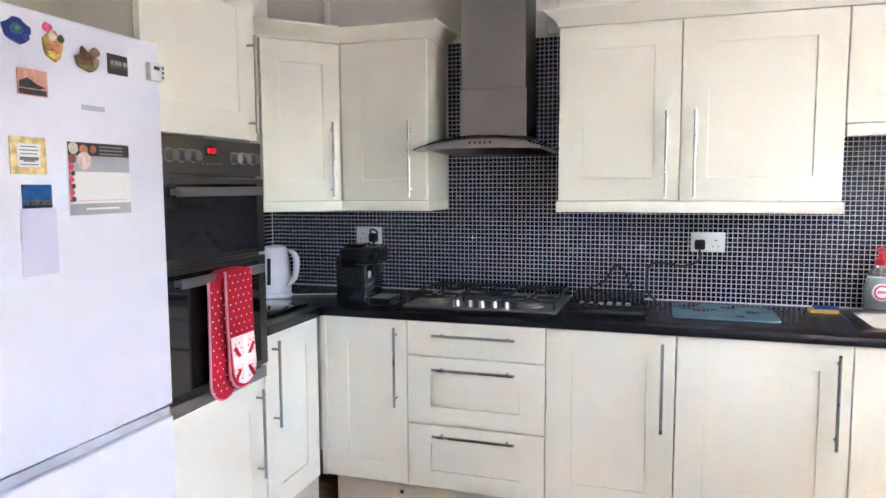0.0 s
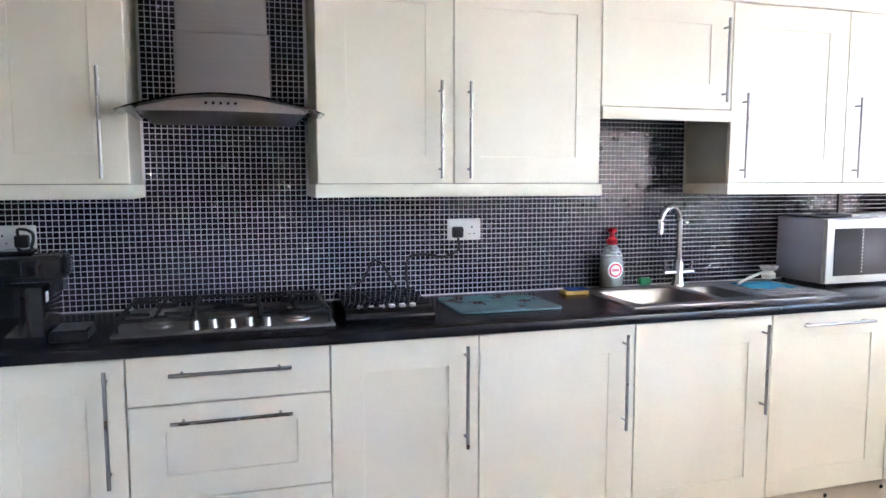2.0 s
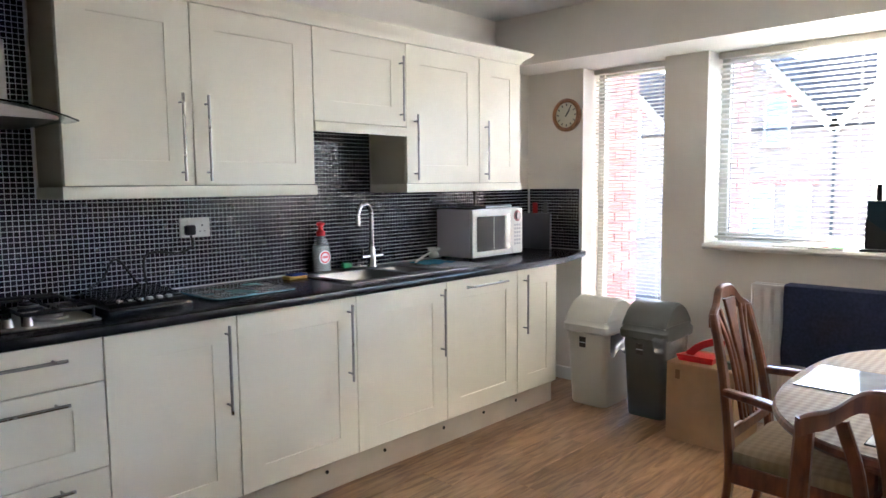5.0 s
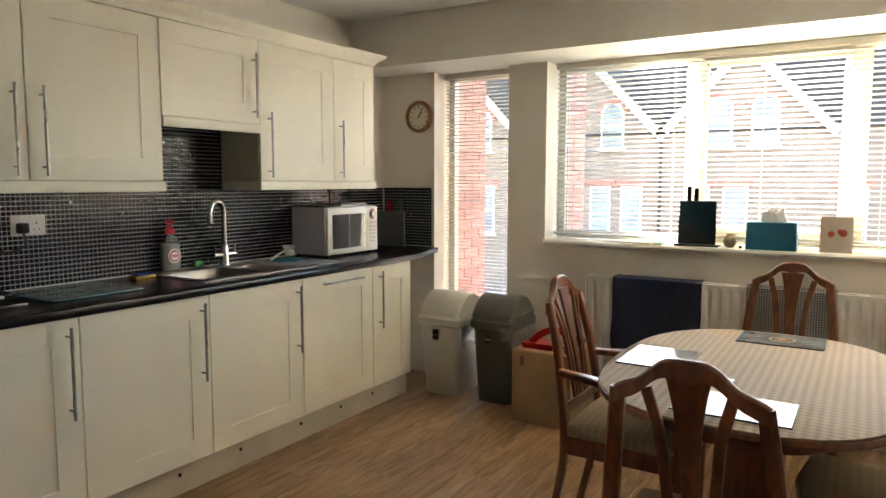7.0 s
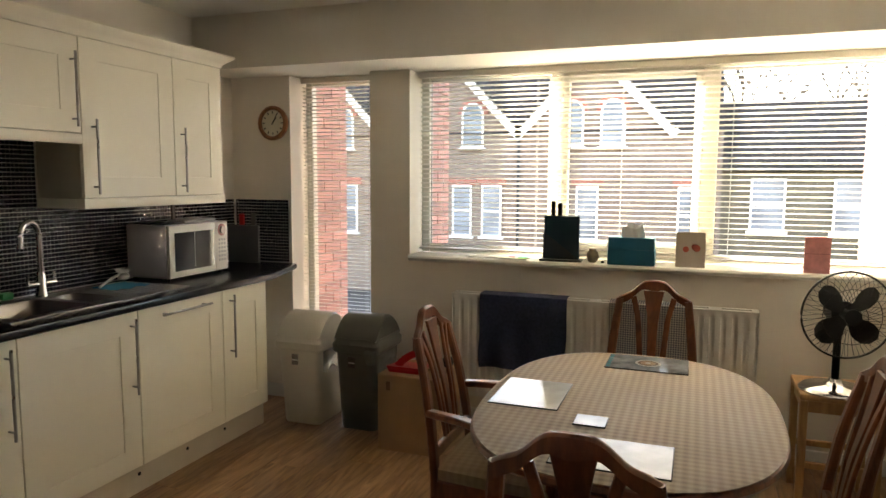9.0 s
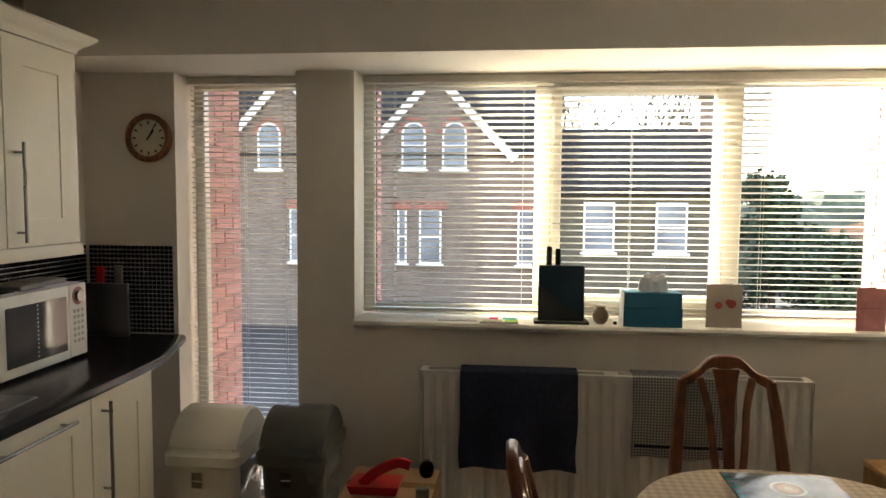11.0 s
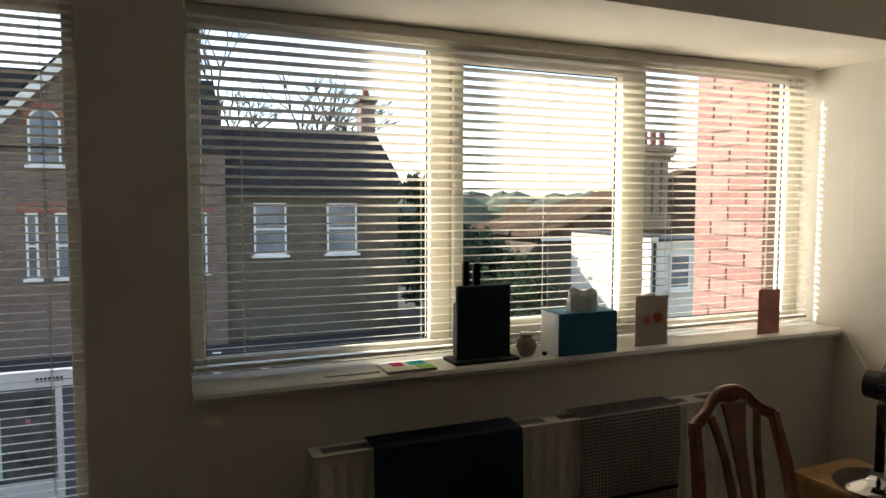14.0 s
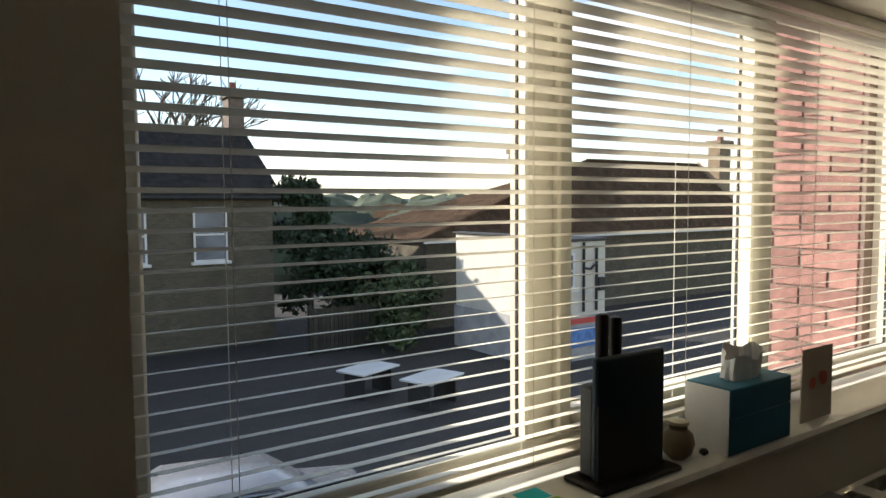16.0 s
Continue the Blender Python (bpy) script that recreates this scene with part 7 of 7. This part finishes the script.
leafy("evergreen_tree", "dark evergreen tree beside the stone house", 27.9, -9.0, ZG2, 1.55, 6.2, M_LEAF, 7000, 1)
leafy("evergreen_tree", "dark evergreen tree behind the yard", 27.2, -10.6, ZG2, 1.9, 4.1, M_LEAF, 5000, 2)
leafy("shrub", "green shrub in the yard", 24.4, -10.6, ZG2, 1.5, 2.4, M_LEAF2, 3500, 3)
leafy("shrub", "green shrub by the yard wall", 25.6, -11.9, ZG2, 1.5, 2.8, M_LEAF2, 3500, 4)


def bare_tree(x, y, z0, h, seed):
    t = thing("bare_tree", "leafless winter tree behind the roofs", "tree", (x, y, z0))
    rng = random.Random(seed)
    bm = bmesh.new()

    def grow(p, d, ln, r, depth):
        q = p + d * ln
        mid = (p + q) / 2 + Vector((rng.uniform(-1, 1), rng.uniform(-1, 1), rng.uniform(-1, 1))) * ln * 0.06
        tube(bm, [p, mid, q], r, 5, [r, r * 0.85, r * 0.68])
        if depth:
            for _ in range(3):
                nd = (d + Vector((rng.uniform(-1, 1), rng.uniform(-1, 1), rng.uniform(-0.3, 0.8))) * 0.72).normalized()
                grow(q, nd, ln * rng.uniform(0.66, 0.86), r * 0.64, depth - 1)
    grow(Vector((0, 0, 0)), Vector((0, 0, 1)), h * 0.3, 0.30, 5)
    part("branches", bm, M_BARK, t)


bare_tree(44, -3.9, ZG2, 14.5, 5)
bare_tree(46, -7.8, ZG2, 12.5, 9)

# distance: hedgerows, far houses and a low ridge
rng = np.random.default_rng(11)
bm = bmesh.new()
for i in range(170):
    x = 45 + 260 * rng.random() ** 1.3
    y = -x * rng.uniform(0.25, 1.6)
    h = rng.uniform(2.0, 4.0) * (1 + x / 260)
    w = rng.uniform(2, 5) * (1 + x / 150)
    bmesh.ops.create_icosphere(bm, subdivisions=2, radius=1, matrix=Matrix.Translation((x, y, ZG2 + h * 0.3)) @ Matrix.Diagonal((w, w, h, 1)))
for v in bm.verts:
    v.co += Vector(noise.noise_vector(v.co * 0.9)) * 0.8
tagged(finish("far_trees", bm, mat("far_green", (0.07, 0.085, 0.055), 0.95, var=0.4, scale=0.4), kind="stuff"), "belt of distant trees and hedges", "trees")
bm = bmesh.new()
n = 60
loft(bm, [[(520, -900 + 1500 * i / n, ZG2 - 1) for i in range(n + 1)], [(560, -900 + 1500 * i / n, 7 + 5 * noise.noise(Vector((i * 0.13, 2, 0)))) for i in range(n + 1)], [(700, -900 + 1500 * i / n, 6) for i in range(n + 1)]], closed=False)
finish("backdrop_hills", bm, mat("far_hills", (0.12, 0.15, 0.18), 1.0, var=0.1, scale=0.02), kind="structure")
for i in range(9):
    x, y = 70 + 9 * i, -46 - 11 * i + (i % 3) * 9
    fh = thing("far_house", "small distant house with a pale wall", "house", (x, y, ZG2), 15 * i)
    part("wall", bx(-4, 4, -3, 3, 0, 3.2), M_RENDER if i % 2 else M_YELLOW, fh, smooth=False)
    bm = loft(bmesh.new(), [[(xx, -3.3, 3.2), (xx, 0, 5.2), (xx, 3.3, 3.2)] for xx in (-4.2, 4.2)])
    part("roof", bm, M_TILER, fh, smooth=False)


# ---- pieces: mosaic, floor planks, bricks ----
PITCH, TS, TT = 0.0208, 0.0177, 0.0035
tile_bm = bmesh.new()
loft(tile_bm, [[(a * k, -t, b * k) for a, b in ((-1, -1), (1, -1), (1, 1), (-1, 1))] for k, t in ((TS / 2, 0), (TS / 2, TT - 0.0006), (TS / 2 - 0.0007, TT))])
tile_me = bpy.data.meshes.new("mosaic_tile")
tile_bm.to_mesh(tile_me)
tile_bm.free()
tile_me.materials.append(M_TILEO)
TV = np.array([v.co[:] for v in tile_me.vertices])
TF = [tuple(p.vertices) for p in tile_me.polygons]
wall_n = bpy.data.objects["wall_north"]
YT = YN - 0.0025
regions = [(XL + 0.004, 3.195, 0.927, 1.345), (-0.598, -0.002, 1.345, 2.16), (1.102, 1.698, 1.345, 1.70)]
centres = []
for a, b, c, d in regions:
    for i in range(int(round(a / PITCH)), int(round(b / PITCH)) + 1):
        for j in range(int(round(c / PITCH)), int(round(d / PITCH)) + 1):
            x, z = i * PITCH, j * PITCH + 0.004
            if a + 0.004 < x < b - 0.004 and c + 0.006 < z < d:
                centres.append((x, z))
    finish("tile_grout", bx(a, b, YT, YN - 0.0001, c - 0.001, d), M_GROUT, kind="structure")
rt = random.Random(4)
single_n = 0
Vs, Fs = [], []
for x, z in centres:
    if single_n < 300 and -0.58 < x < 0.35 and 1.0 < z < 1.24 and single_n < 300:
        o = new("tile", tile_me)
        o.matrix_basis = pose(x, YT, z, rt.uniform(-0.3, 0.3), 0, rt.uniform(-0.3, 0.3))
        o.parent = wall_n
        single_n += 1
        continue
    tx, tz = rt.uniform(-0.007, 0.007), rt.uniform(-0.007, 0.007)
    k = len(Vs)
    for v in TV:
        Vs.append((x + v[0], YT + v[1] * (1 if v[1] == 0 else 1) + (v[0] * tx + v[2] * tz if v[1] < -0.001 else 0), z + v[2]))
    Fs += [tuple(k + q for q in f) for f in TF]
me = bpy.data.meshes.new("mosaic")
me.from_pydata(Vs, [], Fs)
me.materials.append(M_TILE)
mo = new("mosaic_splashback", me)
mo.parent = wall_n
tagged(mo, "black mosaic tiles with pale grout", kind="stuff")

# the mosaic on the short walls
Vs, Fs = [], []
wall_e = bpy.data.objects["wall_east"]
for fx, sgn, y0, y1 in ((XR - 0.0025, -1, 2.752, YN - 0.006), (XL + 0.0025, 1, 2.155, YN - 0.006)):
    for i in range(int(y0 / PITCH), int(y1 / PITCH) + 1):
        for j in range(45, 65):
            y, z = i * PITCH, j * PITCH + 0.004
            if y0 + 0.006 < y < y1 - 0.004 and 0.933 < z < 1.337:
                k = len(Vs)
                for v in TV:
                    Vs.append((fx + sgn * (-v[1]), y - sgn * v[0] * -1, z + v[2]))
                Fs += [tuple(k + q for q in (f if sgn > 0 else f)) for f in TF]
    finish("tile_grout", bx(min(fx, fx - sgn * 0.0024), max(fx, fx - sgn * 0.0024), y0, y1, 0.926, 1.345), M_GROUT, kind="structure")
me = bpy.data.meshes.new("mosaic")
me.from_pydata(Vs, [], Fs)
me.materials.append(M_TILE)
mo = new("mosaic_splashback", me)
mo.parent = wall_e
tagged(mo, "black mosaic tiles on the short wall", kind="stuff")

# floor planks run along the kitchen units
PW, PLN = 0.19, 1.28
row = 0
y = YS
plank_cache = {}
while y < YN - 0.01:
    w = min(PW, YN - y)
    x = XL - [0.0, 0.85, 0.42, 1.1, 0.63][row % 5]
    while x < XR:
        a, b = max(x, XL), min(x + PLN, XR)
        if b - a > 0.02:
            key = (round(b - a, 3), round(w, 3))
            if key not in plank_cache:
                bmp = bx(0, b - a - 0.0012, 0, w - 0.0012, -0.012, 0, bevel=0.0012)
                mp_ = bpy.data.meshes.new("plank")
                bmp.to_mesh(mp_)
                bmp.free()
                mp_.materials.append(M_PLANK)
                plank_cache[key] = mp_
            o = new("plank", plank_cache[key])
            o.location = (a, y, 0)
            o.parent = floor
        x += PLN
    y += PW
    row += 1

# bricks of the piers beside the windows
full = brick_mesh(BL)
half = brick_mesh(0.1025)
for pier, yface, sgn in ((piers[0], 2.74, 1), (piers[2], -0.70, -1), (piers[1], 1.91, 1)):
    for r_ in range(-1, 42):
        z = 0.05 + r_ * (BH + BJ)
        if z > 2.6:
            break
        if (yface == 1.91 and z < 0.85) or (yface == -0.70 and z < 0.85):
            continue
        xs = [(XO + 0.002, full), (XO + 0.227, full)] if r_ % 2 else [(XO + 0.002, half), (XO + 0.1145, full), (XO + 0.3395, half)]
        xs = [(xx + 0.012 + 0.004, mm) for xx, mm in xs]
        for xx, mm in xs:
            o = new("brick", mm)
            if sgn > 0:
                o.matrix_basis = pose(xx, yface + rt.uniform(-0.0015, 0.0015), z)
            else:
                L_ = BL if mm is full else 0.1025
                o.matrix_basis = pose(xx + L_, yface + rt.uniform(-0.0015, 0.0015), z, 0, 0, 180)
            o.parent = pier
